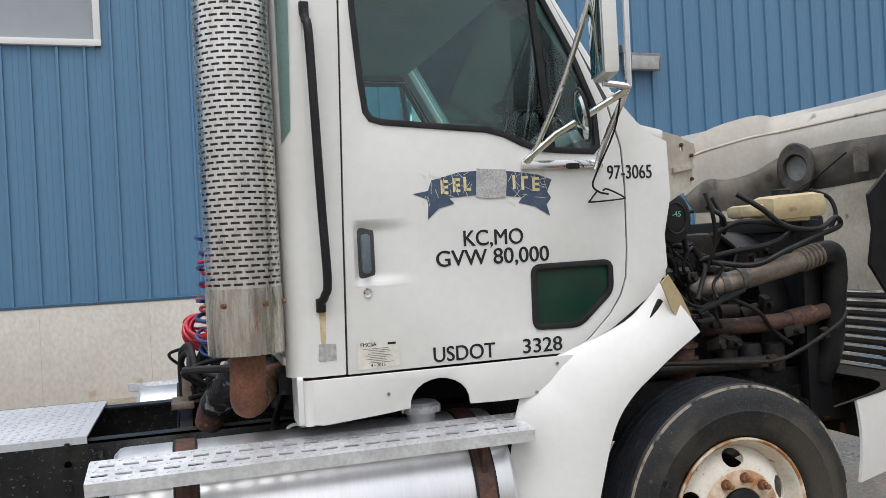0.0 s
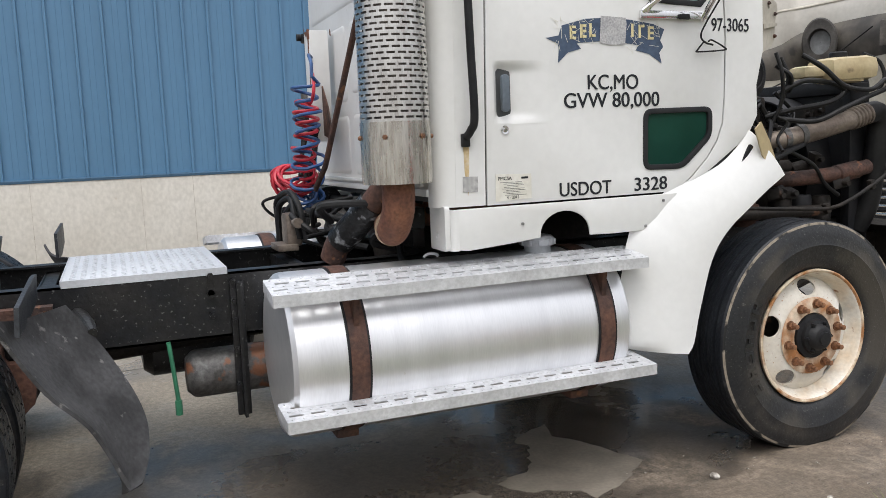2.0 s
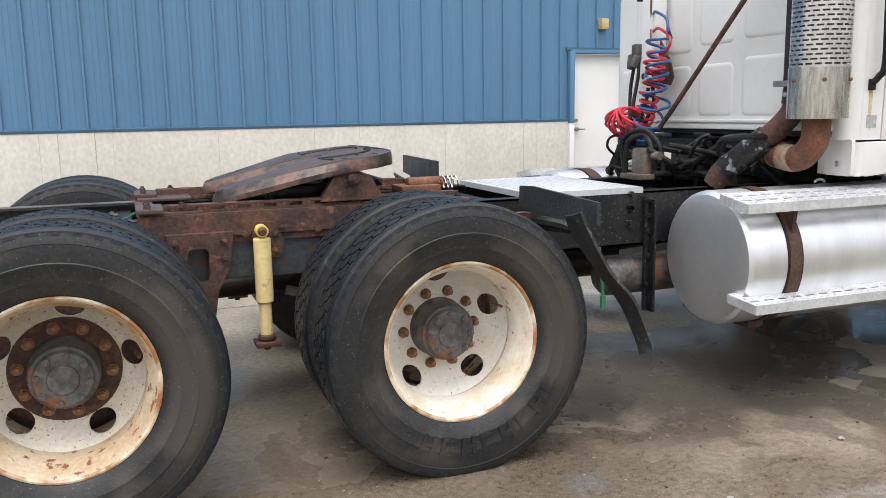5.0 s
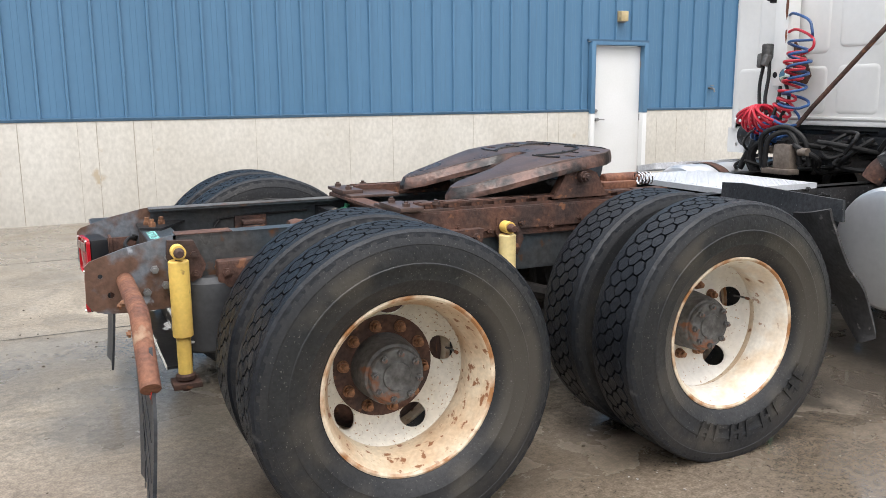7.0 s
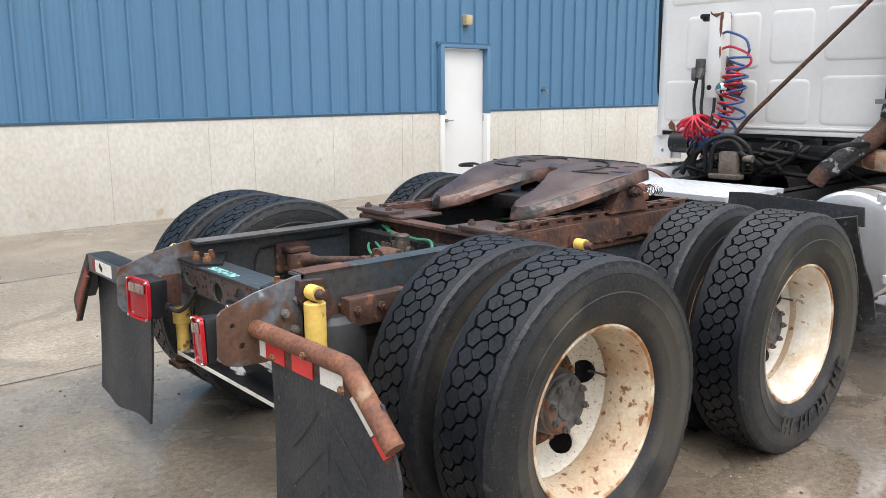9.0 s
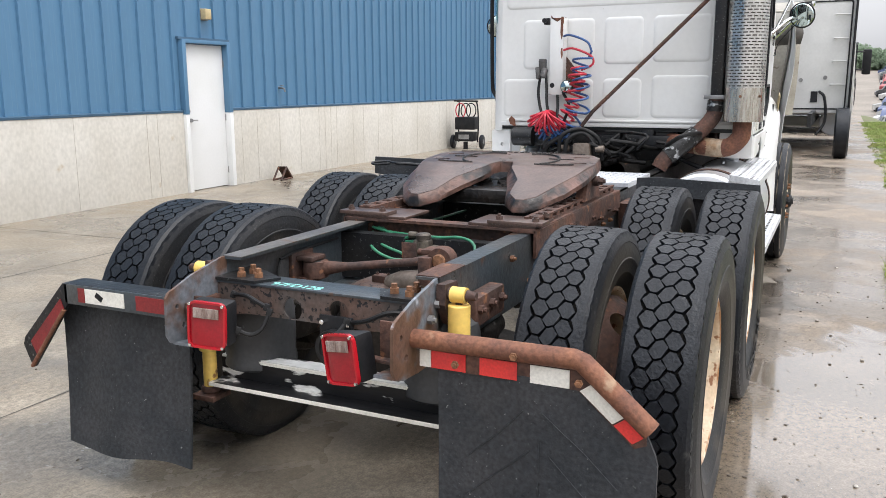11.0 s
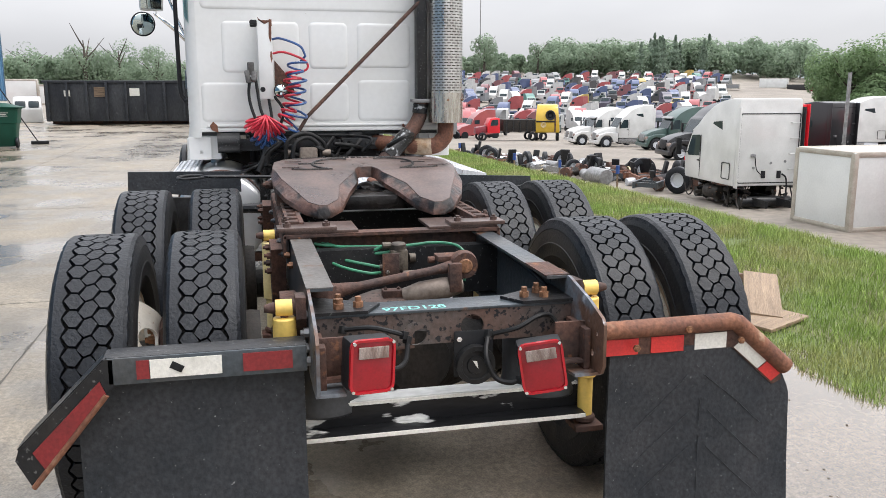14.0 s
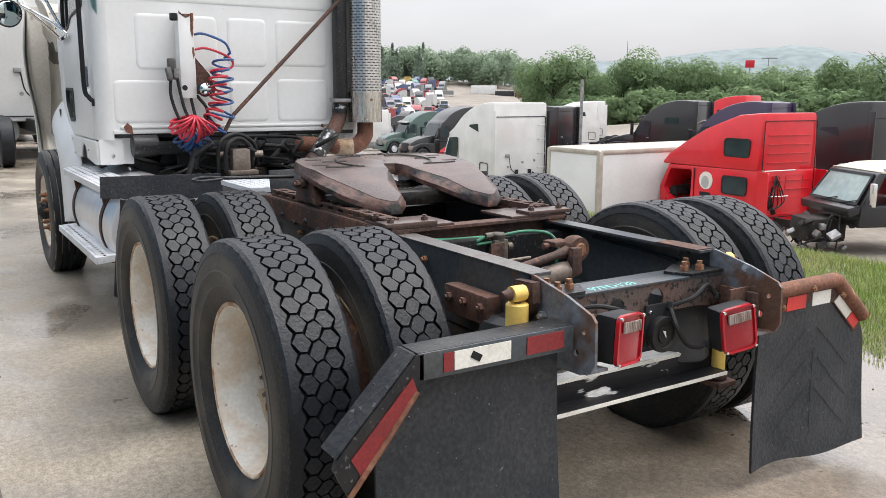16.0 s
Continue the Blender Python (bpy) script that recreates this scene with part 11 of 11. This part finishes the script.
        part("side_extender", bm, P, t)
    bm = bmesh.new()
    bm_plate(bm, [(-1.02, 0.0), (1.02, 0.0), (0.97, 0.7), (-0.97, 0.7)], [], lambda u, v, w: (1.84 - 0.45 * v + w, u, 0.98 + 0.96 * v), 0.014)
    part("windscreen", bm, "auto_glass", t)
    for z in (1.95, 2.2, 2.45, 2.7, 1.2, 1.45):
        part("rear_rib", box((-2.02 if z < 1.7 else -1.985, 0, z), (0.035, 1.7, 0.022), bev=0.008), P, t)
    bm = bmesh.new()
    bm_plate(bm, rrect(-1.05, 0.42, 1.05, 3.1, 0.06), [rrect(-1.03, 0.44, 1.03, 3.08, 0.05)], lambda u, v, w: (-2.012 + w, u, v), 0.02)
    part("rear_seam", bm, "seal", t)
    bm = bmesh.new()
    for k in range(5):
        r = 0.2 + 0.05 * k
        bm_tube(bm, curve([(-2.06, 0.55, 1.6), (-2.08 - 0.01 * k, 0.5 + 0.1 * (k - 2), 1.2), (-2.1, 0.45 + r * 0.6 * (k - 2), 0.85 - 0.04 * k), (-2.08, 0.62 + 0.05 * k, 0.7), (-2.06, 0.66, 1.3)], 6), 0.016, 6)
    for z, w in ((1.74, 1.2), (1.02, 0.75)):
        part("grab_bar", bm_tube(bmesh.new(), [(-2.01, 0.45 - w / 2, z), (-2.09, 0.45 - w / 2, z), (-2.09, 0.45 + w / 2, z), (-2.01, 0.45 + w / 2, z)], 0.02, 8), "chrome", t)
    for y0, y1, z0, z1 in ((-0.62, 0.1, 1.14, 1.6), (0.3, 0.95, 1.14, 1.6), (-0.9, 0.9, 0.5, 0.98)):
        b2 = bmesh.new()
        bm_plate(b2, rrect(y0, z0, y1, z1, 0.08), [rrect(y0 + 0.03, z0 + 0.03, y1 - 0.03, z1 - 0.03, 0.06)], lambda u, v, w: (-2.012 + w, u, v), 0.016)
        part("pressed_rib", b2, P, t)
    part("hanging_cable", bm, "hose", t, "black cables hanging on the rear wall")
    bm = bmesh.new()
    for sd in (-1, 1):
        bm_box(bm, (-0.8, sd * 0.42, 0.3), (4.2, 0.09, 0.24), bev=0.01)
    part("frame", bm, "black", t)
    part("undercarriage", under_clutter(5), "cast", t)["kind"] = "stuff"


red_cab()


def yellow_cab():
    """A yellow cab shell stood on end, its underside towards the yard."""
    t = thing("yellow_cab", "yellow cab shell stood on end, its underside open", "truck cab", "parked tractors", at=set_down(88.4, -34.3, 160) @ Matrix.Scale(1.22, 4))
    part("cab_shell", slab(bmesh.new(), [(1.0, 0.8), (1.05, 1.9), (0.75, 2.9), (0.3, 3.4), (-1.0, 3.5), (-1.0, 0.8)], -1.2, 1.2, 0.2, 0.15), PAINTS["yellow"], t)
    for y, z, r, mat in ((0.28, 2.45, 0.46, "rubber"), (-0.35, 1.55, 0.26, "tank_pl")):
        bm = bmesh.new()
        bm_lathe(bm, [(0.0, 1.02), (r * 0.35, 1.05), (r * 0.5, 0.98), (r * 0.62, 1.12), (r, 1.14), (r * 1.05, 1.0), (r, 0.8)], 24, (0, y, z), "x")
        part("underside_fitting", bm, mat, t)
    part("cross_rail", box((1.04, -0.1, 1.85), (0.1, 1.9, 0.16), (0, 0, 0), bev=0.02), "cast", t)
    part("cross_rail", box((1.04, 0.75, 1.7), (0.12, 0.14, 1.6), bev=0.02), "rust", t)
    for x in (0.4, -0.8):
        for s in (-1, 1):
            bm = bmesh.new()
            simple_wheel(bm, x, s * 1.0, 0.5)
            part("wheel", bm, "rubber", t)


yellow_cab()


def far_field():
    """Rows of parked cabs across the yard, far off."""
    rng = random.Random(17)
    temps = {}
    for col in PAINTS:
        for kind in ("high", "day"):
            t = thing("yard_truck", {"high": "distant %s sleeper cab in a long row", "day": "distant %s day cab in a long row"}[kind] % col, "truck", "rows of distant cabs")
            if kind == "high":
                ring = [(3.0, 0.4), (3.0, 1.2), (2.7, 1.5), (1.3, 1.9), (0.9, 2.7), (0.2, 3.3), (-0.8, 3.7), (-2.0, 3.7), (-2.0, 0.6)]
            else:
                ring = [(2.9, 0.4), (2.9, 1.4), (1.3, 1.8), (0.9, 2.6), (-0.4, 2.7), (-0.5, 0.8), (-2.6, 0.8), (-2.6, 0.5)]
            part("body", slab(bmesh.new(), ring, -1.2, 1.2, 0.1, 0.0), HAZED[col], t)
            bm = bmesh.new()
            bm_plate(bm, [(-0.95, 0), (0.95, 0), (0.88, 0.85), (-0.88, 0.85)], [], lambda u, v, w: (1.36 - 0.45 * v + w, u, 1.88 + 0.8 * v), 0.02)
            bm_box(bm, (0.55, 0, 2.15), (0.7, 2.36, 0.5))
            part("glazing", bm, "auto_glass", t)
            for x in (2.2, -2.0):
                for sd in (-1, 1):
                    part("wheel", bm_cyl(bmesh.new(), (x, sd * 0.9, 0.48), (x, sd * 1.21, 0.48), 0.48, 12), "rubber", t)
            temps[col, kind] = t
    bag = ["white"] * 16 + ["red"] * 8 + ["blue"] * 10 + ["maroon"] * 3 + ["yellow"] * 2 + ["black"] * 6 + ["grey"] * 3 + ["green"] + ["purple"] * 2 + ["teal"]
    used = set()
    n, d = 0, 108.0
    loose = {}
    while d < 345:
        a, end = radians(-2.0), radians(-31.0 if d > 140 else -15.0)
        while a > end:
            a -= rng.uniform(3.4, 6.4) / d
            if rng.random() < 0.08:
                continue
            r = d + rng.uniform(-2.5, 2.5)
            x, y = -4.4 + r * math.cos(a), 0.5 + r * math.sin(a)
            key = rng.choice(bag), "high" if rng.random() < 0.6 else "day"
            m = pose(x, y, height(x, y), 0, 0, math.degrees(a) + rng.choice((180, 165, 200, 95, 100, 60)) + rng.uniform(-12, 12))
            n += 1
            if n > 290:
                for ch in temps[key].children:
                    vs, fs = loose.setdefault(ch.data.materials[0].name, ([], []))
                    k = len(vs)
                    vs.extend(tuple(m @ v.co) for v in ch.data.vertices)
                    fs.extend(tuple(k + i for i in p.vertices) for p in ch.data.polygons)
            elif key in used:
                copy_thing(temps[key], m)
            else:
                temps[key].matrix_basis = m
                used.add(key)
        d += 7.5 + max(0.0, d - 148) * 0.03 if d > 125 else 13.3
    # the last rows, too far off to tell apart
    far = tagged(new("far_cab_rows"), "last rows of mixed coloured cabs on the hillside", "trucks", kind="stuff")
    for name, (vs, fs) in loose.items():
        me = bpy.data.meshes.new("far_cab_part")
        me.from_pydata(vs, [], fs)
        me.materials.append(bpy.data.materials[name])
        new("far_cab_part", me).parent = far
    for key, t in temps.items():
        if key not in used:
            a = radians(-3 - 1.2 * len(used))
            t.matrix_basis = pose(-4.4 + 141 * math.cos(a), 141 * math.sin(a), height(-4.4 + 141 * math.cos(a), 141 * math.sin(a)), 0, 0, 170)
            used.add(key)


far_field()


# ---- trees, hills and masts ----
def leaf_mat(name, col, alt):
    """Leaves let half of the light through, and differ a little from clump to clump."""
    m = surf(name, col, alt, 0.08, 0.5, 1.2, 0.2, (0.6, 0.8), 0.0, 0.0, vary=0.06, island=True, spec=0.0)
    n, l = m.node_tree.nodes, m.node_tree.links
    b = n["Principled BSDF"]
    thin = n.new("ShaderNodeBsdfTranslucent")
    l.new(b.inputs["Base Color"].links[0].from_socket, thin.inputs["Color"])
    mx = n.new("ShaderNodeMixShader")
    mx.inputs[0].default_value = 0.66
    l.new(b.outputs[0], mx.inputs[1])
    l.new(thin.outputs[0], mx.inputs[2])
    l.new(mx.outputs[0], n["Material Output"].inputs[0])
    return m


# leaf colours are lifted and greyed, so they carry the haze of distance
LEAF = [leaf_mat("haze_greyed_leaves", (0.275, 0.345, 0.25), (0.255, 0.325, 0.235)), leaf_mat("fresh_green_leaves", (0.22, 0.305, 0.165), (0.205, 0.285, 0.155)), leaf_mat("haze_paled_needles", (0.245, 0.31, 0.24), (0.225, 0.285, 0.22))]
M["bark"] = surf("grey_bark", (0.09, 0.075, 0.06), (0.05, 0.042, 0.035), 3, 0.5, 12, 0.3, (0.8, 0.95), 0.0, 0.2, stretch=(1, 1, 0.2))


def crown(rng, verts, faces, base, hgt, wid, n, conifer=False, size=0.5):
    """Leaf clumps gathered round a few limbs, with gaps between them."""
    limbs = []
    for i in range(11 if not conifer else 1):
        a = rng.uniform(0, 6.283)
        limbs.append((Vector((math.cos(a) * wid * rng.uniform(0.15, 0.7), math.sin(a) * wid * rng.uniform(0.15, 0.7), hgt * rng.uniform(0.22, 0.78))), rng.uniform(0.28, 0.46) * wid))
    for k in range(n):
        if conifer:
            t = rng.random() ** 0.7
            r = wid * (1.02 - t) * (0.65 + 0.35 * math.cos(t * 40)) * rng.uniform(0.5, 1.0)
            a = rng.uniform(0, 6.283)
            p = Vector((math.cos(a) * r, math.sin(a) * r, hgt * (0.08 + 0.92 * t)))
        else:
            c, r = rng.choice(limbs)
            v = Vector((rng.gauss(0, 1), rng.gauss(0, 1), rng.gauss(0, 0.75))).normalized() * r * (rng.uniform(0.88, 1.05) if rng.random() < 0.8 else rng.uniform(0.5, 1.15))
            p = c + v
            if p.z < hgt * 0.12:
                continue
        out = (Vector((p.x, p.y, 0)).normalized() if conifer else v.normalized()) * 0.8 + Vector((rng.gauss(0, 0.22), rng.gauss(0, 0.22), 0.3 + rng.gauss(0, 0.2)))
        p = p + base
        q = out.normalized().orthogonal().normalized()
        a = rng.uniform(0, 6.283)
        u = q * math.cos(a) + out.normalized().cross(q) * math.sin(a)
        w = out.normalized().cross(u)
        s = size * rng.uniform(0.5, 1.2)
        i = len(verts)
        verts.extend((p + u * s, p + w * s * 0.7, p - u * s * 0.9, p - w * s * 0.8))
        faces.append((i, i + 1, i + 2, i + 3))


def tree(x, y, hgt, wid, mat, label, seed, n=1500, conifer=False, size=0.42):
    rng = random.Random(seed)
    z = height(x, y)
    t = thing("tree", label, "tree", "trees round the yard", at=Matrix.Translation((x, y, z)))
    bm = bmesh.new()
    bm_tube(bm, curve([(0, 0, -0.3), (0.05, 0.1, hgt * 0.3), (-0.1, 0.0, hgt * 0.5), (0, 0.1, hgt * 0.68)], 4), [0.035 * hgt * (1 - 0.07 * k) for k in range(13)], 8)
    for i in range(6):
        a = rng.uniform(0, 6.283)
        h0 = hgt * rng.uniform(0.25, 0.6)
        bm_tube(bm, curve([(0, 0, h0), (math.cos(a) * wid * 0.3, math.sin(a) * wid * 0.3, h0 + hgt * 0.12), (math.cos(a) * wid * 0.65, math.sin(a) * wid * 0.65, h0 + hgt * 0.28)], 3), [0.012 * hgt, 0.01 * hgt, 0.009 * hgt, 0.008 * hgt, 0.006 * hgt, 0.005 * hgt, 0.003 * hgt], 6)
    part("trunk", bm, "bark", t)
    verts, faces = [], []
    crown(rng, verts, faces, Vector((0, 0, 0)), hgt, wid, n, conifer, size)
    me = bpy.data.meshes.new("crown")
    me.from_pydata(verts, [], faces)
    me.materials.append(LEAF[mat])
    c = new("crown", me)
    c.parent = t


def at_az(deg, d):
    return -4.4 + d * math.cos(radians(deg)), 0.5 + d * math.sin(radians(deg))


for k, (az, d, h, w, mat, n) in enumerate(((-5.2, 352, 17, 7, 0, 1400), (-6.6, 356, 19, 7.5, 0, 1500), (-8.2, 350, 21, 8, 0, 1700), (-9.7, 352, 20, 8, 0, 1600), (-11.2, 356, 18, 7.5, 0, 1300), (-16.3, 350, 20, 8, 0, 1500), (-19.9, 352, 17, 6, 0, 900), (-23.5, 352, 16, 8, 0, 1300), (-21.8, 356, 13, 8, 0, 1000),
                                           (-39.3, 152, 13.2, 7, 1, 5200), (-41.6, 150, 13.6, 7.5, 1, 5600), (-44, 153, 12.6, 7, 1, 5400), (-46.4, 156, 11.4, 7, 1, 5200), (-48.6, 160, 10.4, 7, 1, 4800), (-51.5, 172, 10.4, 7, 1, 3600), (-54.5, 170, 9.8, 6.5, 1, 3600), (-57.5, 152, 10.6, 6, 1, 3400), (-60, 140, 12, 6, 1, 3400), (-62.5, 140, 12, 6, 1, 3400),
                                           (9.4, 185, 16, 6, 0, 1700), (7.4, 190, 13.5, 6.5, 0, 1500), (15.5, 190, 17, 4.5, 0, 260), (12.6, 195, 11, 6, 0, 900), (5.2, 190, 11.5, 6.5, 0, 1300), (3.0, 195, 10, 6, 0, 1000))):
    x, y = at_az(az, d)
    tree(x, y, h, w, mat, ("tall open-crowned tree beyond the yard" if mat == 0 else "dense green tree at the yard's edge"), 100 + k, n if d > 300 else 2 * n, size=0.6 if d > 300 else 0.25)


def woods():
    """The wooded edge beyond the yard."""
    rng = random.Random(77)
    for name, lo, hi, d0, d1, n, hs, mat, con in (("woods", -42, -20, 356, 430, 170, (12, 19), 0, False), ("woods", -22, 0, 356, 430, 150, (7, 12), 0, False), ("conifer_woods", -31, -26.6, 350, 372, 22, (12, 19), 2, True), ("woods", 0, 24, 185, 240, 110, (7, 11), 0, False),
                                                  ("woods", -64, -38.3, 154, 230, 150, (7, 11), 1, False), ("woods", -64, -39, 136, 150, 120, (4, 7), 1, False)):
        verts, faces = [], []
        for k in range(n):
            az, d = rng.uniform(lo, hi), rng.uniform(d0, d1)
            x, y = at_az(az, d)
            h = rng.uniform(*hs)
            crown(rng, verts, faces, Vector((x, y, height(x, y) - 1.0)), h, h * (0.45 if not con else 0.36), (760 if not con else 620) if d0 > 300 else 1300, con, (0.7 if not con else 0.5) if d0 > 300 else 0.36)
        me = bpy.data.meshes.new(name)
        me.from_pydata([tuple(v) for v in verts], [], faces)
        me.materials.append(LEAF[mat])
        tagged(new(name, me), "hazy belt of mixed green trees beyond the yard" if not con else "stand of conifers beyond the yard, paled by haze in their colour", "woods", kind="stuff")


woods()
# the bluish grey puts distance haze into the hills' colour
M["hill"] = surf("haze_glow_far_hills", (0.15, 0.185, 0.19), (0.13, 0.165, 0.17), 0.012, 0.5, 0.08, 0.25, (0.9, 1.0), 0.0, 0.0)


def hills():
    bm = bmesh.new()

    def f(u, v):
        az = radians(25 - 110 * u)
        d = 900 + 500 * v
        h = (20 + 26 * noise.noise((u * 5, 0.3, 0)) + 14 * noise.noise((u * 17, 1.3, 0)) + 42 * max(0.0, math.sin((u - 0.45) * 5.5)) + 5 * noise.noise((u * 90, 2.0, 0))) * math.sin(math.pi * min(1.0, v * 1.1 + 0.02))
        return Vector((d * math.cos(az), d * math.sin(az), max(-4, h - 4)))
    bm_grid(bm, f, 120, 10)
    # a faint pale glow, added to the hills as more haze
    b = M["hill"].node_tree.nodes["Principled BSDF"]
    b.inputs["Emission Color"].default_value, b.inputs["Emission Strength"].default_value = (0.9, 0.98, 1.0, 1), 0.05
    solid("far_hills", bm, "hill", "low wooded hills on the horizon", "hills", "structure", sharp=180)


hills()


def masts():
    for az, d, h, arms in ((-13.1, 330, 25, 4), (-16.0, 360, 32, 0), (-36.4, 400, 17, 2), (-44.5, 500, 33, 0)):
        x, y = at_az(az, d)
        z = height(x, y)
        t = thing("power_pole" if arms else "light_mast", "tall power pole with cross arms beyond the yard" if arms else "thin tall mast beyond the yard", "pole", at=Matrix.Translation((x, y, z)))
        part("shaft", bm_tube(bmesh.new(), [(0, 0, 0), (0, 0, h)], [0.35, 0.16], 8), "metal_grey", t)
        for k in range(arms):
            part("cross_arm", box((0, 0.9, h - 1.2 - 3.2 * k), (0.2, 2.8, 0.2), (0, 0, 65)), "metal_grey", t)
    x, y = at_az(-52.1, 330)
    t = thing("roadside_sign", "tall red roadside sign far off", "sign", at=Matrix.Translation((x, y, 0)))
    part("sign_board", box((0, 0, 12.9), (0.6, 3.2, 2.7), (0, 0, -50), bev=0.1), "red", t)
    part("sign_post", bm_tube(bmesh.new(), [(0, 0, -5), (0, 0, 11.7)], 0.3, 8), "metal_grey", t)
    x, y = at_az(-53.2, 330)
    t = thing("road_gantry", "grey road gantry with one arm beside the red sign", "pole", at=Matrix.Translation((x, y, 0)))
    part("upright", bm_tube(bmesh.new(), [(0, 0, -5), (0, 0, 15.0)], 0.16, 8), "metal_grey", t)
    part("arm", box((0.6, -1.2, 14.9), (0.3, 5.4, 0.5), (0, 0, -50)), "metal_grey", t)


masts()
